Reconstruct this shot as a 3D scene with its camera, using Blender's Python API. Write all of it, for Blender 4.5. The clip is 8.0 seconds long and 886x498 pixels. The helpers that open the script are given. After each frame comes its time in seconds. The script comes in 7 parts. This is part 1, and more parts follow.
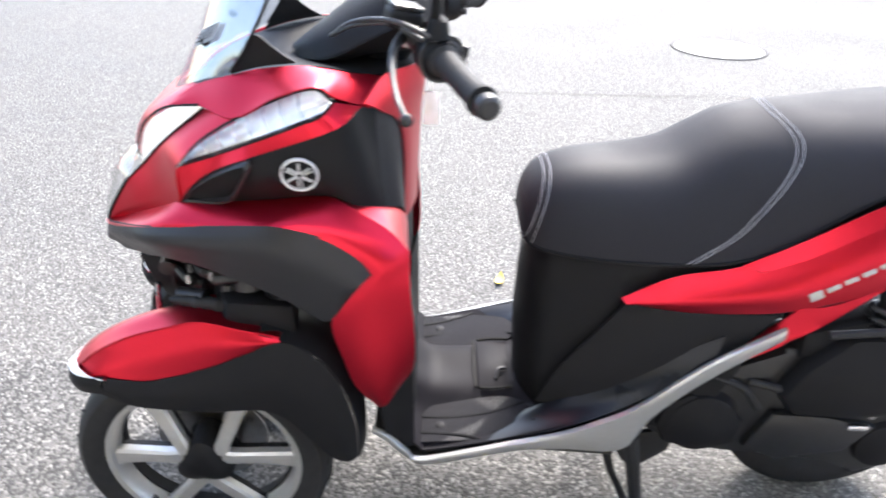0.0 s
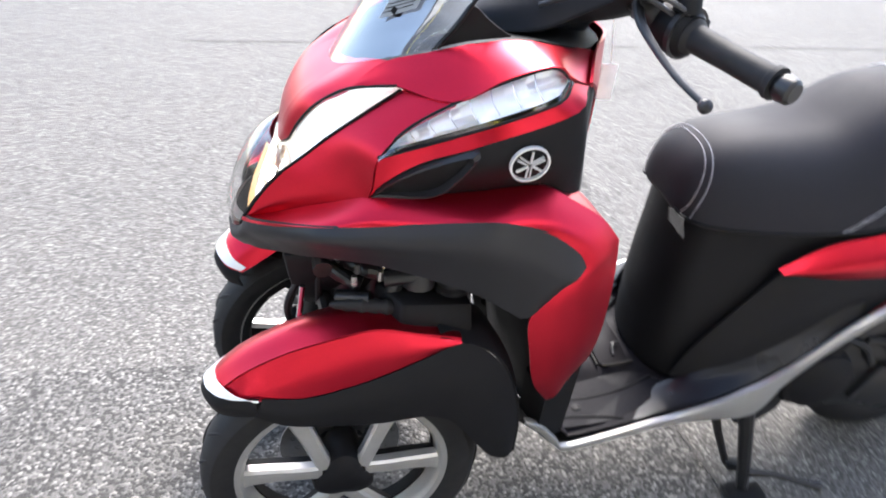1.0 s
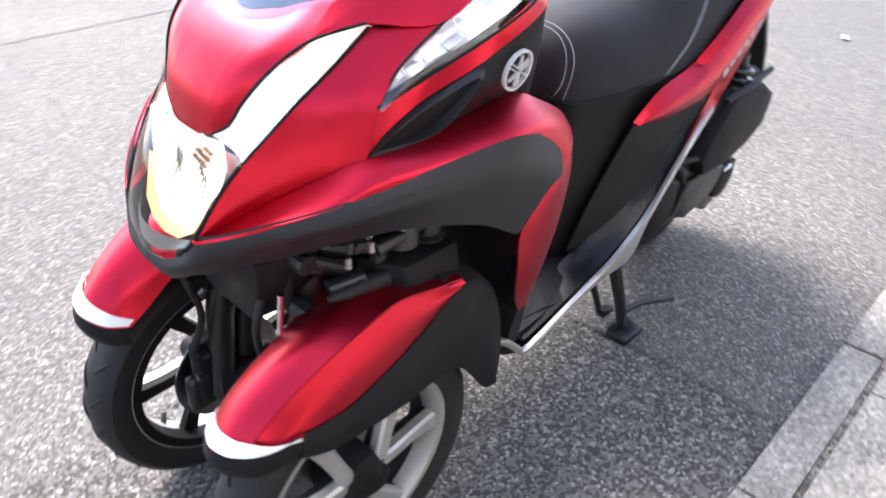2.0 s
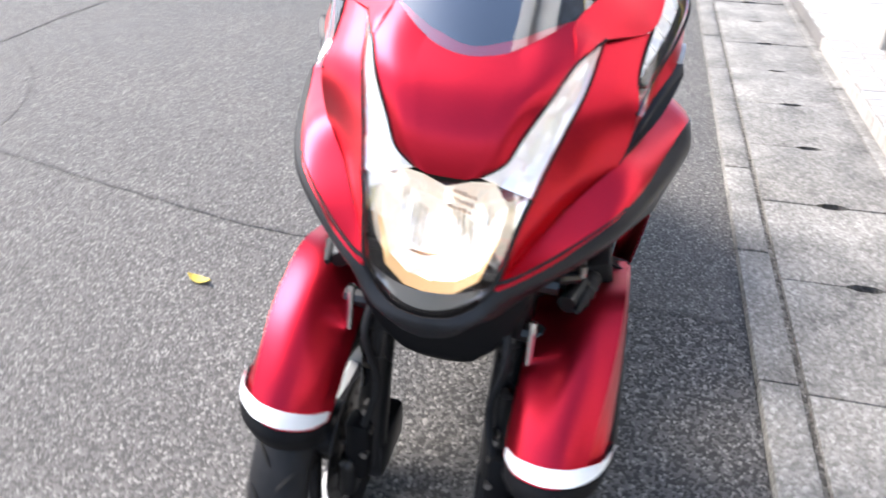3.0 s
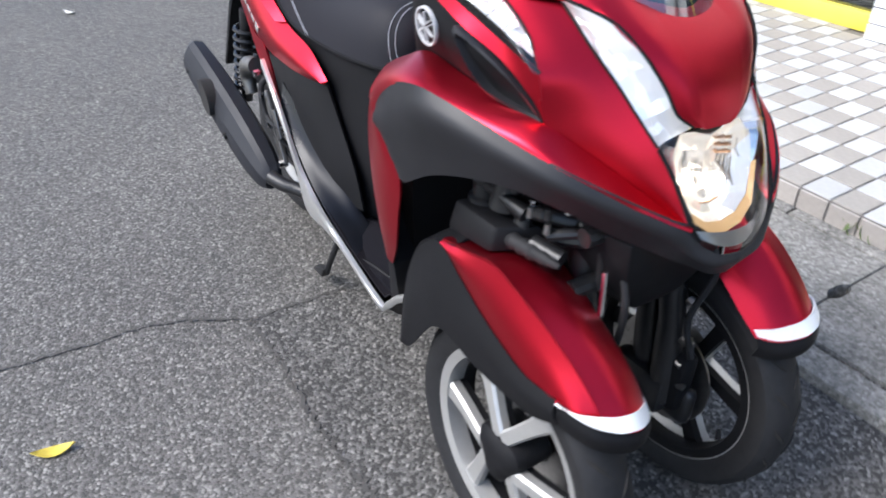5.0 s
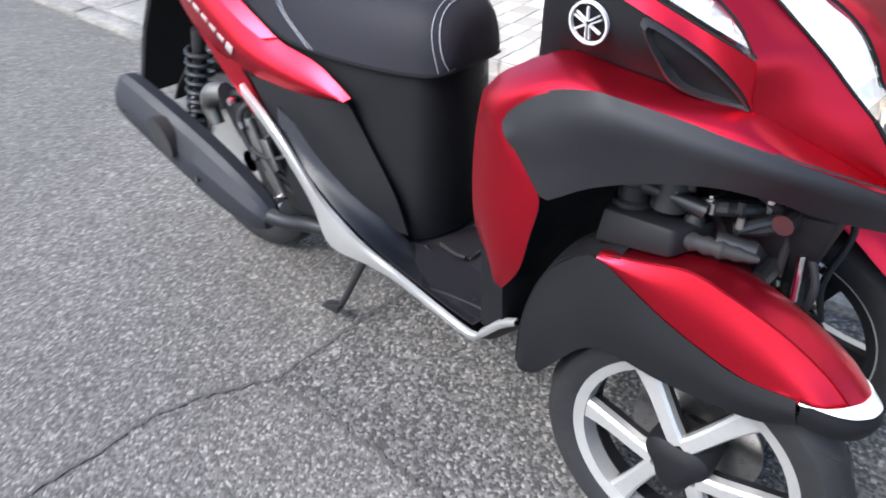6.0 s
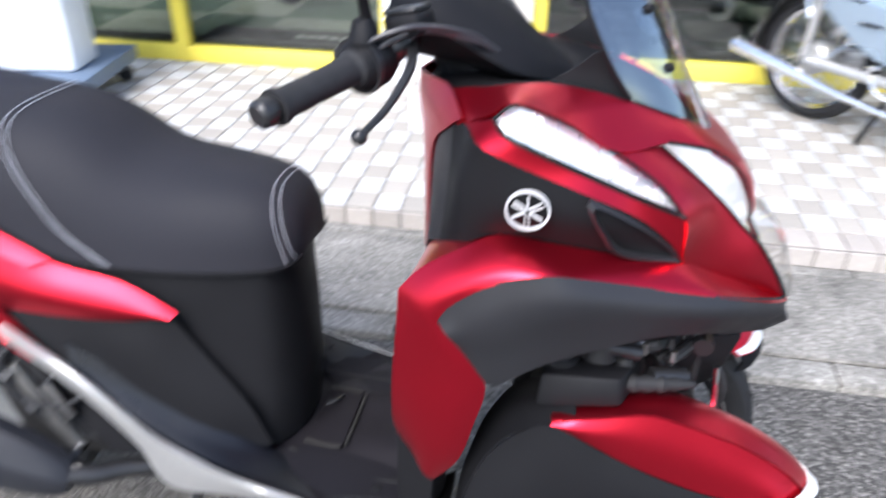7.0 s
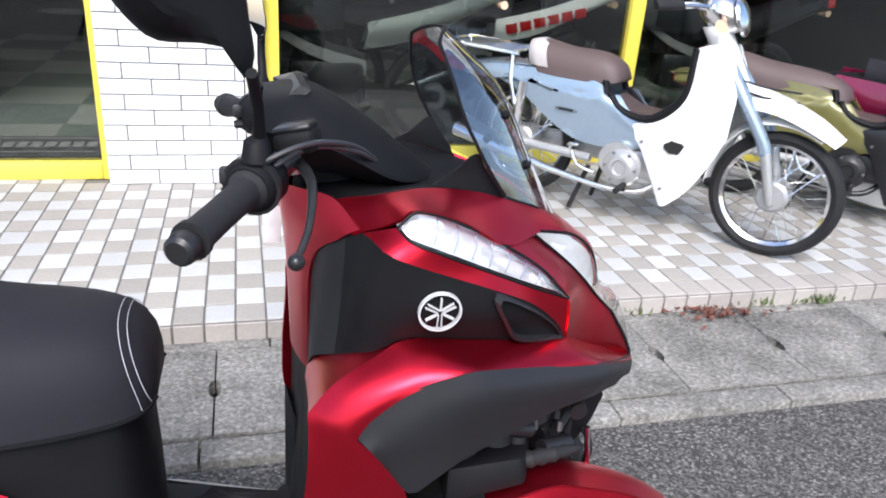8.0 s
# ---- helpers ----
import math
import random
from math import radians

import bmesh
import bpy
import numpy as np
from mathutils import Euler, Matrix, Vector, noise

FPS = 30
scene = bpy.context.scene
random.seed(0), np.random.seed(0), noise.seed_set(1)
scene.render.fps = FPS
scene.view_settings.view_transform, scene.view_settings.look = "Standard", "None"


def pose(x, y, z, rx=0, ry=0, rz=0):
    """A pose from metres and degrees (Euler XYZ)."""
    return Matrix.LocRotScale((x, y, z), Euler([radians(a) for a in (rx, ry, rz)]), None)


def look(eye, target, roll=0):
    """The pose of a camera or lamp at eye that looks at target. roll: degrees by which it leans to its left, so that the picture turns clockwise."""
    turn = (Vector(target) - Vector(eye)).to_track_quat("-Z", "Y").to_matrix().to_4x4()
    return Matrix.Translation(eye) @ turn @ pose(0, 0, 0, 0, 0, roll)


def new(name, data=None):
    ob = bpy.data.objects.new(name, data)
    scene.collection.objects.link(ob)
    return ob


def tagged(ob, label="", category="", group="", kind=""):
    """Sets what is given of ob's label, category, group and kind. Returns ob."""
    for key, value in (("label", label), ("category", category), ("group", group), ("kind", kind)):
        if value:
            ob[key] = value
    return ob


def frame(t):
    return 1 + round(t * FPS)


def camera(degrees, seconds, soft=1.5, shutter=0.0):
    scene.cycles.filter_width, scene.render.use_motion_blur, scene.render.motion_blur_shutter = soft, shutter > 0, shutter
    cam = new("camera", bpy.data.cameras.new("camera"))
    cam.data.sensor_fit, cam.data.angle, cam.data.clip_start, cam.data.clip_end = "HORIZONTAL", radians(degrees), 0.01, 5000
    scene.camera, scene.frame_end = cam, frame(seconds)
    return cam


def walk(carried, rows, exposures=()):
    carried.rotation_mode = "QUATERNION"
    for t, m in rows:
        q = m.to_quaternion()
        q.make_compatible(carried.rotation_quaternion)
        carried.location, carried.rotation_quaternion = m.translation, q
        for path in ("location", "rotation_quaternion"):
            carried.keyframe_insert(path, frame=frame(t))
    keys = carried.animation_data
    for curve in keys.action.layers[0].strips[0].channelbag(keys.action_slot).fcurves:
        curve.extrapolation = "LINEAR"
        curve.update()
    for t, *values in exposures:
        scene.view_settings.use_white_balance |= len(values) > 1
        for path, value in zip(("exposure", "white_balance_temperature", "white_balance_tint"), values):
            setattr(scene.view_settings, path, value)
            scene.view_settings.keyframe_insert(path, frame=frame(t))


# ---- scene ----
cam = camera(62.2, 8.0, soft=1.8, shutter=0.5)
PATH = [
    (0.0, pose(-0.421, 1.294, 1.277, 61.82, -1.59, 179.56)),
    (0.5, pose(-0.163, 1.214, 1.253, 61.93, -1.48, 176.38)),
    (1.0, pose(0.084, 1.131, 1.263, 58.30, -4.45, 168.51)),
    (1.2, pose(0.190, 1.114, 1.257, 57.91, -3.21, 160.53)),
    (2.3, pose(0.626, 0.676, 1.154, 57.81, 0.00, 122.85)),
    (2.5, pose(0.739, 0.550, 1.147, 58.61, 1.03, 115.66)),
    (2.7, pose(0.814, 0.420, 1.168, 58.16, -0.35, 111.35)),
    (3.0, pose(0.843, 0.237, 1.185, 58.26, -0.31, 104.46)),
    (3.5, pose(0.886, -0.070, 1.224, 57.74, 1.43, 92.24)),
    (4.0, pose(0.878, -0.326, 1.226, 57.35, 1.20, 78.50)),
    (4.2, pose(0.826, -0.381, 1.200, 57.64, 1.07, 74.08)),
    (5.3, pose(0.537, -0.859, 1.222, 55.05, -1.24, 53.08)),
    (5.5, pose(0.444, -0.920, 1.203, 55.36, -1.52, 50.67)),
    (5.7, pose(0.336, -0.948, 1.199, 54.17, 2.48, 45.93)),
    (6.0, pose(0.206, -0.992, 1.208, 53.65, 1.53, 39.78)),
    (6.5, pose(-0.044, -1.057, 1.246, 54.61, 1.04, 24.63)),
    (7.0, pose(-0.214, -0.985, 1.304, 59.10, -0.87, 9.18)),
    (7.5, pose(-0.370, -0.966, 1.325, 64.58, -0.96, -9.56)),
    (8.0, pose(-0.454, -0.962, 1.320, 66.58, -4.05, -14.33)),
]
EXPOSURES = [(0.0, 2.89, 6500, 11), (1.2, 2.70, 6500, 12), (2.3, 2.79, 6650, 14), (2.7, 2.50, 6600, 14), (3.0, 2.17, 6550, 13), (3.6, 1.75, 6450, 12), (5.3, 1.61, 6150, 11), (6.3, 2.16, 6150, 11), (7.0, 1.92, 6150, 12), (7.5, 1.85, 6200, 12), (8.0, 1.49, 6250, 12)]
walk(cam, PATH, EXPOSURES)

# ---- light: open hazy sky over the street, weak wide sun from the road side ----
world = bpy.data.worlds.new("sky")
scene.world = world
world.use_nodes = True
wn = world.node_tree.nodes
sky = wn.new("ShaderNodeTexSky")
sky.sky_type, sky.sun_disc = "NISHITA", False
sky.sun_elevation, sky.sun_rotation = radians(48), radians(197)
sky.air_density, sky.dust_density, sky.ozone_density = 1.0, 1.7, 1.0
wn["Background"].inputs["Strength"].default_value = 0.112
world.node_tree.links.new(sky.outputs[0], wn["Background"].inputs["Color"])
sun_data = bpy.data.lights.new("sun", "SUN")
sun_data.energy, sun_data.angle, sun_data.color = 1.8, radians(30), (1.0, 0.965, 0.925)
sun = new("sun", sun_data)
sun.matrix_world = look((-1.2, -4.0, 4.6), (0, 0, 0))


# ---- materials ----
def mat(name, color, rough=0.5, metal=0.0, var=0.15, scale=40.0, bump=0.0, coat=0.0, big=3.0, bump_scale=None, spec=0.5, rvar=0.1, coat_rough=0.08, ior=1.5):
    """Plain surface with grain at two scales; bump in metres."""
    m = bpy.data.materials.new(name)
    m.use_nodes = True
    nt = m.node_tree
    b = nt.nodes["Principled BSDF"]
    b.inputs["Roughness"].default_value, b.inputs["Metallic"].default_value = rough, metal
    b.inputs["Coat Weight"].default_value, b.inputs["Coat Roughness"].default_value = coat, coat_rough
    b.inputs["Specular IOR Level"].default_value, b.inputs["IOR"].default_value = spec, ior
    co = nt.nodes.new("ShaderNodeTexCoord")
    fine, wide = nt.nodes.new("ShaderNodeTexNoise"), nt.nodes.new("ShaderNodeTexNoise")
    fine.inputs["Scale"].default_value, wide.inputs["Scale"].default_value = scale, big
    fine.inputs["Detail"].default_value, wide.inputs["Detail"].default_value = 4, 3
    for n in (fine, wide):
        nt.links.new(co.outputs["Object"], n.inputs["Vector"])
    mix = nt.nodes.new("ShaderNodeMath")
    mix.operation = "ADD"
    nt.links.new(fine.outputs["Fac"], mix.inputs[0])
    nt.links.new(wide.outputs["Fac"], mix.inputs[1])
    ramp = nt.nodes.new("ShaderNodeMapRange")
    ramp.inputs["From Min"].default_value, ramp.inputs["From Max"].default_value = 0.6, 1.4
    ramp.inputs["To Min"].default_value, ramp.inputs["To Max"].default_value = 1 - var, 1 + var
    nt.links.new(mix.outputs[0], ramp.inputs["Value"])
    col = nt.nodes.new("ShaderNodeMix")
    col.data_type, col.blend_type = "RGBA", "MULTIPLY"
    col.inputs["Factor"].default_value = 1.0
    col.inputs["A"].default_value = (*color, 1)
    nt.links.new(ramp.outputs[0], col.inputs["B"])
    nt.links.new(col.outputs["Result"], b.inputs["Base Color"])
    rr = nt.nodes.new("ShaderNodeMapRange")
    rr.inputs["From Min"].default_value, rr.inputs["From Max"].default_value = 0.3, 0.7
    rr.inputs["To Min"].default_value, rr.inputs["To Max"].default_value = max(0.02, rough - rvar), min(1, rough + rvar)
    nt.links.new(wide.outputs["Fac"], rr.inputs["Value"])
    nt.links.new(rr.outputs[0], b.inputs["Roughness"])
    if bump:
        bn = nt.nodes.new("ShaderNodeBump")
        bn.inputs["Strength"].default_value, bn.inputs["Distance"].default_value = 1.0, bump
        src = fine
        if bump_scale:
            src = nt.nodes.new("ShaderNodeTexNoise")
            src.inputs["Scale"].default_value, src.inputs["Detail"].default_value = bump_scale, 3
            nt.links.new(co.outputs["Object"], src.inputs["Vector"])
        nt.links.new(src.outputs["Fac"], bn.inputs["Height"])
        nt.links.new(bn.outputs[0], b.inputs["Normal"])
    return m


def glass(name, color=(1, 1, 1), rough=0.02, front=0.06):
    """Thin clear sheet: see-through, with gloss that grows at a slant."""
    m = bpy.data.materials.new(name)
    m.use_nodes = True
    nt = m.node_tree
    out = nt.nodes["Material Output"]
    nt.nodes.remove(nt.nodes["Principled BSDF"])
    tr, gl, mx, lw = (nt.nodes.new("ShaderNode" + k) for k in ("BsdfTransparent", "BsdfGlossy", "MixShader", "LayerWeight"))
    tr.inputs[0].default_value = (*color, 1)
    gl.inputs["Roughness"].default_value = rough
    lw.inputs["Blend"].default_value = 0.5
    pw, mr = nt.nodes.new("ShaderNodeMath"), nt.nodes.new("ShaderNodeMapRange")
    pw.operation = "POWER"
    pw.inputs[1].default_value = 3.5
    mr.inputs["To Min"].default_value, mr.inputs["To Max"].default_value = front, 0.95
    nt.links.new(lw.outputs["Facing"], pw.inputs[0])
    nt.links.new(pw.outputs[0], mr.inputs["Value"])
    nt.links.new(mr.outputs[0], mx.inputs[0])
    nt.links.new(tr.outputs[0], mx.inputs[1])
    nt.links.new(gl.outputs[0], mx.inputs[2])
    nt.links.new(mx.outputs[0], out.inputs[0])
    return m


def speckled(name, dark, mid, light, scale, bump, rough=0.85, patch=0.25, big=1.3):
    """Aggregate in a binder: pale and dark grains, worn patches."""
    m = mat(name, mid, rough, 0, patch, scale * 0.5, 0, big=big, spec=0.18)
    nt = m.node_tree
    b = nt.nodes["Principled BSDF"]
    geo = nt.nodes.new("ShaderNodeNewGeometry")
    for n in [q for q in nt.nodes if q.bl_idname == "ShaderNodeTexNoise"]:
        nt.links.new(geo.outputs["Position"], n.inputs["Vector"])
    vo, v2 = nt.nodes.new("ShaderNodeTexVoronoi"), nt.nodes.new("ShaderNodeTexVoronoi")
    vo.inputs["Scale"].default_value, v2.inputs["Scale"].default_value = scale, scale * 0.43
    for v in (vo, v2):
        nt.links.new(geo.outputs["Position"], v.inputs["Vector"])
    ramp = nt.nodes.new("ShaderNodeValToRGB")
    e = ramp.color_ramp.elements
    e[0].position, e[0].color = 0.0, (*dark, 1)
    e[1].position, e[1].color = 1.0, (*light, 1)
    for p, c in ((0.36, dark), (0.5, mid), (0.84, mid), (0.95, light)):
        x = e.new(p)
        x.color = (*c, 1)
    sep = nt.nodes.new("ShaderNodeSeparateColor")
    nt.links.new(vo.outputs["Color"], sep.inputs[0])
    nt.links.new(sep.outputs[0], ramp.inputs[0])
    mult = [n for n in nt.nodes if n.bl_idname == "ShaderNodeMix"][0]
    nt.links.new(ramp.outputs[0], mult.inputs["A"])
    bn = nt.nodes.new("ShaderNodeBump")
    bn.inputs["Strength"].default_value, bn.inputs["Distance"].default_value = 1.0, bump
    ad = nt.nodes.new("ShaderNodeMath")
    ad.operation = "ADD"
    nt.links.new(vo.outputs["Distance"], ad.inputs[0])
    nt.links.new(v2.outputs["Distance"], ad.inputs[1])
    bn.invert = True
    nt.links.new(ad.outputs[0], bn.inputs["Height"])
    nt.links.new(bn.outputs[0], b.inputs["Normal"])
    return m


def by_object(m, amount):
    """Lightness differs a little from piece to piece."""
    nt = m.node_tree
    b = nt.nodes["Principled BSDF"]
    old = b.inputs["Base Color"].links[0].from_socket
    info, mr, mx = nt.nodes.new("ShaderNodeObjectInfo"), nt.nodes.new("ShaderNodeMapRange"), nt.nodes.new("ShaderNodeMix")
    mr.inputs["To Min"].default_value, mr.inputs["To Max"].default_value = 1 - amount, 1 + amount
    nt.links.new(info.outputs["Random"], mr.inputs["Value"])
    mx.data_type, mx.blend_type = "RGBA", "MULTIPLY"
    mx.inputs["Factor"].default_value = 1
    nt.links.new(old, mx.inputs["A"])
    nt.links.new(mr.outputs[0], mx.inputs["B"])
    nt.links.new(mx.outputs["Result"], b.inputs["Base Color"])
    return m


ASPHALT = speckled("asphalt", (0.066, 0.063, 0.058), (0.117, 0.111, 0.102), (0.230, 0.220, 0.200), 170, 0.0016, rough=0.78)
PATCH = speckled("asphalt_patch", (0.048, 0.046, 0.043), (0.104, 0.100, 0.093), (0.21, 0.20, 0.185), 150, 0.002)
CONCRETE = by_object(speckled("concrete", (0.165, 0.158, 0.142), (0.215, 0.206, 0.187), (0.275, 0.264, 0.242), 130, 0.0010, patch=0.55, big=6.0), 0.10)
CRACK = mat("crack_dirt", (0.062, 0.058, 0.053), 0.95, var=0.4)
SLOT = mat("slot_dark", (0.012, 0.011, 0.01), 0.95, var=0.3)
IRON = mat("cast_iron", (0.34, 0.325, 0.295), 0.7, 0.0, 0.25, 60, 0.001)
TILE_W = by_object(mat("tile_white", (0.43, 0.43, 0.42), 0.62, var=0.08, scale=60, bump=0.0004), 0.1)
TILE_T = by_object(mat("tile_tan", (0.31, 0.288, 0.256), 0.66, var=0.12, scale=60, bump=0.0004), 0.1)
TILE_J = mat("tile_joint", (0.15, 0.14, 0.13), 0.9, var=0.25)
BRICK = by_object(mat("glazed_white_brick", (0.64, 0.64, 0.64), 0.35, var=0.04, scale=25, bump=0.0006, big=8), 0.03)
MORTAR = mat("mortar", (0.22, 0.215, 0.21), 0.9, var=0.2)
YELLOW = mat("yellow_paint", (0.72, 0.60, 0.08), 0.4, var=0.08, scale=20, bump=0.0002)
RED = mat("matt_red_paint", (0.51, 0.010, 0.028), 0.34, 0.95, 0.06, 300, 0.0, coat=0.18, big=6, rvar=0.03, coat_rough=0.28)
BLACK = mat("black_textured_plastic", (0.0072, 0.0072, 0.0082), 0.58, 0, 0.2, 900, 0.00015, big=8, spec=0.4, ior=1.28)
GREY = mat("dark_grey_plastic", (0.016, 0.016, 0.018), 0.45, 0, 0.15, 900, 0.00015, big=8, spec=0.28)
SHELL = mat("silencer_shell", (0.017, 0.018, 0.022), 0.55, 0, 0.15, 700, 0.0001, big=8, spec=0.25)
FLOORP = mat("floor_plastic", (0.011, 0.010, 0.012), 0.58, 0, 0.2, 600, 0.0002, big=10, spec=0.2, ior=1.25)
ALLOYB = mat("bare_alloy", (0.12, 0.117, 0.112), 0.5, 0.7, 0.15, 60, 0.0003)
CABLE = mat("cable_sheath", (0.030, 0.030, 0.033), 0.35, 0, 0.1, 60, spec=0.5)
WING = mat("satin_black_plastic", (0.006, 0.007, 0.010), 0.34, 0, 0.15, 300, big=6, spec=0.25)
RUBBER = mat("tyre_rubber", (0.016, 0.016, 0.017), 0.65, 0, 0.3, 60, 0.0004, spec=0.25)
SILVER = mat("silver_paint", (0.42, 0.415, 0.40), 0.40, 0.6, 0.06, 80, 0.0)
CHROME = mat("chrome", (0.75, 0.75, 0.76), 0.12, 1.0, 0.05, 30)
STEEL = mat("brushed_steel", (0.30, 0.295, 0.29), 0.35, 1.0, 0.15, 90)
DARKMETAL = mat("black_metal", (0.014, 0.014, 0.015), 0.36, 0.1, 0.2, 60, 0.0003, spec=0.45)
LEATHER = mat("seat_vinyl", (0.018, 0.018, 0.022), 0.66, 0, 0.15, 500, 0.0003, big=5, spec=0.4, ior=1.26)
WHITE = mat("white_paint", (0.78, 0.78, 0.76), 0.3, 0, 0.04, 40, coat=0.3)
STITCH = mat("grey_thread", (0.36, 0.37, 0.40), 0.8, var=0.2, scale=600)
SMOKE = glass("tinted_screen", (0.70, 0.77, 0.88), 0.02, 0.26)
PANE = glass("window_glass", (0.60, 0.63, 0.61), 0.0)


# ---- building blocks ----
def shade(me, angle=35):
    for p in me.polygons:
        p.use_smooth = True
    me.set_sharp_from_angle(angle=radians(angle))


def part(name, bm, material, parent=None, label="", angle=35, m=None):
    """Links a bmesh as one mesh object under a thing or a part."""
    bmesh.ops.recalc_face_normals(bm, faces=bm.faces)
    me = bpy.data.meshes.new(name)
    bm.to_mesh(me)
    bm.free()
    shade(me, angle)
    me.materials.append(material)
    ob = new(name, me)
    if parent:
        ob.parent = parent
    if m is not None:
        ob.matrix_basis = m
    if label:
        tagged(ob, label)
    return ob


def piece(name, me, parent, m):
    ob = new(name, me)
    ob.parent, ob.matrix_basis = parent, m
    return ob


def thing(name, label, category, m=None, group="", kind=""):
    ob = new(name)
    ob.empty_display_size = 0.1
    if m is not None:
        ob.matrix_basis = m
    return tagged(ob, label, category, group, kind)


def box(bm, x0, x1, y0, y1, z0, z1, bev=0.0, seg=2):
    r = bmesh.ops.create_cube(bm, size=1, matrix=Matrix.LocRotScale(((x0 + x1) / 2, (y0 + y1) / 2, (z0 + z1) / 2), None, (x1 - x0, y1 - y0, z1 - z0)))
    if bev:
        vs = set(r["verts"])
        es = [e for e in bm.edges if e.verts[0] in vs and e.verts[1] in vs]
        bmesh.ops.bevel(bm, geom=es, offset=bev, segments=seg, affect="EDGES", profile=0.5, clamp_overlap=True)
    return bm


def spline(pts, n):
    """Catmull-Rom through pts, n samples evenly by length."""
    p = [Vector(q) for q in pts]
    if len(p) == 2:
        return [p[0].lerp(p[1], i / (n - 1)) for i in range(n)]
    ext = [2 * p[0] - p[1]] + p + [2 * p[-1] - p[-2]]
    dense = []
    for i in range(1, len(ext) - 2):
        a, b, c, d = ext[i - 1:i + 3]
        for k in range(16):
            t = k / 16
            dense.append(0.5 * (2 * b + (c - a) * t + (2 * a - 5 * b + 4 * c - d) * t * t + (3 * b - a - 3 * c + d) * t ** 3))
    dense.append(p[-1])
    run = [0.0]
    for u, v in zip(dense, dense[1:]):
        run.append(run[-1] + (v - u).length)
    out, j = [], 0
    for i in range(n):
        s = run[-1] * i / (n - 1)
        while j < len(run) - 2 and run[j + 1] < s:
            j += 1
        k = (s - run[j]) / max(run[j + 1] - run[j], 1e-9)
        out.append(dense[j].lerp(dense[j + 1], min(max(k, 0), 1)))
    return out


def grid_of(curves, nu=24, nv=16):
    rows = [spline(c, nu) for c in curves]
    return [spline([r[i] for r in rows], nv) for i in range(nu)]


def skin(bm, cols, s=1, thick=0.004):
    """A grid of points as a panel with thickness; s = -1 builds its twin across y = 0."""
    v = [[bm.verts.new((q.x, q.y * s, q.z)) for q in c] for c in cols]
    fs = []
    for a, b in zip(v, v[1:]):
        for k in range(len(a) - 1):
            fs.append(bm.faces.new((a[k], b[k], b[k + 1], a[k + 1])))
    bmesh.ops.remove_doubles(bm, verts=[w for c in v for w in c], dist=1e-5)
    bmesh.ops.dissolve_degenerate(bm, dist=1e-6, edges=bm.edges)
    if thick:
        fs = [f for f in fs if f.is_valid]
        bmesh.ops.recalc_face_normals(bm, faces=fs)
        # the panel lies outward of the centre line; grow inwards
        tot = sum(f.normal.dot(f.calc_center_median() - Vector((f.calc_center_median().x - 0.05, 0, 0.55))) for f in fs)
        if tot < 0:
            bmesh.ops.reverse_faces(bm, faces=fs)
        bmesh.ops.solidify(bm, geom=fs, thickness=thick)
    return bm


def panel(name, curves, material, parent, label="", nu=24, nv=14, thick=0.004, sides=(1, -1), shift=None):
    """Twin panels left and right through a row of curves."""
    cols = grid_of(curves, nu, nv)
    obs = []
    for s in sides:
        bm = skin(bmesh.new(), cols, s, thick)
        obs.append(part(name, bm, material, parent, label, 40))
    return obs


def whole(half):
    """A half row, edge to centre, mirrored to a full row."""
    return [tuple(p) for p in half] + [(p[0], -p[1], p[2]) for p in half[-2::-1]]


def tube(bm, pts, r, n=10, samples=None, caps=True):
    """A pipe along pts; r a number or one per point."""
    k = samples or max(2, len(pts))
    path = spline(pts, k) if samples else [Vector(p) for p in pts]
    rad = [r] * k if not isinstance(r, (list, tuple)) else [np.interp(i / (k - 1) * (len(r) - 1), range(len(r)), r) for i in range(k)]
    rings, up = [], None
    for i, p in enumerate(path):
        d = (path[min(i + 1, k - 1)] - path[max(i - 1, 0)]).normalized()
        if up is None:
            up = d.orthogonal().normalized()
        up = (up - d * up.dot(d)).normalized()
        w = d.cross(up)
        rings.append([bm.verts.new(p + (up * math.cos(a) + w * math.sin(a)) * rad[i]) for a in (2 * math.pi * j / n for j in range(n))])
    for a, b in zip(rings, rings[1:]):
        for j in range(n):
            bm.faces.new((a[j], a[(j + 1) % n], b[(j + 1) % n], b[j]))
    if caps:
        bm.faces.new(rings[0][::-1])
        bm.faces.new(rings[-1])
    return bm


def lathe(bm, prof, n=48, m=None):
    """Profile of (radius, along-axis) turned about the y axis."""
    m = m or Matrix()
    rings = []
    for r, y in prof:
        rings.append([bm.verts.new(m @ Vector((r * math.cos(2 * math.pi * j / n), y, r * math.sin(2 * math.pi * j / n)))) for j in range(n)])
    for a, b in zip(rings, rings[1:]):
        for j in range(n):
            bm.faces.new((a[j], a[(j + 1) % n], b[(j + 1) % n], b[j]))
    return bm


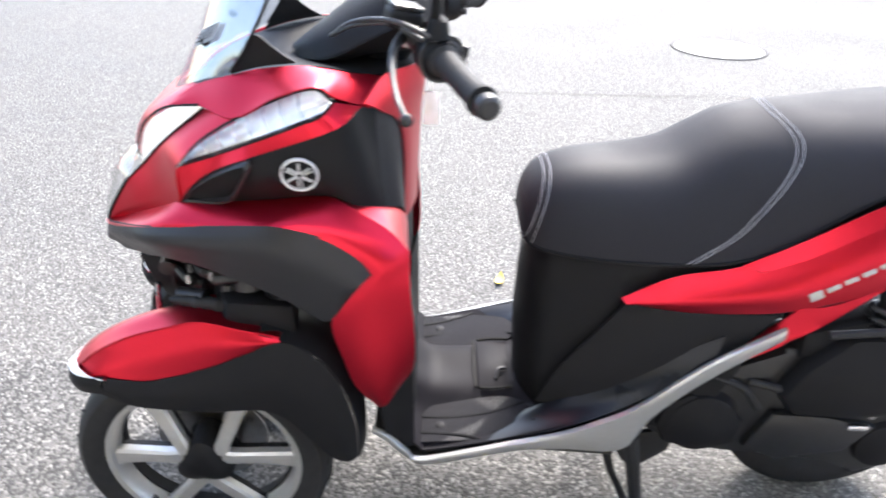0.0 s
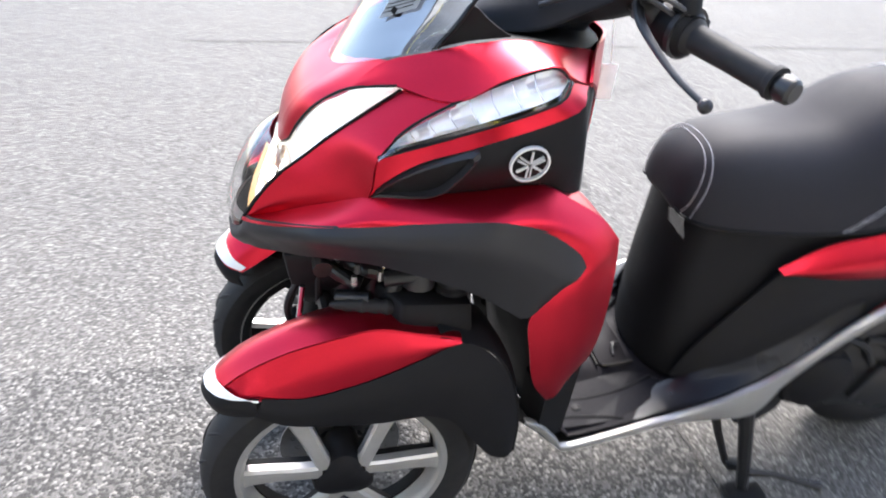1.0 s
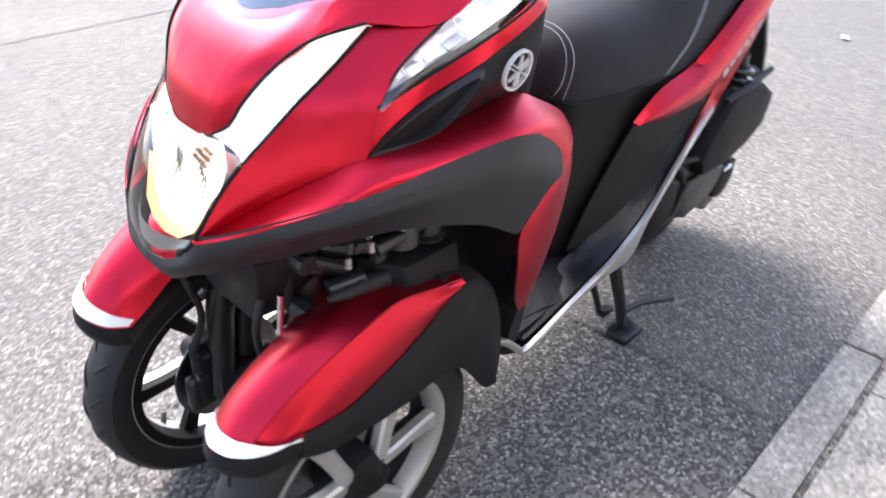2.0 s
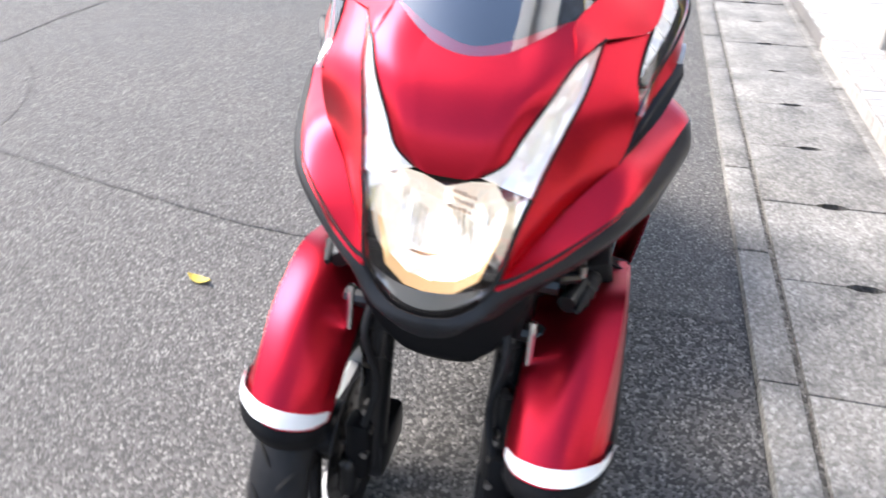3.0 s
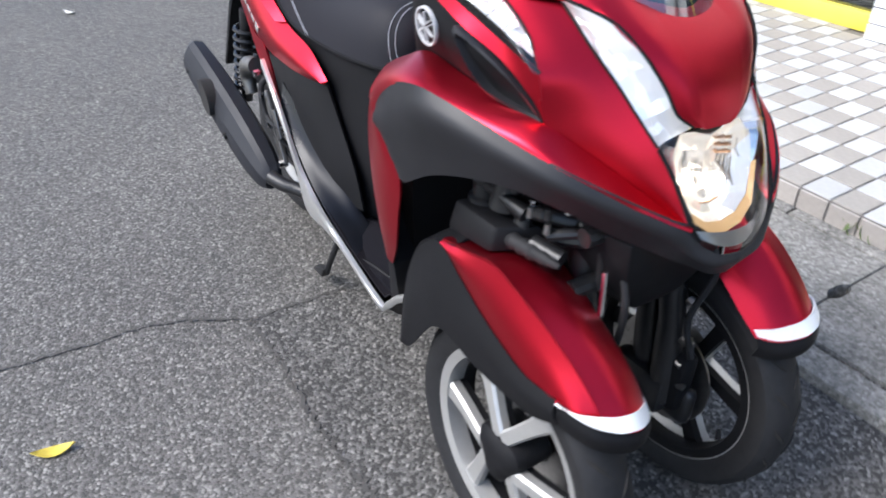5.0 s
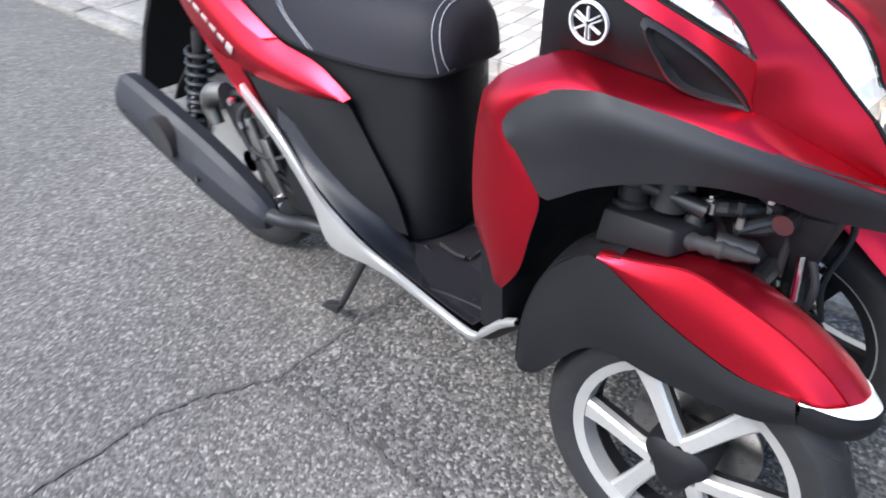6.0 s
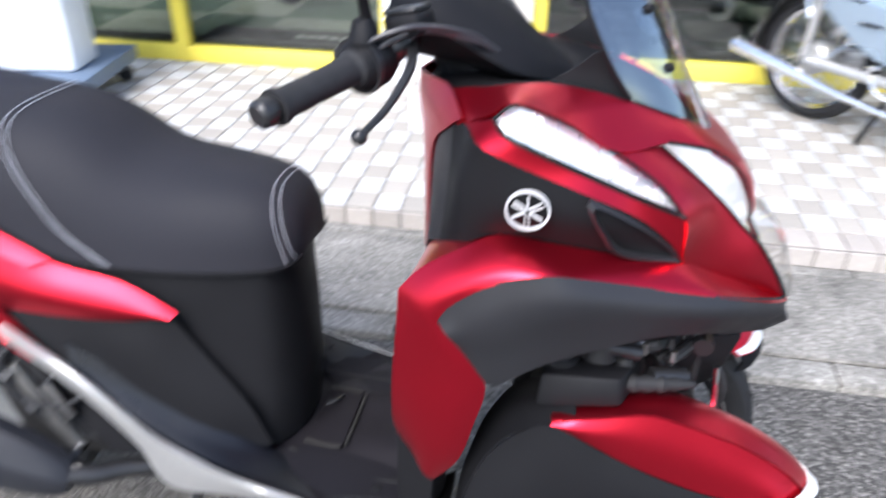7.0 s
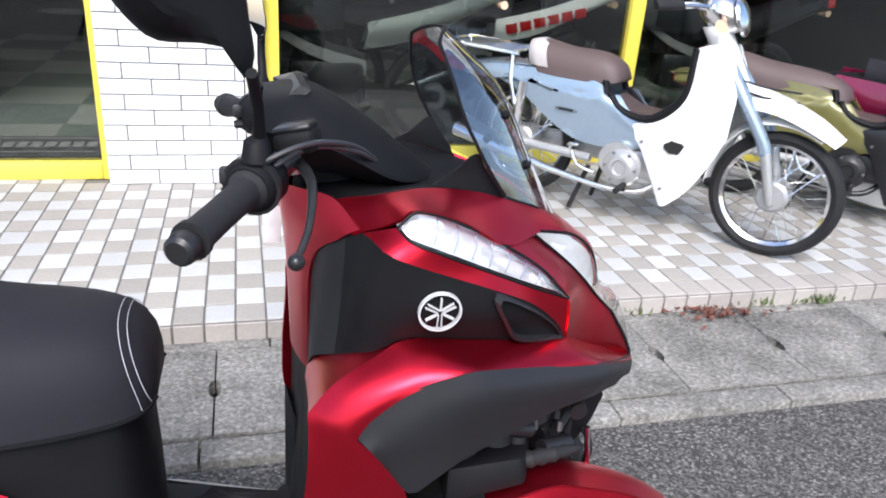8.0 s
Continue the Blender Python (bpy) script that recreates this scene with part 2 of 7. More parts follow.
def prism(bm, outline, depth, m=None, bev=0.0):
    """Outline (x, z) given depth along y from 0."""
    m = m or Matrix()
    v0 = [bm.verts.new(m @ Vector((x, 0, z))) for x, z in outline]
    v1 = [bm.verts.new(m @ Vector((x, depth, z))) for x, z in outline]
    f = [bm.faces.new(v0), bm.faces.new(v1[::-1])]
    n = len(outline)
    for i in range(n):
        f.append(bm.faces.new((v0[i], v1[i], v1[(i + 1) % n], v0[(i + 1) % n])))
    if bev:
        es = list({e for q in f[:2] for e in q.edges})
        bmesh.ops.bevel(bm, geom=es, offset=bev, segments=2, affect="EDGES", profile=0.5, clamp_overlap=True)
    return bm


def loft(rings, caps=True, closed=True):
    """Skin over rings of equal count."""
    bm = bmesh.new()
    v = [[bm.verts.new(p) for p in r] for r in rings]
    n = len(v[0])
    for a, b in zip(v, v[1:]):
        for j in range(n if closed else n - 1):
            bm.faces.new((a[j], a[(j + 1) % n], b[(j + 1) % n], b[j]))
    if caps:
        bm.faces.new(v[0][::-1])
        bm.faces.new(v[-1])
    return bm


# ---- setting: road, gutter, tiled forecourt, shop front ----
PLAT_Z = 0.108
bm = bmesh.new()
xs = [-400, -60, -12] + [-6 + 0.5 * i for i in range(25)] + [12, 60, 400]
ys = [-400, -60, -20, -10, -6] + [-5 + 0.33 * i for i in range(17)] + [0.64, 1.2, 40, 400]
gv = [[bm.verts.new((x, y, -0.05 if y > 0.64 else 0.0)) for y in ys] for x in xs]
for a, b in zip(gv, gv[1:]):
    for k in range(len(ys) - 1):
        bm.faces.new((a[k], b[k], b[k + 1], a[k + 1]))
road = tagged(part("road", bm, ASPHALT), "worn grey asphalt street with pale aggregate", "road", kind="structure")

GRIT = speckled("gutter_grit", (0.07, 0.065, 0.055), (0.15, 0.14, 0.12), (0.24, 0.225, 0.20), 120, 0.004)
gutter = thing("gutter", "weathered concrete gutter with slotted lids beside the road", "gutter", kind="structure")
JX, STEP = -0.568, 0.487
KERB = {}
for i in range(-12, 13):
    a = piece if i > -12 else None
    for nm, y0, y1, z1, off in (("kerb_stone", 0.632, 0.722, 0.030, 0.0), ("edge_stone", 1.176, 1.226, 0.036, 0.2)):
        m = Matrix.Translation((i * 0.6 + off, 0, random.uniform(-0.002, 0.002)))
        if a is None:
            bm = box(bmesh.new(), 0.003, 0.597, y0, y1, -0.06, z1, 0.006)
            KERB[nm] = part(nm, bm, CONCRETE, gutter, m=m).data
        else:
            piece(nm, KERB[nm], gutter, m)
bm = bmesh.new()
box(bm, -9, 9, 0.70, 0.741, -0.3, 0.021)
box(bm, -9, 9, 1.166, 1.24, -0.3, 0.021)
part("channel_side", bm, GRIT, gutter)
part("channel_bed", box(bmesh.new(), -9, 9, 0.743, 1.164, -0.3, -0.06), CRACK, gutter)
bm = bmesh.new()
# a lid with half a hand slot at each end
hs, w, sl = STEP / 2 - 0.002, 0.218, 0.045
out = [(-hs, -w), (hs, -w), (hs, -sl), (hs - 0.020, -sl + 0.022), (hs - 0.020, sl - 0.022), (hs, sl), (hs, w), (-hs, w), (-hs, sl), (-hs + 0.020, sl - 0.022), (-hs + 0.020, -sl + 0.022), (-hs, -sl)]
prism(bm, out, 0.05, Matrix(((1, 0, 0, 0), (0, 0, 1, 0), (0, -1, 0, 0.034), (0, 0, 0, 1))), 0.004)
lid_me = None
for i in range(-9, 9):
    m = Matrix.Translation((JX + STEP * (i + 0.5), 0.954, random.uniform(-0.003, 0.003))) @ Matrix.Rotation(radians(random.uniform(-0.4, 0.4)), 4, "X")
    if lid_me is None:
        lid_me = part("lid", bm, CONCRETE, gutter, m=m).data
    else:
        piece("lid", lid_me, gutter, m)


# paved patch and cracks in the road
def strip(bm, pts, w, z, jitter=0.25, n=None):
    """A ragged thin strip on the ground."""
    path = spline([(x, y, z) for x, y in pts], n or 20 * len(pts))
    rows = []
    for i, p in enumerate(path):
        d = (path[min(i + 1, len(path) - 1)] - path[max(i - 1, 0)]).normalized()
        side = Vector((-d.y, d.x, 0))
        k = w * (0.35 + random.random())
        off = side * random.uniform(-jitter, jitter) * w * 3
        rows.append((bm.verts.new(p + off + side * k / 2), bm.verts.new(p + off - side * k / 2)))
    for a, b in zip(rows, rows[1:]):
        bm.faces.new((a[0], b[0], b[1], a[1]))
    return bm


bm = bmesh.new()
xs2, ys2 = [-0.84 + 0.25 * i for i in range(26)], [-0.365, -0.2, 0.0, 0.2, 0.4, 0.63]
gv = [[bm.verts.new((x + (0.012 * math.sin(9 * y) if i == 0 else 0), y + (0.01 * math.sin(7 * x) if k == 0 else 0), 0.003)) for k, y in enumerate(ys2)] for i, x in enumerate(xs2)]
for a, b in zip(gv, gv[1:]):
    for k in range(5):
        bm.faces.new((a[k], b[k], b[k + 1], a[k + 1]))
tagged(part("road_patch", bm, PATCH), "darker repaired asphalt beside the gutter", "road", kind="structure")
bm = bmesh.new()
for pts, w in (([(-1.29, -2.25), (-1.24, -1.95), (-1.15, -1.59), (-1.06, -1.2), (-0.99, -0.85), (-0.96, -0.56), (-0.85, -0.36)], 0.008), ([(-0.85, -0.37), (-0.68, -0.362), (-0.47, -0.372), (-0.33, -0.365), (-0.20, -0.356), (0.05, -0.362)], 0.010), ([(-0.85, -0.36), (-0.84, -0.16), (-0.83, 0.01), (-0.85, 0.36), (-0.84, 0.61)], 0.008), ([(0.6, -3.12), (-0.9, -3.15), (-1.66, -3.15), (-2.49, -3.17), (-3.2, -3.20), (-4.6, -3.2)], 0.012), ([(-1.50, -2.27), (-1.66, -2.33), (-1.82, -2.42), (-2.1, -2.62), (-2.48, -3.05)], 0.006)):
    strip(bm, pts, w, 0.0055)
tagged(part("road_crack", bm, CRACK), "fine dark cracks in the asphalt", "crack", kind="structure")
bm = bmesh.new()
lathe(bm, [(0.001, 0.008), (0.285, 0.008), (0.29, 0.004), (0.30, 0.004), (0.305, 0.008), (0.34, 0.008), (0.345, 0.0)], 48, Matrix(((1, 0, 0, -2.66), (0, 0, 1, -4.50), (0, 1, 0, 0), (0, 0, 0, 1))))
for i in range(-4, 5):
    for j in range(-4, 5):
        if i * i + j * j < 17:
            box(bm, -2.66 + i * 0.06 - 0.02, -2.66 + i * 0.06 + 0.02, -4.50 + j * 0.06 - 0.02, -4.50 + j * 0.06 + 0.02, 0.007, 0.011)
manhole = tagged(part("manhole_cover", bm, IRON), "round pale iron manhole cover in the street", "manhole cover")
bm = bmesh.new()
lathe(bm, [(0.338, 0.004), (0.346, 0.0085), (0.362, 0.0085), (0.368, 0.002)], 48, Matrix(((1, 0, 0, -2.66), (0, 0, 1, -4.50), (0, 1, 0, 0), (0, 0, 0, 1))))
part("frame_ring", bm, CRACK, manhole, "dark seam round the cover")

# tiled forecourt with a riser, raised step at its far end
TX, TY, TW, TD = -0.507, 1.226, 0.0985, 0.1185
HW, HD = TW / 2 - 0.0032, TD / 2 - 0.0032
court = thing("forecourt", "checkered white and tan tiled shop forecourt", "floor", kind="structure")
bm = box(bmesh.new(), -6.0, 6.0, 1.229, 3.05, -0.05, PLAT_Z - 0.006)
part("bed", bm, TILE_J, court)
RISER_T = by_object(mat("tile_riser", (0.35, 0.32, 0.29), 0.6, var=0.12, scale=60, bump=0.0004), 0.10)
tiles, rest = {}, {"white": bmesh.new(), "tan": bmesh.new(), "edge": bmesh.new()}
for i in range(-56, 57):
    for j in range(16):
        nm = "white" if (i + j) % 2 == 1 else "tan"
        if j == 0 and i >= 11:
            nm = "edge"
        if j >= 12 and -8 < i < 2:
            continue
        pos = Vector((TX + TW * (i + 0.5), TY + TD * (j + 0.5), PLAT_Z + random.uniform(-0.0006, 0.0006)))
        if -14 <= i < 26 and j < 7:
            if nm not in tiles:
                mt = {"white": TILE_W, "tan": TILE_T, "edge": RISER_T}[nm]
                tiles[nm] = part("tile", box(bmesh.new(), -HW, HW, -HD, HD, -0.014, 0, 0.0018, 1), mt, court, m=Matrix.Translation(pos)).data
            else:
                piece("tile", tiles[nm], court, Matrix.Translation(pos))
        else:
            box(rest[nm], pos.x - HW, pos.x + HW, pos.y - HD, pos.y + HD, pos.z - 0.01, pos.z)
for nm, mt in (("white", TILE_W), ("tan", TILE_T), ("edge", RISER_T)):
    tagged(part("far_tile", rest[nm], mt, court), kind="stuff")
riser_me = None
for i in range(-30, 40):
    m = Matrix.Translation((TX + TW * (i + 0.5), 1.222, 0.066))
    if riser_me is None:
        riser_me = part("riser_tile", box(bmesh.new(), -HW, HW, 0, 0.010, -0.032, 0.032, 0.002, 1), RISER_T, court, m=m).data
    else:
        piece("riser_tile", riser_me, court, m)
bm = box(bmesh.new(), -6.0, -3.25, 1.45, 3.0, 0.0, 0.23, 0.004)
part("upper_step", bm, TILE_T, court)
bm = bmesh.new()
for i in range(10):
    for j in range(10):
        if (i + j) % 2:
            box(bm, -3.27 - 0.15 * (i + 1) + 0.004, -3.27 - 0.15 * i, 1.46 + 0.15 * j, 1.456 + 0.15 * (j + 1), 0.22, 0.234)
tagged(part("step_tile", bm, TILE_W, court), kind="stuff")

# shop front
shop = thing("shop_front", "white brick shop front with yellow window frames", "shop front", kind="structure")
wall = part("pier", box(bmesh.new(), -1.082, -0.452, 2.630, 2.95, PLAT_Z, 3.4), MORTAR, shop)
brick_me = {}
for r in range(46):
    z = PLAT_Z + 0.0715 * (r + 0.5)
    cuts = [-1.085]
    x = -1.105 + (0.1225 if r % 2 else 0.0)
    while x < -0.46:
        if x > -1.06:
            cuts.append(x)
        x += 0.245
    cuts.append(-0.45)
    for a, b in zip(cuts, cuts[1:]):
        L = round(b - a - 0.007, 4)
        if L < 0.02:
            continue
        m = Matrix.Translation(((a + b) / 2, 2.620, z))
        if L not in brick_me:
            brick_me[L] = part("brick", box(bmesh.new(), -L / 2, L / 2, 0, 0.02, -0.0325, 0.0325, 0.0015, 1), BRICK, shop, m=m).data
        else:
            piece("brick", brick_me[L], shop, m)
PIER = mat("cream_pilaster", (0.62, 0.57, 0.5), 0.6, var=0.12, scale=30, bump=0.0006)
part("pilaster", box(bmesh.new(), -0.449, -0.352, 2.635, 2.95, PLAT_Z, 3.4, 0.004), PIER, shop)
for k in range(12):
    part("pilaster_bolt", tube(bmesh.new(), [(-0.420, 2.637, 0.35 + 0.22 * k), (-0.420, 2.628, 0.35 + 0.22 * k)], 0.006, 8), DARKMETAL, shop)
for nm, x0, x1, y in (("door_post", -1.120, -1.083, 2.70), ("window_post", -0.350, -0.285, 2.70), ("window_post", -2.250, -2.180, 2.70), ("window_post", 1.655, 1.735, 2.92), ("window_post", 3.6, 3.68, 2.92), ("window_post", -3.9, -3.83, 2.70)):
    part(nm, box(bmesh.new(), x0, x1, y, y + 0.08, PLAT_Z, 2.6, 0.004), YELLOW, shop, "yellow painted post")
for x0, x1, y, z1 in ((-3.83, -2.252, 2.702, 0.190), (-2.178, -1.122, 2.702, 0.190), (-0.283, 1.653, 2.922, 0.20), (1.737, 3.598, 2.922, 0.20)):
    part("window_sill", box(bmesh.new(), x0, x1, y, y + 0.09, PLAT_Z, z1, 0.005), YELLOW, shop, "yellow painted sill")
    pane = part("window_pane", box(bmesh.new(), x0, x1, y + 0.040, y + 0.046, z1, 2.6), PANE, shop, "large shop window pane")
    pane.visible_shadow = False
FASCIA = mat("shop_fascia", (0.7, 0.7, 0.68), 0.5, var=0.08, scale=10)
# near-black base colour puts the room's dimness into walls, ceiling and underlay
INNER = mat("shop_interior_dim", (0.05, 0.049, 0.046), 0.8, var=0.35, scale=3, big=1.0)
part("fascia", box(bmesh.new(), -4.5, 5.0, 2.66, 3.0, 3.402, 4.6, 0.01), FASCIA, shop)
part("fascia", box(bmesh.new(), -4.5, -1.09, 2.72, 3.0, 2.602, 3.398, 0.01), FASCIA, shop)
part("fascia", box(bmesh.new(), -0.345, 5.0, 2.94, 3.1, 2.602, 3.398, 0.01), FASCIA, shop)
tagged(part("wall_back", box(bmesh.new(), -6.0, 6.0, 6.9, 7.0, 0, 4.6), INNER), "back wall of the shop, dimness put into its colour", "wall", kind="structure")
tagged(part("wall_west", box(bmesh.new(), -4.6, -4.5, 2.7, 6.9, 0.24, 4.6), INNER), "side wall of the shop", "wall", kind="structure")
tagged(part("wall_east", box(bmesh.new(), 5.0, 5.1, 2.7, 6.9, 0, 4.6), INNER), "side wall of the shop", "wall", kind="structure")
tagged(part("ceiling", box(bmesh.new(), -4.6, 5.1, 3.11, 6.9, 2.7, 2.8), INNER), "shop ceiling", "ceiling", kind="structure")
# carpet squares inside
CARP = {0: mat("carpet_green", (0.14, 0.185, 0.145), 0.9, var=0.15, scale=120, bump=0.002), 1: mat("carpet_grey", (0.36, 0.38, 0.32), 0.9, var=0.15, scale=120, bump=0.002)}
shop_floor = thing("shop_floor", "green and grey checkered carpet squares", "floor", kind="structure")
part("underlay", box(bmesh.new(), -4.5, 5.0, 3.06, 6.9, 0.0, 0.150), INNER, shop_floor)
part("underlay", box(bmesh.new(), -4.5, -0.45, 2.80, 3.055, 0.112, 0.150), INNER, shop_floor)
cme = {}
for i in range(19):
    for j in range(8):
        m = Matrix.Translation((-4.45 + 0.5 * i + 0.25, 3.06 + 0.5 * j + 0.25, 0.151))
        k = (i + j) % 2
        if k not in cme:
            cme[k] = part("carpet_square", box(bmesh.new(), -0.2495, 0.2495, -0.2495, 0.2495, 0, 0.006), CARP[k], shop_floor, m=m).data
        else:
            piece("carpet_square", cme[k], shop_floor, m)
PRINT = mat("mat_print", (0.40, 0.39, 0.38), 0.9, var=0.15, scale=150)
doormat = part("door_mat", box(bmesh.new(), -2.25, -1.15, 2.93, 3.28, 0.1575, 0.163, 0.002), mat("mat_dark", (0.03, 0.028, 0.03), 0.9, var=0.2, scale=200), None)
tagged(doormat, "dark door mat with a pale printed strip", "door mat")
for k in range(8):
    part("print_bar", box(bmesh.new(), -1.72 + 0.066 * k, -1.72 + 0.066 * k + 0.048, 3.075, 3.165, 0.1632, 0.1645), PRINT, doormat)
for y in (2.98, 3.23):
    part("print_line", box(bmesh.new(), -2.20, -1.20, y, y + 0.012, 0.1632, 0.1642), PRINT, doormat)


# ---- the scooter, in its own upright frame: x ahead, y to its left, front axle at x = 0 ----
LEAN = math.atan(0.0593)
BODY = Matrix.Rotation(-LEAN, 4, "X") @ Matrix.Translation((0, 0, -0.010))
scooter = thing("scooter", "matt red three-wheeled scooter leaning on its side stand", "scooter", BODY)

HL = [(0.143, 0.080, 0.713), (0.128, 0.088, 0.742), (0.106, 0.095, 0.775), (0.085, 0.104, 0.803), (0.050, 0.115, 0.836), (0.020, 0.127, 0.868), (-0.020, 0.141, 0.905), (-0.076, 0.149, 0.948)]
TU = [(-0.282, 0.222, 0.990), (-0.255, 0.220, 1.008), (-0.199, 0.216, 0.989), (-0.132, 0.206, 0.953), (-0.076, 0.200, 0.915), (-0.039, 0.205, 0.876)]
TL = [(-0.282, 0.222, 0.990), (-0.267, 0.243, 0.977), (-0.236, 0.252, 0.966), (-0.175, 0.242, 0.938), (-0.105, 0.220, 0.904), (-0.039, 0.205, 0.876)]
BT = [(-0.320, 0.190, 0.973), (-0.286, 0.245, 0.958), (-0.167, 0.248, 0.915), (-0.096, 0.222, 0.878), (-0.050, 0.203, 0.838), (-0.032, 0.194, 0.811)]
BN = [(-0.392, 0.247, 0.760), (-0.360, 0.243, 0.795), (-0.310, 0.236, 0.824), (-0.264, 0.226, 0.842), (-0.180, 0.221, 0.832), (-0.100, 0.211, 0.821), (-0.032, 0.194, 0.811)]
CREASE = [(-0.032, 0.194, 0.811), (0.019, 0.155, 0.780), (0.064, 0.127, 0.755), (0.107, 0.097, 0.728), (0.146, 0.081, 0.713)]
RB = [(-0.335, 0.279, 0.735), (-0.318, 0.281, 0.762), (-0.266, 0.285, 0.800), (-0.199, 0.287, 0.818), (-0.154, 0.274, 0.812), (-0.036, 0.237, 0.788), (0.029, 0.208, 0.771), (0.070, 0.177, 0.755), (0.105, 0.142, 0.739), (0.132, 0.106, 0.722), (0.147, 0.082, 0.712)]
LEGR = [(-0.392, 0.247, 0.760), (-0.393, 0.260, 0.700), (-0.401, 0.252, 0.600), (-0.399, 0.240, 0.520), (-0.372, 0.231, 0.462)]
LEGF = [(-0.335, 0.279, 0.735), (-0.306, 0.277, 0.700), (-0.268, 0.271, 0.640), (-0.282, 0.265, 0.560), (-0.302, 0.256, 0.485), (-0.340, 0.241, 0.425)]


def mid(a, b, k=0.5, push=0.0, n=9):
    """A curve between two, pushed outward."""
    p, q = spline(a, n), spline(b, n)
    return [(u.x + (v.x - u.x) * k, u.y + (v.y - u.y) * k + push, u.z + (v.z - u.z) * k) for u, v in zip(p, q)]


# front cowl
NOSE = (
    [(0.083, 0.040, 0.818), (0.088, 0.024, 0.815), (0.089, 0, 0.815)],
    [(0.074, 0.066, 0.836), (0.084, 0.036, 0.838), (0.086, 0, 0.838)],
    [(0.060, 0.082, 0.868), (0.074, 0.044, 0.872), (0.076, 0, 0.872)],
    [(0.036, 0.104, 0.906), (0.050, 0.052, 0.908), (0.052, 0, 0.907)],
    [(-0.006, 0.124, 0.938), (0.018, 0.060, 0.932), (0.022, 0, 0.930)],
    [(-0.060, 0.113, 0.974), (-0.022, 0.056, 0.955), (-0.004, 0, 0.944)])
# a flat middle facet between two swept cheeks
bm = skin(bmesh.new(), grid_of([[r[1] for r in NOSE], [r[2] for r in NOSE], [(r[1][0], -r[1][1], r[1][2]) for r in NOSE]], 22, 9))
for s in (1, -1):
    skin(bm, grid_of([[r[0] for r in NOSE], [((r[0][0] + r[1][0]) / 2 + 0.002, (r[0][1] + r[1][1]) / 2 + 0.002, (r[0][2] + r[1][2]) / 2 + 0.003) for r in NOSE], [r[1] for r in NOSE]], 22, 8), s)
part("nose_panel", bm, RED, scooter, "", 18)
UP = [(-0.005, 0.124, 0.9385), (-0.030, 0.119, 0.958), (-0.060, 0.114, 0.975), (-0.120, 0.141, 0.999), (-0.170, 0.146, 1.012), (-0.240, 0.150, 1.018), (-0.352, 0.122, 0.996)]
UL = [(-0.006, 0.1245, 0.938), (-0.030, 0.137, 0.949), (-0.066, 0.152, 0.955), (-0.132, 0.206, 0.956), (-0.199, 0.217, 0.993), (-0.258, 0.221, 1.012), (-0.284, 0.214, 0.994), (-0.330, 0.182, 0.968)]
panel("upper_cowl", [UP, mid(UP, UL, 0.5, 0.002, 14), UL], RED, scooter)
LOBE = [whole(r) for r in (
    [(-0.320, 0.190, 0.977), (-0.345, 0.128, 1.000), (-0.385, 0.060, 0.996), (-0.406, 0, 0.990)],
    [(-0.340, 0.164, 0.958), (-0.362, 0.118, 0.962), (-0.390, 0.055, 0.955), (-0.406, 0, 0.950)],
    [(-0.372, 0.100, 0.900), (-0.382, 0.076, 0.900), (-0.392, 0.040, 0.900), (-0.400, 0, 0.900)],
    [(-0.376, 0.090, 0.735), (-0.383, 0.070, 0.735), (-0.390, 0.036, 0.735), (-0.394, 0, 0.735)])]
part("inner_cover", skin(bmesh.new(), grid_of(LOBE, 29, 20)), RED, scooter)
SIDE_A = HL[::-1]
SIDE_B = [(-0.136, 0.207, 0.953), (-0.076, 0.201, 0.914), (-0.038, 0.206, 0.874), (-0.028, 0.194, 0.808), (0.019, 0.153, 0.775), (0.064, 0.125, 0.750), (0.107, 0.095, 0.723), (0.147, 0.078, 0.706)]
panel("side_cowl", [SIDE_A, mid(SIDE_A, SIDE_B, 0.5, 0.004, 14), SIDE_B], RED, scooter, nu=30)
panel("turn_lamp_brow", [TL, BT], RED, scooter, nv=4)
# one band from the chin over the shoulder and down the leg shield
SEG_A, SEG_B = CREASE[::-1] + BN[:-1][::-1], LEGR
SEG_C, SEG_D = RB[::-1], LEGF
outer = spline(SEG_A, 42) + spline(SEG_B, 18)[1:]
inner = spline(SEG_C, 42) + spline(SEG_D, 18)[1:]
cols = []
for p, q in zip(outer, inner):
    bow = Vector((0, 0.009, 0)) * min(1, (p - q).length / 0.03)
    cols.append(spline([p, p.lerp(q, 0.33) + bow, p.lerp(q, 0.70) + bow, q], 11))
for s in (1, -1):
    part("shoulder_band", skin(bmesh.new(), cols, s), RED, scooter, "", 40)
BTX = [(-0.338, 0.166, 0.962)] + BT
BNX = [(-0.352, 0.164, 0.790), (-0.338, 0.190, 0.806), (-0.305, 0.222, 0.826)] + [(p[0], p[1] - 0.002, p[2]) for p in BN[3:]]
panel("badge_panel", [BTX, [(-0.342, 0.166, 0.880), (-0.312, 0.226, 0.888), (-0.240, 0.246, 0.886), (-0.150, 0.240, 0.872), (-0.080, 0.208, 0.842), (-0.034, 0.192, 0.811)], BNX], BLACK, scooter, nu=30)
panel("inner_fin", [[(-0.337, 0.168, 0.960), (-0.341, 0.168, 0.880), (-0.351, 0.166, 0.795)], [(-0.352, 0.142, 0.966), (-0.362, 0.128, 0.880), (-0.376, 0.120, 0.770)], [(-0.362, 0.118, 0.958), (-0.374, 0.098, 0.880), (-0.380, 0.092, 0.735)]], GREY, scooter, nu=14, nv=9)
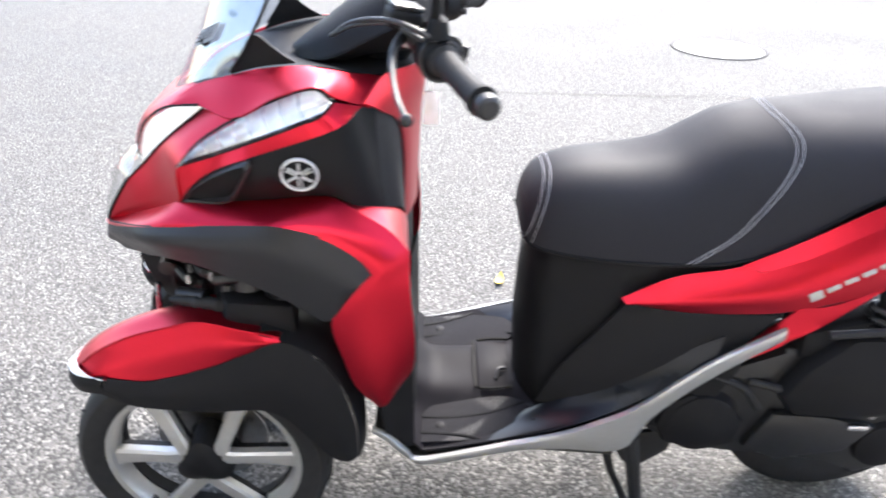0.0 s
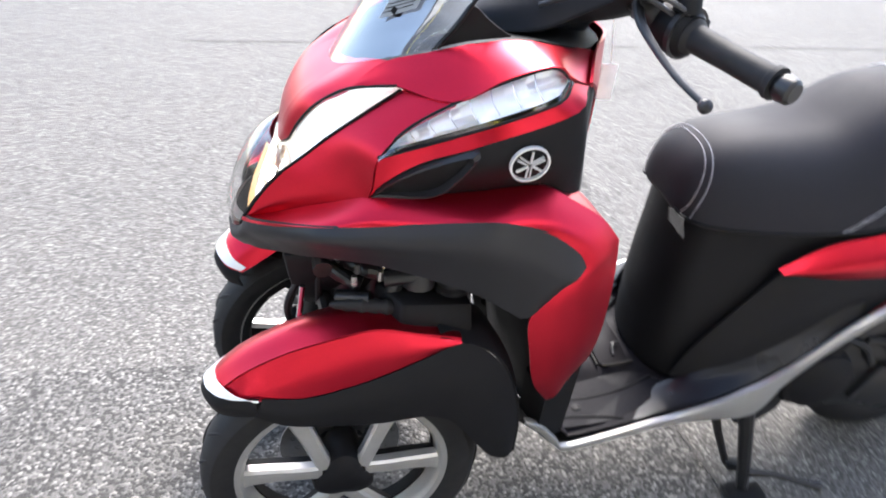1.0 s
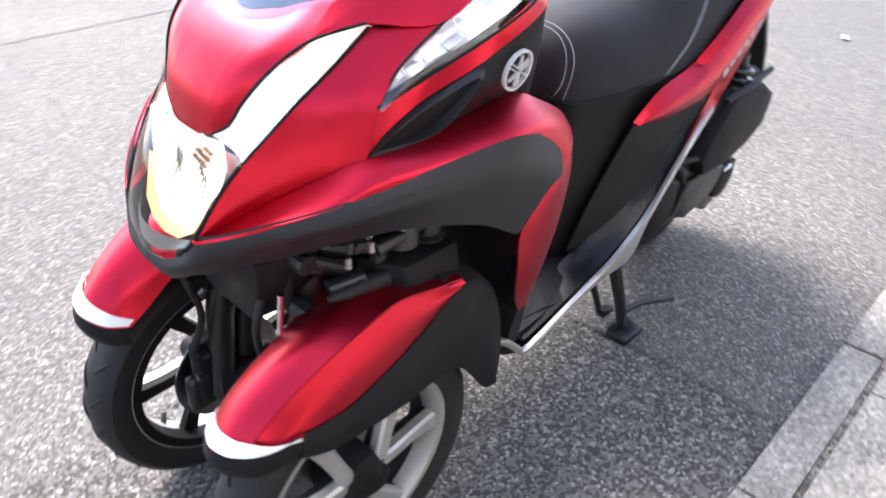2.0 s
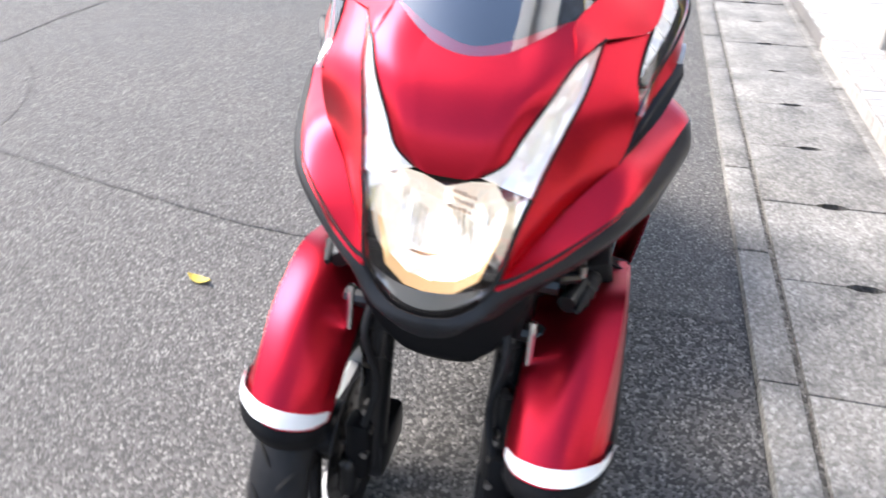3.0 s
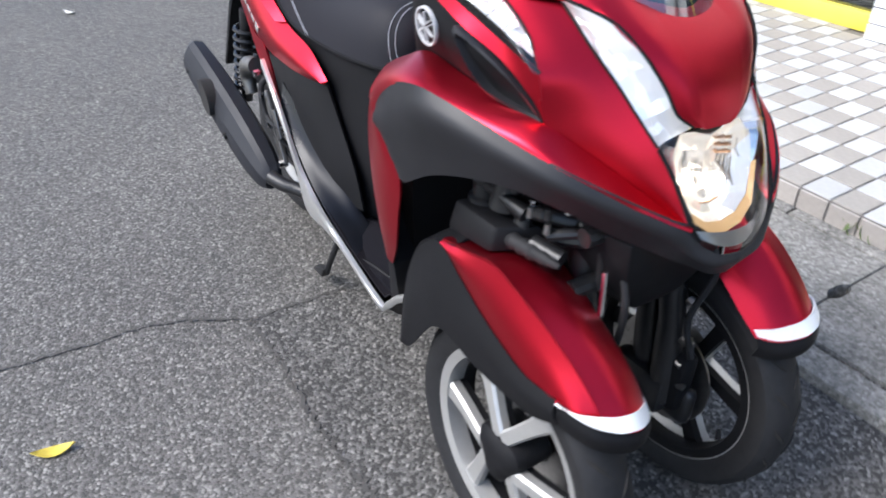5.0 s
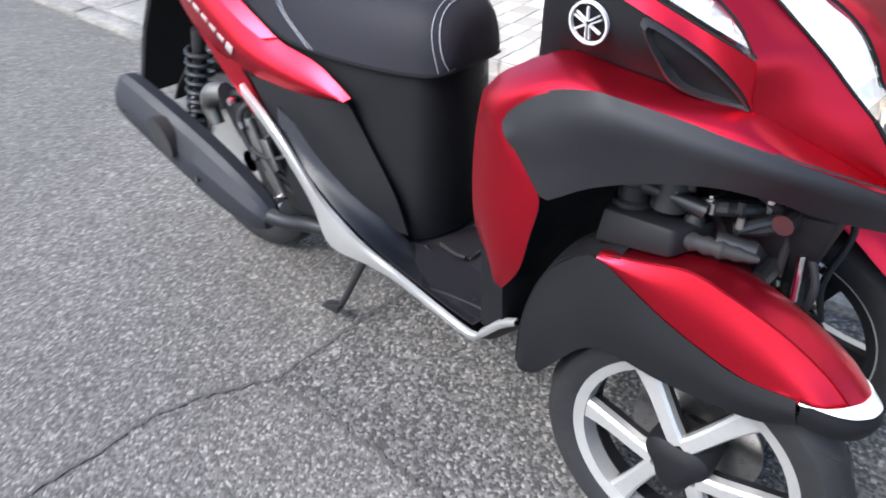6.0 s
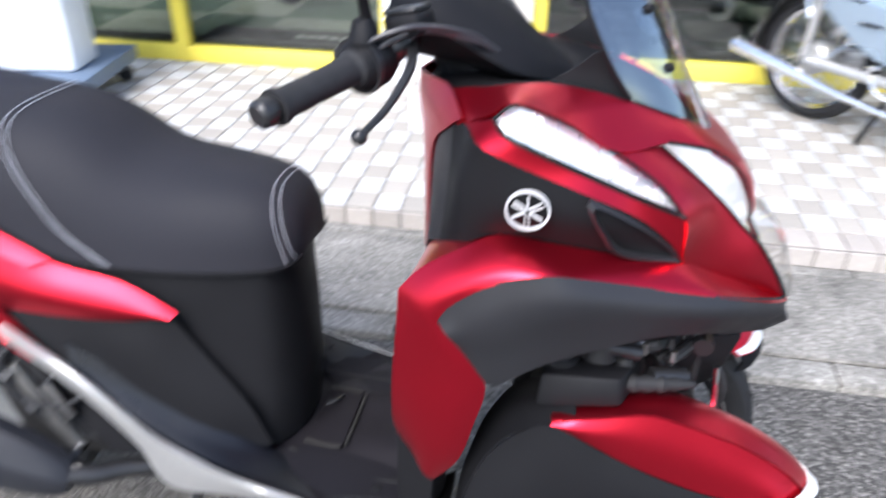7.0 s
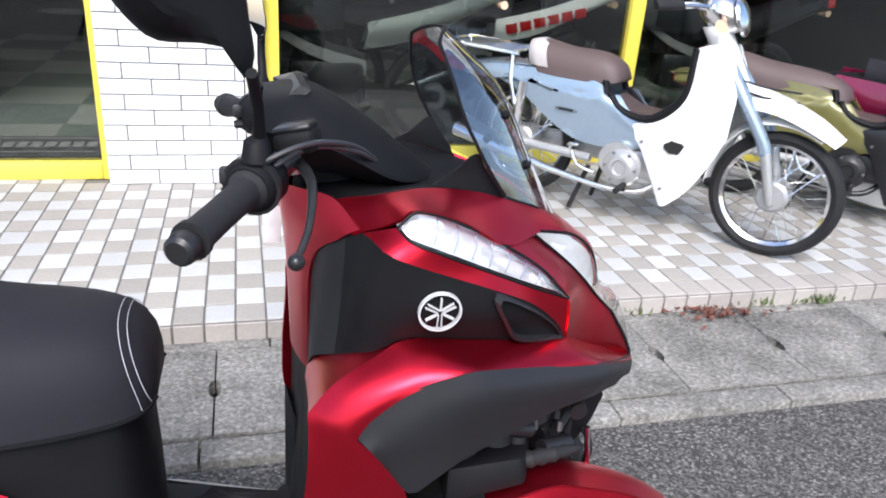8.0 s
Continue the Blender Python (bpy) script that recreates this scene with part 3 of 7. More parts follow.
panel("shoulder_top", [BN[:4], [(-0.388, 0.205, 0.748), (-0.368, 0.190, 0.782), (-0.335, 0.192, 0.810), (-0.264, 0.222, 0.842)], [(-0.384, 0.100, 0.728), (-0.378, 0.098, 0.750), (-0.356, 0.145, 0.786), (-0.266, 0.214, 0.838)]], RED, scooter, nu=14, nv=8)
GT = [(0.170, 0.0, 0.666), (0.165, 0.035, 0.670), (0.151, 0.066, 0.688), (0.145, 0.082, 0.708), (0.134, 0.107, 0.719), (0.106, 0.144, 0.736), (0.070, 0.179, 0.753), (0.029, 0.211, 0.769), (-0.036, 0.240, 0.786), (-0.154, 0.277, 0.810), (-0.199, 0.291, 0.816), (-0.266, 0.288, 0.797), (-0.318, 0.284, 0.758), (-0.334, 0.281, 0.733)]
GBOT = [(0.158, 0.0, 0.626), (0.154, 0.032, 0.631), (0.139, 0.058, 0.644), (0.126, 0.084, 0.655), (0.096, 0.105, 0.662), (0.060, 0.140, 0.676), (0.031, 0.177, 0.698), (-0.005, 0.208, 0.712), (-0.049, 0.232, 0.718), (-0.120, 0.258, 0.708), (-0.190, 0.266, 0.680), (-0.245, 0.270, 0.645), (-0.265, 0.272, 0.640), (-0.300, 0.276, 0.690)]
GT = GT[:3] + [(p[0] - 0.002, p[1] - 0.004, p[2] + 0.005) for p in GT[3:]]
g1 = [(a[0] * 0.72 + b[0] * 0.28 + 0.006, a[1] * 0.72 + b[1] * 0.28 + (0.014 if a[1] > 0.01 else 0), a[2] * 0.72 + b[2] * 0.28) for a, b in zip(GT, GBOT)]
g2 = [(a[0] * 0.3 + b[0] * 0.7 + 0.003, a[1] * 0.3 + b[1] * 0.7 + (0.006 if a[1] > 0.01 else 0), a[2] * 0.3 + b[2] * 0.7) for a, b in zip(GT, GBOT)]
panel("lower_cowl", [GT, g1, g2, GBOT], GREY, scooter, nu=44)

for s in (1, -1):
    part("panel_bolt", tube(bmesh.new(), [(-0.312, 0.196 * s, 0.938), (-0.314, 0.206 * s, 0.940)], [0.006, 0.005], 10), GREY, scooter)

STAR = mat("satin_silver", (0.60, 0.60, 0.60), 0.4, 0.2, 0.1, 60)
# air intake in the badge panel: raised rim round a pocket
RIM = [(-0.033, 0.193, 0.811), (-0.050, 0.204, 0.834), (-0.096, 0.225, 0.873), (-0.163, 0.252, 0.910), (-0.142, 0.241, 0.862), (-0.112, 0.222, 0.826)]
for s in (1, -1):
    ring = [p for p in spline(RIM + RIM[:1], 37)[:-1]]
    cen = sum(ring, Vector()) / len(ring)
    out = [[Vector((c.x + (p.x - c.x) * k, s * (p.y + dy), c.z + (p.z - c.z) * k)) for p in ring for c in (cen,)] for k, dy in ((1.0, -0.006), (1.0, 0.004), (0.86, 0.006), (0.80, -0.010), (0.74, -0.024))]
    part("intake_rim", loft(out[:4], caps=False), GREY, scooter)
    part("intake_pocket", loft([out[3], [p.lerp(Vector((cen.x, s * (cen.y - 0.022), cen.z)), 0.25) for p in out[4]]], caps=True), SLOT, scooter)
    # round badge: raised ring, a rod star and a plate
    bx, by, bz = -0.232, 0.2535, 0.890
    nrm = Matrix.Translation((bx, s * by, bz)) @ Matrix.Rotation(radians(2 * s), 4, "Z") @ Matrix.Rotation(radians(-8 * s), 4, "X")
    bm = bmesh.new()
    lathe(bm, [(0.0248, -0.004), (0.0248, 0.0015), (0.0275, 0.0015), (0.0275, -0.004)] if s > 0 else [(0.0248, 0.004), (0.0248, -0.0015), (0.0275, -0.0015), (0.0275, 0.004)], 32, nrm)
    badge = part("badge", bm, STAR, scooter, "round badge with a silver ring")
    bm = bmesh.new()
    for k in range(6):
        a = radians(90 + 60 * k)
        d = Vector((math.cos(a), 0, math.sin(a)))
        w = Vector((-d.z, 0, d.x))
        for off in (-0.0020, 0.0020) if k % 2 else (0.0,):
            o, t = w * off, w * (0.0006 if k % 2 else 0.0011)
            prism(bm, [(q.x, q.z) for q in (d * 0.003 + o - t, d * 0.0205 + o * 1.4 - t, d * 0.0205 + o * 1.4 + t, d * 0.003 + o + t)], 0.004 * s, nrm @ Matrix.Translation((0, -0.001 * s, 0)))
    part("badge_star", bm, STAR, badge)

# lamps
LENS = glass("lamp_lens", (0.97, 0.98, 0.99), 0.02, 0.10)
HLENS = glass("headlight_lens", (0.98, 0.98, 0.98), 0.02, 0.05)
BOWL = mat("lamp_reflector", (0.82, 0.82, 0.83), 0.18, 1.0, 0.05, 30)
WHITEBOWL = mat("lamp_white_bowl", (0.88, 0.88, 0.88), 0.32, 0.45, 0.06, 60)
DRLM = bpy.data.materials.new("lit_position_strip")
DRLM.use_nodes = True
db = DRLM.node_tree.nodes["Principled BSDF"]
db.inputs["Base Color"].default_value, db.inputs["Roughness"].default_value, db.inputs["Metallic"].default_value = (0.84, 0.84, 0.85, 1), 0.28, 0.65
db.inputs["Emission Color"].default_value, db.inputs["Emission Strength"].default_value = (1.0, 0.97, 0.92, 1), 0.09
GLOW = bpy.data.materials.new("lit_bulb")
GLOW.use_nodes = True
gb = GLOW.node_tree.nodes["Principled BSDF"]
gb.inputs["Base Color"].default_value, gb.inputs["Metallic"].default_value, gb.inputs["Roughness"].default_value = (0.66, 0.63, 0.58, 1), 0.92, 0.2
gb.inputs["Emission Color"].default_value, gb.inputs["Emission Strength"].default_value = (1.0, 0.90, 0.76, 1), 0.17
HOT = bpy.data.materials.new("hot_bulb")
HOT.use_nodes = True
hb_ = HOT.node_tree.nodes["Principled BSDF"]
hb_.inputs["Emission Color"].default_value, hb_.inputs["Emission Strength"].default_value = (1.0, 0.88, 0.70, 1), 6.0
WARM = bpy.data.materials.new("lit_warm_rim")
WARM.use_nodes = True
wb_ = WARM.node_tree.nodes["Principled BSDF"]
wb_.inputs["Base Color"].default_value, wb_.inputs["Roughness"].default_value = (0.35, 0.22, 0.10, 1), 0.3
wb_.inputs["Emission Color"].default_value, wb_.inputs["Emission Strength"].default_value = (1.0, 0.62, 0.28, 1), 0.13
FLUTE = mat("smoked_flute", (0.10, 0.085, 0.07), 0.3, 0.5, 0.1, 60)
SMOKEDCHROME = mat("smoked_chrome", (0.26, 0.25, 0.24), 0.28, 0.8, 0.1, 40)
RIBM = mat("shield_brown", (0.28, 0.15, 0.08), 0.35, 0.5, 0.2, 60)
AMBER = mat("amber_bulb", (0.70, 0.46, 0.30), 0.25, 0, 0.05)
hl_rows = [whole(r) for r in (
    [(0.149, 0.066, 0.692), (0.165, 0.033, 0.678), (0.171, 0, 0.674)],
    [(0.141, 0.081, 0.712), (0.164, 0.040, 0.710), (0.171, 0, 0.709)],
    [(0.106, 0.096, 0.775), (0.138, 0.046, 0.776), (0.147, 0, 0.777)],
    [(0.085, 0.105, 0.803), (0.114, 0.046, 0.808), (0.123, 0, 0.806)],
    [(0.078, 0.108, 0.810), (0.095, 0.036, 0.816), (0.101, 0, 0.815)])]
lens = part("headlight", skin(bmesh.new(), grid_of(hl_rows, 25, 18), 1, 0), HLENS, scooter, "clear headlight lens with a lit bulb")
back = [[(p[0] - 0.014 - 0.095 * (1 - min(1, abs(p[1]) / 0.095) ** 2), p[1] * 0.96, p[2] + 0.004) for p in r] for r in hl_rows]
bm = skin(bmesh.new(), grid_of(back, 11, 8), 1, 0)
part("reflector", bm, BOWL, lens, "faceted mirror reflector", 5)
# lit fluted reflector low in the lens, facing ahead
ring = [(0.0, 0.074), (0.030, 0.084), (0.058, 0.088), (0.077, 0.062), (0.073, 0.024), (0.056, -0.018), (0.030, -0.037), (0.0, -0.042), (-0.030, -0.037), (-0.056, -0.018), (-0.073, 0.024), (-0.077, 0.062), (-0.058, 0.088), (-0.030, 0.084)]
NR = len(ring)
hm = Matrix.Translation((0.112, 0, 0.732)) @ Matrix.Rotation(radians(-24), 4, "Y")
bm = bmesh.new()
rows = [[bm.verts.new(hm @ Vector((-d, y * k, z * k))) for y, z in ring] for d, k in ((0.0, 1.0), (0.014, 0.72), (0.020, 0.40))]
for va, vb in zip(rows, rows[1:]):
    for i in range(NR):
        bm.faces.new((va[i], va[(i + 1) % NR], vb[(i + 1) % NR], vb[i]))
bm.faces.new(rows[-1])
part("lit_reflector", bm, GLOW, lens, "lit warm headlight reflector", 5)
bm = bmesh.new()
bmesh.ops.create_uvsphere(bm, u_segments=16, v_segments=10, radius=0.013, matrix=hm @ Matrix.Translation((-0.004, 0, 0.012)))
part("bulb", bm, HOT, lens, "lit headlight bulb")
for y, z0, z1, r in ((-0.050, 0.066, 0.030, 0.0010), (-0.045, 0.070, 0.034, 0.0010), (-0.036, 0.052, 0.010, 0.0014), (-0.030, 0.050, -0.002, 0.0018), (-0.025, 0.048, -0.006, 0.0012), (-0.020, 0.044, -0.006, 0.0016), (0.014, 0.050, 0.030, 0.0012), (0.020, 0.046, 0.022, 0.0018), (0.027, 0.044, 0.008, 0.0020), (0.033, 0.042, 0.004, 0.0012), (0.038, 0.038, -0.002, 0.0016), (0.056, 0.060, 0.034, 0.0010)):
    part("reflector_flute", tube(bmesh.new(), [hm @ Vector((-0.004, y, z0)), hm @ Vector((-0.009, y, (z0 + z1) / 2)), hm @ Vector((-0.005, y, z1))], [r * 0.6, r, r * 0.6], 6), FLUTE, lens)
part("reflector_step", tube(bmesh.new(), [hm @ Vector((-0.004, -0.034, -0.010)), hm @ Vector((-0.006, -0.015, -0.013)), hm @ Vector((-0.004, 0.004, -0.010))], [0.0010, 0.0024, 0.0010], 6), RIBM, lens)
for i in range(3):
    for k in range(5):
        part("shield_rib", box(bmesh.new(), -0.006, 0.001, -0.0013, 0.0013, -0.0030, 0.0030 - 0.0008 * ((i + 2 * k) % 3), 0.0006), RIBM, lens, "", m=hm @ Matrix.Translation((0.0, 0.008 + 0.0062 * k + 0.002 * i, 0.052 + 0.0092 * i - 0.0012 * k)) @ Matrix.Rotation(radians(20), 4, "X"))
bm = bmesh.new()
va = [bm.verts.new(hm @ Vector((0.001, y, z))) for y, z in ring]
vo = [bm.verts.new(hm @ Vector((0.007, y * 1.04, z * 1.08 - (0.012 if z < 0 else 0)))) for y, z in ring]
for i in (4, 5, 6, 7, 8, 9):
    bm.faces.new((va[i], va[i + 1], vo[i + 1], vo[i]))
for v in [q for q in bm.verts if not q.link_faces]:
    bm.verts.remove(v)
part("bulb_rim", bm, WARM, lens, "warm lit rim round the bulb", 5)
low_bezel = grid_of([[(p[0] - 0.006, p[1] * 0.97, p[2] + 0.001) for p in hl_rows[0]], [(p[0] - 0.012, p[1] * 0.93, p[2] - 0.012) for p in hl_rows[1]]], 17, 5)
part("lower_bezel", skin(bmesh.new(), low_bezel, 1, 0), SMOKEDCHROME, lens, "smoked chrome bezel under the bulb", 12)
arm_o = [(0.084, 0.105, 0.804), (0.050, 0.116, 0.837), (0.020, 0.128, 0.869), (-0.020, 0.142, 0.906), (-0.074, 0.150, 0.949)]
arm_i = [(0.082, 0.041, 0.819), (0.073, 0.067, 0.837), (0.060, 0.083, 0.869), (0.036, 0.105, 0.907), (-0.006, 0.125, 0.939), (-0.068, 0.152, 0.955)]
am = mid(arm_o, arm_i, 0.5, 0.002)
arms = panel("position_lamp", [arm_o, [(p[0] + 0.004, p[1], p[2] + 0.003) for p in am], arm_i], LENS, scooter, "clear lamp strip rising beside the nose", nu=20, nv=7, thick=0)
for arm, s in zip(arms, (1, -1)):
    cols = grid_of([[(p[0] - d, p[1] - d * 0.3, p[2] - d * 0.7) for p in c] for c, d in ((arm_o, 0.004), (am, 0.014), (arm_i, 0.004))], 17, 6)
    fac = random.Random(5)
    cols = [[q + Vector((fac.uniform(-0.003, 0.003), fac.uniform(-0.002, 0.002), fac.uniform(-0.003, 0.003))) if 0 < i < len(cols) - 1 and 0 < k < len(c) - 1 else q for k, q in enumerate(c)] for i, c in enumerate(cols)]
    part("reflector", skin(bmesh.new(), cols, s, 0), DRLM, arm, "faceted bright reflector", 3)
tm = mid(TU, TL, 0.5, 0.010, 9)
turns = panel("turn_lamp", [TU, tm, TL], LENS, scooter, "clear front turn lamp", nu=24, nv=10, thick=0)
for tl, s in zip(turns, (1, -1)):
    cols = grid_of([[(p[0], p[1] - 0.016, p[2]) for p in c] for c in (TU, mid(TU, TL, 0.5, -0.004), TL)], 19, 7)
    fac = random.Random(11)
    cols = [[q + Vector((fac.uniform(-0.0015, 0.0015), fac.uniform(-0.0045, 0.0045), fac.uniform(-0.0015, 0.0015))) if 0 < i < len(cols) - 1 and 0 < k < len(c) - 1 else q for k, q in enumerate(c)] for i, c in enumerate(cols)]
    part("reflector", skin(bmesh.new(), cols, s, 0), WHITEBOWL, tl, "faceted bright reflector", 3)
    bm = bmesh.new()
    bmesh.ops.create_uvsphere(bm, u_segments=12, v_segments=8, radius=0.006, matrix=Matrix.Translation((-0.222, 0.210 * s, 0.975)))
    part("bulb", bm, AMBER, tl)
    up, lo = spline(TU, 21), spline(TL, 21)
    for k in (4, 6, 8, 10, 12, 14, 16):
        p, q = up[k], lo[k]
        pts = [Vector((r.x, (r.y - 0.009) * s, r.z)) for r in (p.lerp(q, 0.12), p.lerp(q, 0.5) + Vector((0.004, 0, 0)), p.lerp(q, 0.88))]
        part("reflector_rib", tube(bmesh.new(), pts, 0.0009, 5), BOWL, tl)

# dark seals round the lamps
for s in (1, -1):
    for nm, loop, ow in (("turn_lamp_seal", (TU, TL), turns), ("position_lamp_seal", (arm_o, arm_i), arms)):
        bm = bmesh.new()
        for run in loop:
            tube(bm, [(p[0], p[1] * s, p[2]) for p in run], 0.0021, 6, 50)
        part(nm, bm, BLACK, ow[0 if s > 0 else 1])
    part("headlight_seal", tube(bmesh.new(), [(p[0], p[1] * s, p[2]) for p in [(0.150, 0.066, 0.692)] + HL[:4]], 0.0032, 6, 30), BLACK, lens)

# screen
sc = [whole(r) for r in (
    [(-0.120, 0.141, 1.003), (-0.064, 0.117, 0.981), (-0.012, 0.064, 0.951), (0.014, 0, 0.931)],
    [(-0.150, 0.147, 1.046), (-0.098, 0.115, 1.039), (-0.052, 0.060, 1.026), (-0.036, 0, 1.018)],
    [(-0.182, 0.141, 1.105), (-0.138, 0.108, 1.114), (-0.100, 0.055, 1.119), (-0.086, 0, 1.120)],
    [(-0.198, 0.124, 1.155), (-0.168, 0.095, 1.166), (-0.146, 0.045, 1.172), (-0.136, 0, 1.174)],
    [(-0.207, 0.085, 1.194), (-0.198, 0.060, 1.203), (-0.186, 0.030, 1.209), (-0.180, 0, 1.210)])]
cols = grid_of(sc, 33, 20)
screen = part("windscreen", skin(bmesh.new(), cols, 1, 0), SMOKE, scooter, "small tinted clear windscreen")
edge = [cols[0][k] for k in range(20)] + [cols[i][19] for i in range(1, 33)] + [cols[32][k] for k in range(18, -1, -1)]
bm = bmesh.new()
tube(bm, edge, 0.0028, 6)
part("rim", bm, BLACK, screen)
for i, k in ((8, 5), (24, 5), (8, 10), (24, 10)):
    bm = bmesh.new()
    p, q = cols[i][k], (cols[i + 1][k] - cols[i - 1][k]).cross(cols[i][k + 1] - cols[i][k - 1]).normalized()
    if q.x < 0:
        q = -q
    tube(bm, [p - q * 0.006, p + q * 0.003, p + q * 0.006], [0.006, 0.0068, 0.004], 12)
    part("bolt", bm, BLACK, screen)
bm = bmesh.new()
i = 8
a, b = cols[i][4], cols[i + 1][4]
quad = [cols[5][5], cols[9][4], cols[9][6], cols[5][7]]
bm.faces.new([bm.verts.new((p.x + 0.006, p.y, p.z + 0.004)) for p in quad])
bmesh.ops.solidify(bm, geom=list(bm.faces), thickness=0.001)
sticker = part("sticker", bm, mat("notice_film", (0.45, 0.47, 0.48), 0.5), screen, "small printed notice on the screen")
bm = bmesh.new()
for k in range(4):
    for u in (0.12,):
        a = quad[0].lerp(quad[3], 0.2 + 0.2 * k)
        b = quad[1].lerp(quad[2], 0.2 + 0.2 * k)
        p, q = a.lerp(b, 0.1), a.lerp(b, 0.9 if k < 3 else 0.6)
        tube(bm, [p + Vector((0.008, 0, 0.005)), q + Vector((0.008, 0, 0.005))], 0.0007, 4)
part("print_bar", bm, BLACK, screen)

# dash behind the screen, core under the cowl
rows = [whole(r) for r in (
    [(-0.016, 0.066, 0.946), (-0.008, 0.034, 0.940), (-0.006, 0, 0.937)],
    [(-0.060, 0.114, 0.974), (-0.055, 0.055, 0.970), (-0.050, 0, 0.966)],
    [(-0.170, 0.144, 1.009), (-0.150, 0.075, 1.000), (-0.140, 0, 0.992)],
    [(-0.250, 0.149, 1.018), (-0.230, 0.080, 1.003), (-0.220, 0, 0.995)],
    [(-0.330, 0.126, 1.000), (-0.330, 0.080, 1.000), (-0.325, 0, 0.998)],
    [(-0.380, 0.060, 0.990), (-0.388, 0.030, 0.988), (-0.392, 0, 0.986)])]
part("dash_panel", skin(bmesh.new(), grid_of(rows, 21, 20)), BLACK, scooter)
fins = [[(-0.115, 0.128, 0.995), (-0.16, 0.135, 1.010), (-0.22, 0.142, 1.020)], [(-0.145, 0.134, 1.036), (-0.166, 0.135, 1.036), (-0.192, 0.138, 1.036)], [(-0.158, 0.138, 1.058), (-0.164, 0.138, 1.058), (-0.170, 0.138, 1.055)]]
panel("screen_bracket", fins, BLACK, scooter, nu=8, nv=8)
core = []
for z, x0, x1, y in ((0.30, -0.375, -0.33, 0.14), (0.42, -0.368, -0.31, 0.19), (0.56, -0.362, -0.27, 0.210), (0.66, -0.362, -0.24, 0.220), (0.72, -0.36, 0.02, 0.16), (0.80, -0.325, 0.06, 0.155), (0.88, -0.325, 0.02, 0.145), (0.945, -0.32, -0.08, 0.13), (0.985, -0.32, -0.16, 0.10)):
    core.append([(x0, -y, z), (x0 * 0.6 + x1 * 0.4, -y, z), (x1, -y * 0.35, z), (x1, y * 0.35, z), (x0 * 0.6 + x1 * 0.4, y, z), (x0, y, z)])
part("frame_core", loft([[Vector(p) for p in r] for r in core]), BLACK, scooter)
rows = [whole(r) for r in (
    [(-0.376, 0.228, 0.735), (-0.376, 0.13, 0.735), (-0.378, 0, 0.735)],
    [(-0.380, 0.232, 0.600), (-0.372, 0.12, 0.600), (-0.370, 0, 0.600)],
    [(-0.384, 0.214, 0.460), (-0.378, 0.11, 0.440), (-0.378, 0, 0.430)],
    [(-0.384, 0.196, 0.340), (-0.400, 0.10, 0.320), (-0.405, 0, 0.310)])]
part("leg_shield", skin(bmesh.new(), grid_of(rows, 17, 22)), BLACK, scooter)
for s in (1, -1):
    bm = loft([[Vector((x, y * s, z)) for x, y, z in r] for r in (
        [(-0.398, 0.228, 0.525), (-0.371, 0.229, 0.464), (-0.341, 0.238, 0.424), (-0.325, 0.17, 0.430), (-0.385, 0.15, 0.500)],
        [(-0.402, 0.208, 0.297), (-0.380, 0.214, 0.297), (-0.350, 0.217, 0.316), (-0.335, 0.15, 0.316), (-0.385, 0.14, 0.297)])])
    part("leg_shield_foot", bm, BLACK, scooter)

# front wheels
WHEEL_R = 0.243


def spoke_arm(s, a0, a1):
    """One flat-faced arm from the hub at angle a0 to the rim at a1, chamfered on its outer side."""
    p0 = Vector((0.040 * math.cos(a0), 0, 0.040 * math.sin(a0)))
    p1 = Vector((0.183 * math.cos(a1), 0, 0.183 * math.sin(a1)))
    d = (p1 - p0).normalized()
    w = Vector((-d.z, 0, d.x))
    rings, backs = [], []
    for u, half, y in ((0.0, 0.0150, 0.040), (0.22, 0.0140, 0.037), (0.55, 0.0150, 0.030), (0.82, 0.0185, 0.027), (1.0, 0.0240, 0.027)):
        c = p0.lerp(p1, u)
        rings.append([c + w * (half * k) + Vector((0, s * (y - dy), 0)) for k, dy in ((-0.72, 0.0), (0.72, 0.0), (1.0, 0.005), (0.92, 0.020), (-0.92, 0.020), (-1.0, 0.005))])
        backs.append([c + w * (half * k) + Vector((0, s * (y - dy), 0)) for k, dy in ((-0.93, 0.0205), (0.93, 0.0205), (0.80, 0.034), (-0.80, 0.034))])
    return loft(rings), loft(backs)


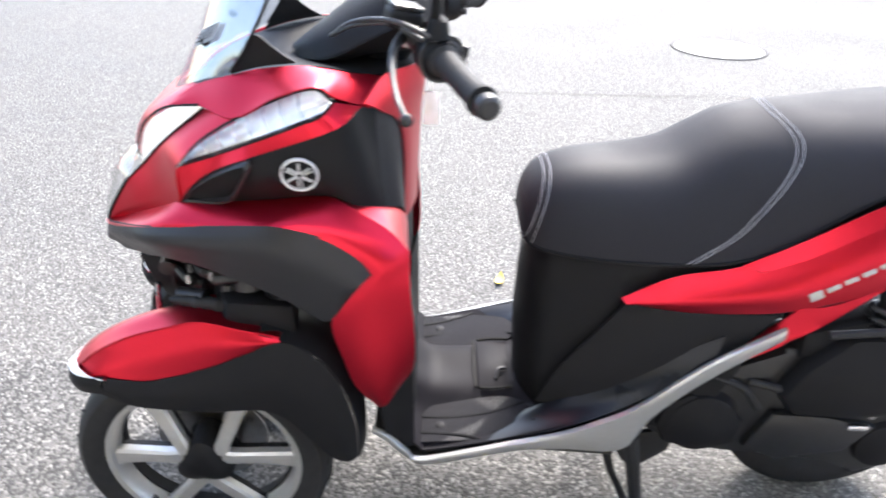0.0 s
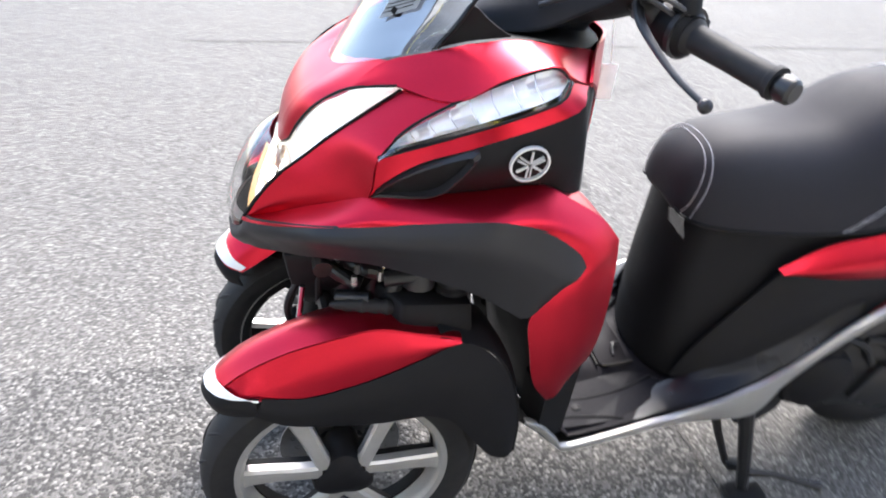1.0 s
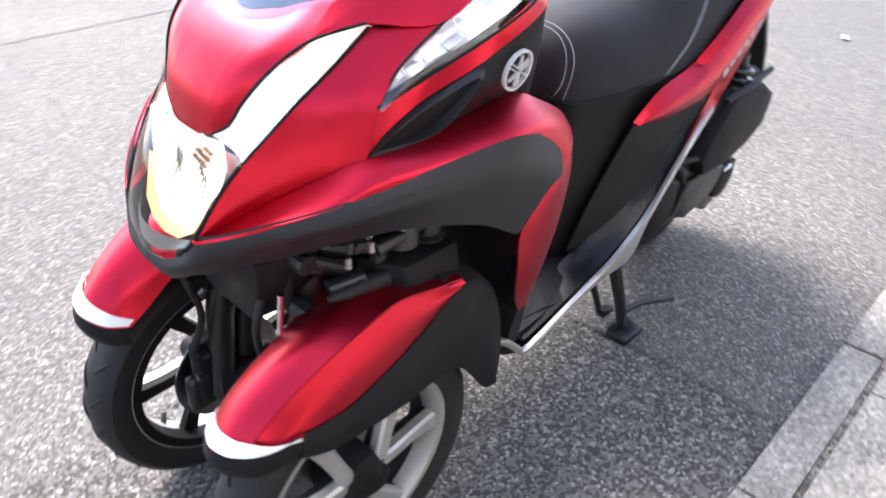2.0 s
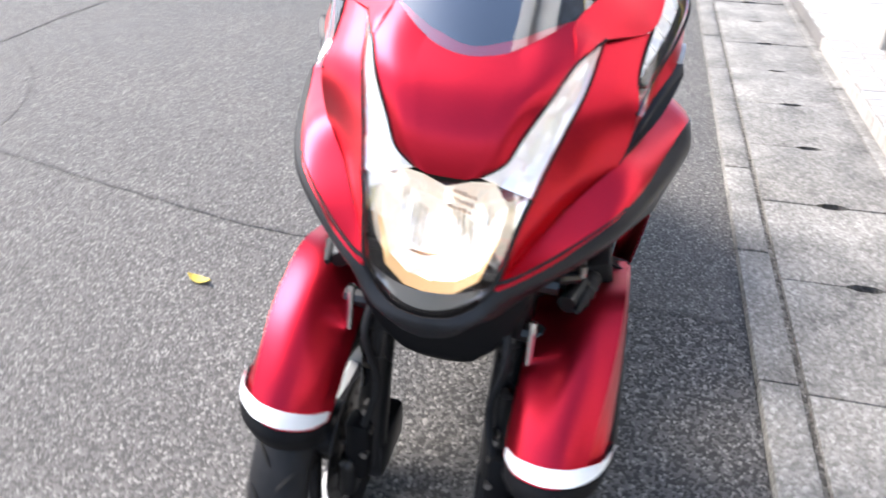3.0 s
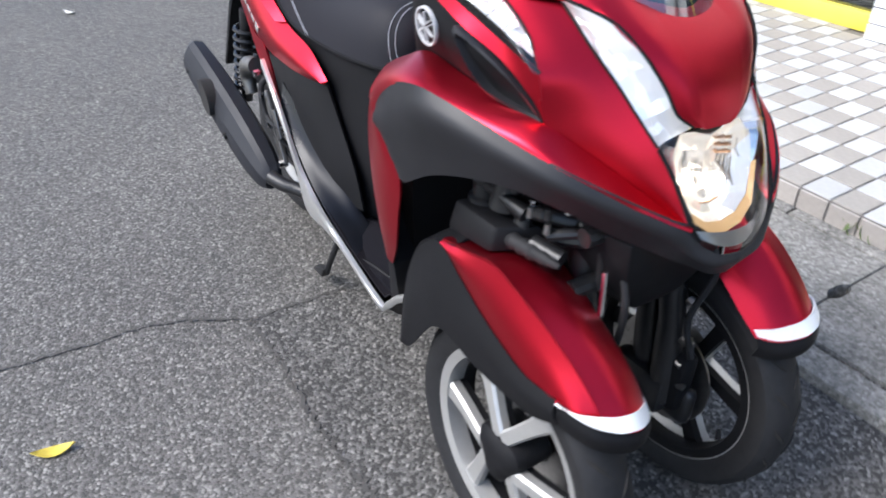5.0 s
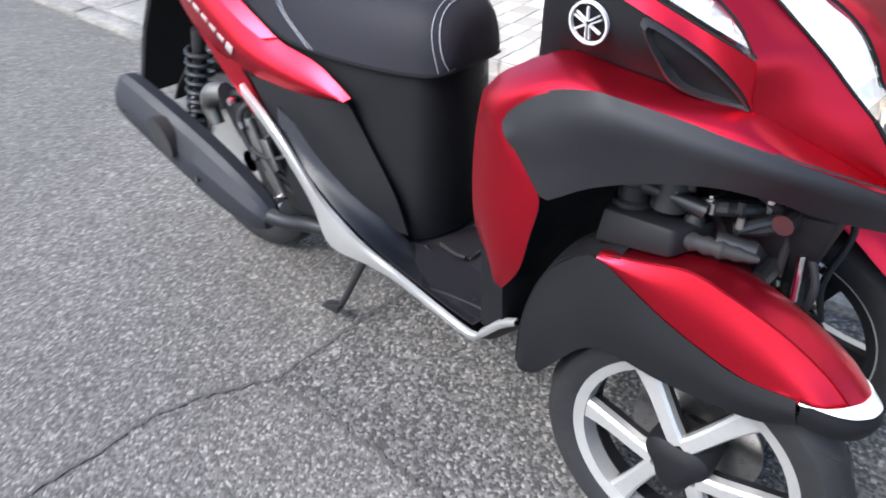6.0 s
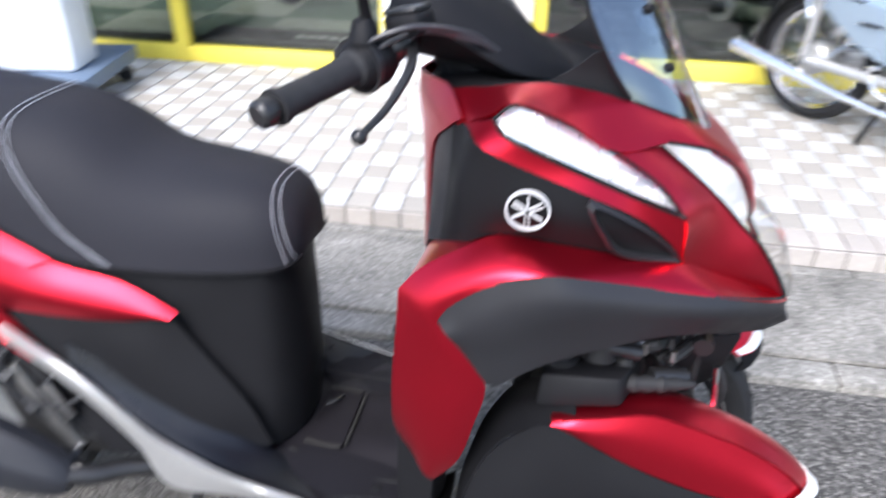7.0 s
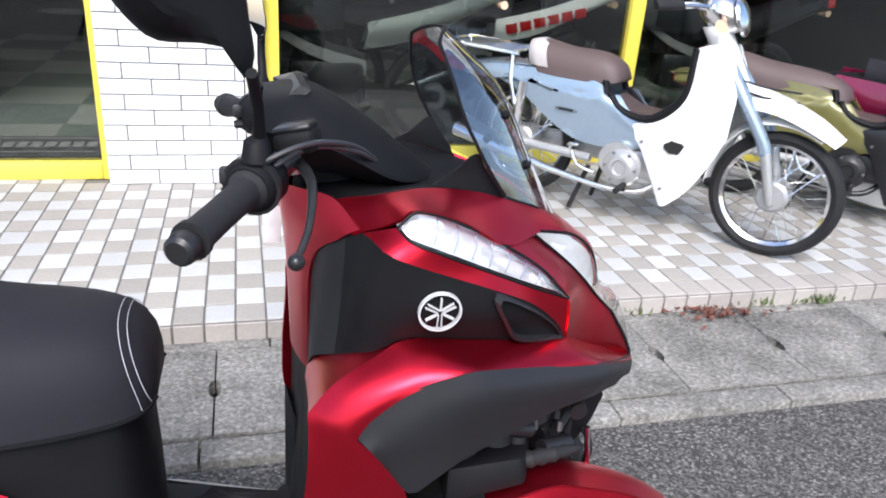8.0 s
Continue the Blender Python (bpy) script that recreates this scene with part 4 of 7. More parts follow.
for s in (1, -1):
    hub_z = 0.2505 + 0.0113 * s
    wm = Matrix.Translation((0, 0.192 * s, hub_z)) 
    bm = bmesh.new()
    lathe(bm, [(0.178, -0.030), (0.190, -0.036), (0.208, -0.044), (0.224, -0.043), (0.235, -0.034), (0.241, -0.018), (WHEEL_R, 0), (0.241, 0.018), (0.235, 0.034), (0.224, 0.043), (0.208, 0.044), (0.190, 0.036), (0.178, 0.030)], 64)
    wheel = part("front_wheel", bm, RUBBER, scooter, "black tyre on a silver alloy wheel", m=wm)
    bm = bmesh.new()
    for k in range(22):
        for side in (1, -1):
            a0 = 2 * math.pi * (k + (0.5 if side > 0 else 0)) / 22
            pts = []
            for j in range(5):
                u = j / 4
                yy = side * (0.006 + 0.028 * u)
                rr = 0.2432 - 0.0085 * (abs(yy) / 0.034) ** 2
                a = a0 + 0.16 * u
                pts.append((rr * math.cos(a), yy, rr * math.sin(a)))
            tube(bm, pts, [0.0008, 0.0030, 0.0036, 0.0030, 0.0010], 5)
    tagged(part("tread_groove", bm, SLOT, wheel), kind="stuff")
    bm = bmesh.new()
    lathe(bm, [(0.168, -0.030), (0.186, -0.034), (0.189, -0.031), (0.189, 0.031), (0.186, 0.034), (0.176, 0.033), (0.170, 0.026), (0.166, 0.0), (0.168, -0.030)], 64)
    rim = part("rim", bm, SILVER, wheel, "silver alloy rim")
    turn = 30 if s > 0 else 90
    for k in range(3):
        for side in (-1, 1):
            a0 = radians(turn + 120 * k + 9 * side)
            front, rear = spoke_arm(s, a0, radians(turn + 120 * k + 31 * side))
            part("spoke", front, SILVER, rim, "", 25)
            part("spoke_back", rear, BLACK, rim, "black-painted back of the spoke", 25)
    bm = bmesh.new()
    lathe(bm, [(0.1835, -0.0352 * s), (0.1665, -0.0315 * s), (0.1632, -0.003 * s), (0.1662, -0.003 * s), (0.1685, -0.0285 * s), (0.1835, -0.0325 * s), (0.1835, -0.0352 * s)], 64)
    bmesh.ops.recalc_face_normals(bm, faces=bm.faces)
    part("rim_barrel", bm, BLACK, rim, "black-painted inner half of the rim")
    rings = []
    for r, y in ((0.048, -0.030), (0.050, 0.024), (0.047, 0.040), (0.036, 0.049), (0.018, 0.052), (0.002, 0.052)):
        ring = []
        for j in range(36):
            a = 2 * math.pi * j / 36
            q = r * (1 + 0.20 * min(1, r / 0.036) * math.cos(3 * (a - radians(turn + 60))))
            ring.append(Vector((q * math.cos(a), y * s, q * math.sin(a))))
        rings.append(ring)
    part("hub_cap", loft(rings), BLACK, wheel, "black three-lobed hub cap")
    part("valve", tube(bmesh.new(), [(0.120, 0.020 * s, -0.120), (0.108, 0.034 * s, -0.108)], [0.006, 0.004], 8), RUBBER, rim)
    bm = bmesh.new()
    lathe(bm, [(0.045, -0.036 * s), (0.108, -0.036 * s), (0.108, -0.040 * s), (0.045, -0.040 * s), (0.045, -0.036 * s)], 48)
    disc = part("brake_disc", bm, STEEL, wheel, "drilled steel brake disc")
    bm = bmesh.new()
    for k in range(24):
        a = 2 * math.pi * k / 24
        r = 0.088 + 0.010 * (k % 3 - 1)
        lathe(bm, [(0.004, 0.0), (0.004, 0.0055)], 8, Matrix.Translation((r * math.cos(a), -0.0408 * s if s > 0 else 0.0353, r * math.sin(a))))
    tagged(part("disc_hole", bm, SLOT, disc), kind="stuff")

    # mudguard
    lift = 0.0063 * s
    def P(x, y, z):
        return (x, y, z + lift)
    base = [P(0.128, 0.254, 0.490), P(0.105, 0.255, 0.484), P(0.060, 0.256, 0.486), P(0.000, 0.255, 0.500), P(-0.060, 0.253, 0.520), P(-0.115, 0.251, 0.545), P(-0.176, 0.248, 0.570)]
    ridge = [P(0.196, 0.224, 0.477), P(0.150, 0.230, 0.522), P(0.085, 0.238, 0.563), P(0.005, 0.243, 0.592), P(-0.045, 0.244, 0.602), P(-0.110, 0.245, 0.588), P(-0.174, 0.245, 0.575)]
    crown = [P(0.214, 0.187, 0.471), P(0.165, 0.187, 0.520), P(0.097, 0.190, 0.563), P(0.020, 0.192, 0.591), P(-0.040, 0.195, 0.597), P(-0.105, 0.205, 0.584), P(-0.174, 0.238, 0.575)]
    inner = [P(0.196, 0.145, 0.461), P(0.155, 0.145, 0.504), P(0.085, 0.145, 0.542), P(0.012, 0.148, 0.570), P(-0.040, 0.155, 0.580), P(-0.105, 0.175, 0.576), P(-0.174, 0.230, 0.573)]
    hem = [P(0.166, 0.126, 0.457), P(0.135, 0.124, 0.480), P(0.080, 0.124, 0.520), P(0.012, 0.124, 0.555), P(-0.040, 0.126, 0.575), P(-0.105, 0.150, 0.572), P(-0.174, 0.224, 0.570)]
    cheek = [((u[0] + v[0]) / 2 + (0.006 if i < 2 else 0), (u[1] + v[1]) / 2 + 0.005, (u[2] + v[2]) / 2) for i, (u, v) in enumerate(zip(base, ridge))]
    red = [[base[i], cheek[i], ridge[i], crown[i], inner[i], hem[i]] for i in range(7)]
    bm = skin(bmesh.new(), grid_of([ridge, crown, inner, hem], 24, 20), s)
    skin(bm, grid_of([base, cheek, ridge], 24, 8), s)
    guard = part("mudguard", bm, RED, scooter, "red front mudguard with a white reflector strip", 32)
    lo_run, hi_run = spline(red[0], 15), spline(red[1], 15)
    def on_rim(p, k=0.0):
        return (p[0] + 0.007, p[1] + (0.006 if p[1] > 0.2 else -0.002), p[2] + 0.003 + k)
    low_edge = [on_rim(a.lerp(b, 0.07)) for a, b in zip(lo_run, hi_run)]
    top_edge = [on_rim(a.lerp(b, 0.09 + 0.33 * (1 - math.exp(-i / 2.6)))) for i, (a, b) in enumerate(zip(lo_run, hi_run))]
    part("reflector_strip", skin(bmesh.new(), grid_of([low_edge, top_edge], 30, 5), s, 0.003), WHITE, guard, "white reflective strip tapering to a point")
    lip = [[(p[0] + 0.004, p[1] + (0.003 if p[1] > 0.2 else -0.002), p[2] + 0.002) for p in red[0]],
           [(p[0] + 0.010, p[1] + (0.006 if p[1] > 0.2 else -0.002), p[2] - 0.014) for p in red[0]],
           [(p[0] + 0.004, p[1] + (0.004 if p[1] > 0.2 else -0.001), p[2] - 0.034) for p in red[0]]]
    part("front_lip", skin(bmesh.new(), grid_of(lip, 18, 6), s), BLACK, guard)
    top = [P(0.128, 0.256, 0.490), P(0.060, 0.258, 0.486), P(0.000, 0.257, 0.500), P(-0.060, 0.255, 0.520), P(-0.115, 0.253, 0.545), P(-0.176, 0.250, 0.572), P(-0.215, 0.249, 0.552), P(-0.252, 0.246, 0.510), P(-0.280, 0.244, 0.445), P(-0.296, 0.243, 0.370), P(-0.297, 0.245, 0.296)]
    bot = [P(0.140, 0.258, 0.455), P(0.090, 0.262, 0.433), P(0.020, 0.264, 0.426), P(-0.050, 0.265, 0.424), P(-0.100, 0.264, 0.428), P(-0.140, 0.262, 0.426), P(-0.172, 0.262, 0.410), P(-0.200, 0.260, 0.375), P(-0.228, 0.258, 0.335), P(-0.250, 0.256, 0.306), P(-0.270, 0.254, 0.294)]
    mm = [((a[0] + b[0]) / 2, (a[1] + b[1]) / 2 + 0.006, (a[2] + b[2]) / 2) for a, b in zip(top, bot)]
    part("side_flap", skin(bmesh.new(), grid_of([top, mm, bot], 30, 8), s), BLACK, guard)
    rear = [[P(-0.140, 0.245, 0.580), P(-0.215, 0.247, 0.552), P(-0.252, 0.244, 0.510), P(-0.280, 0.242, 0.445), P(-0.296, 0.241, 0.370), P(-0.297, 0.243, 0.296)],
            [P(-0.140, 0.190, 0.590), P(-0.220, 0.190, 0.556), P(-0.258, 0.190, 0.512), P(-0.288, 0.190, 0.446), P(-0.304, 0.190, 0.370), P(-0.305, 0.190, 0.296)],
            [P(-0.120, 0.125, 0.575), P(-0.215, 0.125, 0.546), P(-0.252, 0.125, 0.505), P(-0.280, 0.125, 0.442), P(-0.296, 0.125, 0.370), P(-0.295, 0.125, 0.310)]]
    part("rear_guard", skin(bmesh.new(), grid_of(rear, 18, 8), s), BLACK, guard)

    # fork, caliper and steering links
    fork = tagged(part("fork_leg", tube(tube(bmesh.new(), [(-0.075, 0.118 * s, 0.66), (-0.03, 0.118 * s, 0.40), (-0.005, 0.118 * s, 0.24)], [0.026, 0.026, 0.028], 14), [(-0.03, 0.100 * s, 0.66), (0.03, 0.100 * s, 0.42), (0.045, 0.104 * s, 0.25)], [0.024, 0.024, 0.026], 14), DARKMETAL, scooter), "black telescopic fork leg")
    bm = box(bmesh.new(), -0.06, 0.06, 0.096 * s - 0.02, 0.096 * s + 0.02, 0.22, 0.30, 0.012)
    part("axle_holder", bm, DARKMETAL, fork)
    bm = box(bmesh.new(), 0.035, 0.085, 0.115 * s - 0.022, 0.115 * s + 0.022, 0.235, 0.36, 0.015)
    part("brake_caliper", bm, BLACK, fork, "black brake caliper")
    for x, z in ((0.055, 0.39), (0.060, 0.30), (0.02, 0.34), (0.01, 0.55)):
        part("bolt", tube(bmesh.new(), [(x, 0.10 * s, z), (x + 0.028, 0.10 * s, z + 0.004)], 0.006, 8), STEEL, fork)
    bm = bmesh.new()
    tube(bm, [(0.05, 0.09 * s, 0.62), (0.085, 0.10 * s, 0.55), (0.07, 0.085 * s, 0.45), (0.085, 0.10 * s, 0.37)], 0.006, 8, 20)
    part("brake_hose", bm, RUBBER, fork)
    # fork cover box over the mudguard and upper linkage
    bm = loft([[Vector((x, y * s, z)) for x, y, z in r] for r in (
        [(-0.200, 0.222, 0.570), (-0.080, 0.228, 0.592), (-0.045, 0.15, 0.592), (-0.190, 0.13, 0.572)],
        [(-0.196, 0.212, 0.624), (-0.085, 0.216, 0.632), (-0.050, 0.15, 0.632), (-0.186, 0.13, 0.624)])])
    bmesh.ops.bevel(bm, geom=list(bm.edges), offset=0.008, segments=2, profile=0.5, affect="EDGES", clamp_overlap=True)
    part("fork_cover", bm, BLACK, fork)
    bm = bmesh.new()
    tube(bm, [(-0.115, 0.175 * s, 0.64), (-0.115, 0.170 * s, 0.70)], [0.026, 0.022], 14)
    tube(bm, [(-0.105, 0.175 * s, 0.650), (-0.04, 0.165 * s, 0.662), (-0.01, 0.13 * s, 0.655)], 0.012, 10)
    tube(bm, [(-0.03, 0.145 * s, 0.622), (0.005, 0.130 * s, 0.632), (0.03, 0.10 * s, 0.640)], 0.012, 10)
    tube(bm, [(-0.04, 0.180 * s, 0.618), (0.01, 0.165 * s, 0.612)], 0.014, 12)
    part("link_arm", bm, DARKMETAL, fork)
    for x, y, z in ((-0.055, 0.178, 0.662), (-0.02, 0.175, 0.675), (-0.015, 0.178, 0.655), (-0.085, 0.185, 0.69), (0.005, 0.13, 0.665)):
        part("link_bolt", tube(bmesh.new(), [(x, y * s, z - 0.008), (x, y * s, z + 0.008)], [0.006, 0.0045], 8), STEEL if z < 0.67 else DARKMETAL, fork)

    # damper post, ball joints and tie rod above the mudguard
    bm = bmesh.new()
    lathe(bm, [(0.001, 0.062), (0.016, 0.060), (0.020, 0.050), (0.020, 0.030), (0.028, 0.026), (0.028, 0.012), (0.024, 0.008), (0.024, -0.014), (0.030, -0.018), (0.030, -0.030)], 20, Matrix(((1, 0, 0, -0.170), (0, 0, 1, 0.168 * s), (0, 1, 0, 0.650), (0, 0, 0, 1))))
    part("damper_mount", bm, DARKMETAL, fork, "black damper mount")
    for x, y, z, r in ((-0.077, 0.166, 0.640, 0.009), (-0.061, 0.169, 0.668, 0.008), (0.012, 0.168, 0.694, 0.005), (-0.137, 0.172, 0.690, 0.006), (-0.105, 0.186, 0.672, 0.007)):
        m = Matrix(((1, 0, 0, x), (0, 0, 1, y * s), (0, 1, 0, z), (0, 0, 0, 1)))
        part("joint_nut", lathe(bmesh.new(), [(0.001, 0.008), (r * 0.55, 0.008), (r * 0.6, 0.004), (r, 0.003), (r, -0.004)], 6, m), CHROME, fork, "bright steel nut", 20)
    bm = tube(bmesh.new(), [(-0.150, 0.180 * s, 0.664), (-0.105, 0.186 * s, 0.664), (-0.062, 0.178 * s, 0.655)], [0.013, 0.010, 0.014], 12, 12)
    tube(bm, [(-0.077, 0.170 * s, 0.600), (-0.077, 0.168 * s, 0.640)], [0.020, 0.013], 14)
    part("damper_arm", bm, DARKMETAL, fork)
    boot = [Vector((-0.075, 0.196 * s, 0.612)).lerp(Vector((0.022, 0.180 * s, 0.612)), i / 10) for i in range(11)]
    part("rubber_boot", tube(bmesh.new(), boot, [0.009, 0.014, 0.011, 0.014, 0.011, 0.014, 0.010, 0.011, 0.008, 0.007, 0.004], 14), RUBBER, fork, "ribbed rubber joint boot")
    part("tie_rod", tube(bmesh.new(), [(-0.02, 0.172 * s, 0.640), (0.015, 0.140 * s, 0.652), (0.045, 0.100 * s, 0.655), (0.06, 0.03 * s, 0.650)], [0.009, 0.008, 0.008, 0.009], 10, 18), DARKMETAL, fork)
    part("brake_hose", tube(bmesh.new(), [(-0.13, 0.145 * s, 0.720), (-0.07, 0.155 * s, 0.700), (-0.01, 0.150 * s, 0.690), (0.030, 0.118 * s, 0.640), (0.035, 0.105 * s, 0.560)], 0.0062, 8, 28), RUBBER, fork)
    part("fork_bolt", tube(bmesh.new(), [(0.048, 0.106 * s, 0.470), (0.058, 0.106 * s, 0.466)], 0.009, 10), STEEL, fork)
    for z in (0.40, 0.345, 0.31, 0.275):
        y = 0.098 + 0.04 * (z < 0.32)
        part("fork_bolt", tube(bmesh.new(), [(0.062, y * s, z), (0.074, y * s, z - 0.002)], 0.0065, 6), STEEL, fork)
    bm = box(bmesh.new(), 0.020, 0.098, 0.128 * s - 0.016, 0.128 * s + 0.016, 0.205, 0.285, 0.014, 3)
    part("caliper_body", bm, DARKMETAL, fork)

# steering head and parallel arms across the nose
bm = box(bmesh.new(), -0.16, -0.02, -0.07, 0.07, 0.50, 0.74, 0.02)
box(bm, -0.12, 0.02, -0.10, 0.10, 0.665, 0.72, 0.012)
part("steering_head", bm, DARKMETAL, scooter)
bm = bmesh.new()
for x, z in ((0.03, 0.655), (-0.10, 0.58), (0.02, 0.56)):
    tube(bm, [(x, -0.15, z), (x + 0.01, 0, z + 0.008), (x, 0.15, z)], 0.015, 10)
part("cross_arm", bm, DARKMETAL, scooter)
bm = loft([[Vector((x, y, z)) for x, y in ((xb, -w), (xf, -w * 0.8), (xf, w * 0.8), (xb, w))] for z, xb, xf, w in ((0.665, -0.06, 0.09, 0.150), (0.600, -0.06, 0.08, 0.130), (0.550, -0.06, 0.07, 0.100), (0.515, -0.05, 0.06, 0.065), (0.492, -0.03, 0.04, 0.025))])
bmesh.ops.bevel(bm, geom=list(bm.edges), offset=0.008, segments=2, profile=0.5, affect="EDGES", clamp_overlap=True)
part("underbelly", bm, BLACK, scooter)
for s in (1, -1):
    part("damper_rod", tube(bmesh.new(), [(0.06, 0.128 * s, 0.61), (0.068, 0.130 * s, 0.54)], 0.005, 8), CHROME, scooter)


# footboard, seat, tail, engine of the scooter
FLOOR_E = [(-0.352, 0.205, 0.345), (-0.405, 0.212, 0.300), (-0.425, 0.214, 0.288), (-0.594, 0.216, 0.330), (-0.746, 0.214, 0.385), (-0.860, 0.210, 0.455), (-0.950, 0.200, 0.512)]
FLOOR_M = [(-0.360, 0.13, 0.340), (-0.410, 0.13, 0.296), (-0.440, 0.13, 0.284), (-0.594, 0.13, 0.305), (-0.746, 0.15, 0.362), (-0.860, 0.16, 0.440), (-0.950, 0.165, 0.505)]
FLOOR_C = [(-0.380, 0.0, 0.345), (-0.425, 0.0, 0.318), (-0.450, 0.0, 0.312), (-0.594, 0.0, 0.316), (-0.746, 0.0, 0.360), (-0.860, 0.0, 0.440), (-0.950, 0.0, 0.505)]
floor_rows = [FLOOR_E, FLOOR_M, [(p[0], 0.10, (p[2] * 2 + q[2]) / 3) for p, q in zip(FLOOR_M, FLOOR_C)], [(p[0], 0.06, p[2] + 0.002) for p in FLOOR_C], FLOOR_C]
full = floor_rows + [[(p[0], -p[1], p[2]) for p in c] for c in floor_rows[-2::-1]]
footboard = part("footboard", skin(bmesh.new(), grid_of(full, 30, 33), 1, 0.003), FLOORP, scooter, "black ribbed footboard")
MATT = mat("ribbed_rubber", (0.012, 0.0115, 0.014), 0.6, 0, 0.3, 700, 0.0008, spec=0.2, ior=1.25)
for s in (1, -1):
    def on_floor(x, y):
        z = np.interp(-x, [0.42, 0.594, 0.746], [0.286, 0.308, 0.364])
        return Vector((x, y * s, z + 0.007 + 0.10 * max(0, y - 0.15) * 0.5))
    outline = [(-0.400, 0.095), (-0.405, 0.198), (-0.50, 0.203), (-0.585, 0.190), (-0.655, 0.150), (-0.640, 0.125), (-0.590, 0.085), (-0.525, 0.066)]
    top = [on_floor(x, y) for x, y in outline]
    pad = part("tread_pad", loft([top, [v + Vector((0, 0, -0.008)) for v in top]]), MATT, footboard, "ribbed rubber tread pad")
    bm = bmesh.new()
    for k in range(46):
        x = -0.404 - 0.0052 * k
        lo = np.interp(-x, [0.40, 0.525, 0.59, 0.655], [0.097, 0.068, 0.088, 0.145])
        hi = np.interp(-x, [0.40, 0.50, 0.585, 0.655], [0.196, 0.201, 0.187, 0.150])
        if hi - lo > 0.004:
            tube(bm, [on_floor(x, lo), on_floor(x, (lo + hi) / 2), on_floor(x, hi)], 0.0013, 4, caps=False)
    tagged(part("tread_rib", bm, GREY, pad), kind="stuff")
    for x, y in ((-0.453, 0.156), (-0.64, 0.165)):
        p = on_floor(x, y)
        part("floor_bolt", tube(bmesh.new(), [p, p + Vector((0, 0, 0.002)), p + Vector((0, 0, 0.004))], [0.012, 0.011, 0.007], 12), BLACK, footboard)
    for a in (((-0.405, 0.128), (-0.48, 0.136), (-0.56, 0.128), (-0.62, 0.112)), ((-0.405, 0.172), (-0.45, 0.178), (-0.50, 0.190), (-0.53, 0.204))):
        part("tread_ridge", tube(bmesh.new(), [on_floor(x, y) for x, y in a], 0.0042, 6, 16), BLACK, footboard)
# battery hatch with its slots before the seat
hatch = part("floor_hatch", box(bmesh.new(), -0.60, -0.53, -0.085, 0.066, 0.309, 0.3215, 0.005), FLOORP, footboard, "black floor hatch with two finger slots")
for y in (-0.088, 0.068):
    part("hatch_slot", tube(bmesh.new(), [(-0.535, y, 0.320), (-0.56, y * 1.04, 0.322), (-0.60, y, 0.326)], 0.004, 6, 10), SLOT, hatch)
part("hatch_slot", tube(bmesh.new(), [(-0.526, 0.066, 0.319), (-0.524, 0.02, 0.321), (-0.526, -0.085, 0.321)], 0.003, 6, 12), SLOT, hatch)
part("hatch_latch", tube(bmesh.new(), [(-0.568, 0.045, 0.323), (-0.575, 0.020, 0.330), (-0.590, 0.015, 0.328)], 0.004, 6, 10), GREY, hatch)

# silver side rail, widening into a skirt under the board
RAIL_T = [(-0.322, 0.222, 0.352), (-0.352, 0.226, 0.338), (-0.392, 0.228, 0.296), (-0.420, 0.229, 0.280), (-0.594, 0.230, 0.327), (-0.684, 0.230, 0.353), (-0.746, 0.229, 0.381), (-0.813, 0.227, 0.420), (-0.926, 0.220, 0.518), (-1.050, 0.205, 0.588)]
RAIL_B = [(-0.322, 0.218, 0.338), (-0.350, 0.222, 0.320), (-0.392, 0.224, 0.276), (-0.430, 0.224, 0.262), (-0.594, 0.222, 0.300), (-0.684, 0.218, 0.303), (-0.800, 0.214, 0.300), (-0.845, 0.215, 0.385), (-0.930, 0.212, 0.475), (-1.052, 0.202, 0.563)]
rail_m = [((a[0] + b[0]) / 2, (a[1] + b[1]) / 2 + 0.002, (a[2] + b[2]) / 2) for a, b in zip(RAIL_T, RAIL_B)]
lip = [(p[0], p[1] - 0.010, p[2] + 0.001) for p in RAIL_T]
panel("side_rail", [lip, RAIL_T, rail_m, RAIL_B], SILVER, scooter, "silver painted side rail", nu=48, nv=9)
panel("skirt", [[(p[0], p[1] - 0.006, p[2]) for p in RAIL_B], [(p[0], p[1] - 0.05, p[2] - 0.035) for p in RAIL_B], [(p[0], 0.08, p[2] - 0.05) for p in RAIL_B]], BLACK, scooter, nu=20, nv=6)

# seat: rings from nose to tail
def seat_ring(x, zb, zt, w, n=16, sq=2.6, dx=0.0):
    out = []
    for i in range(n + 1):
        a = math.pi * i / n
        c, d = math.cos(a), math.sin(a)
        y = w * math.copysign(abs(c) ** (2 / sq), c)
        z = zb + (zt - zb) * d ** (2 / sq)
        out.append(Vector((x - dx * d, y, z)))
    out += [Vector((x, -w * 0.8, zb - 0.004)), Vector((x, 0, zb - 0.006)), Vector((x, w * 0.8, zb - 0.004))]
    return out


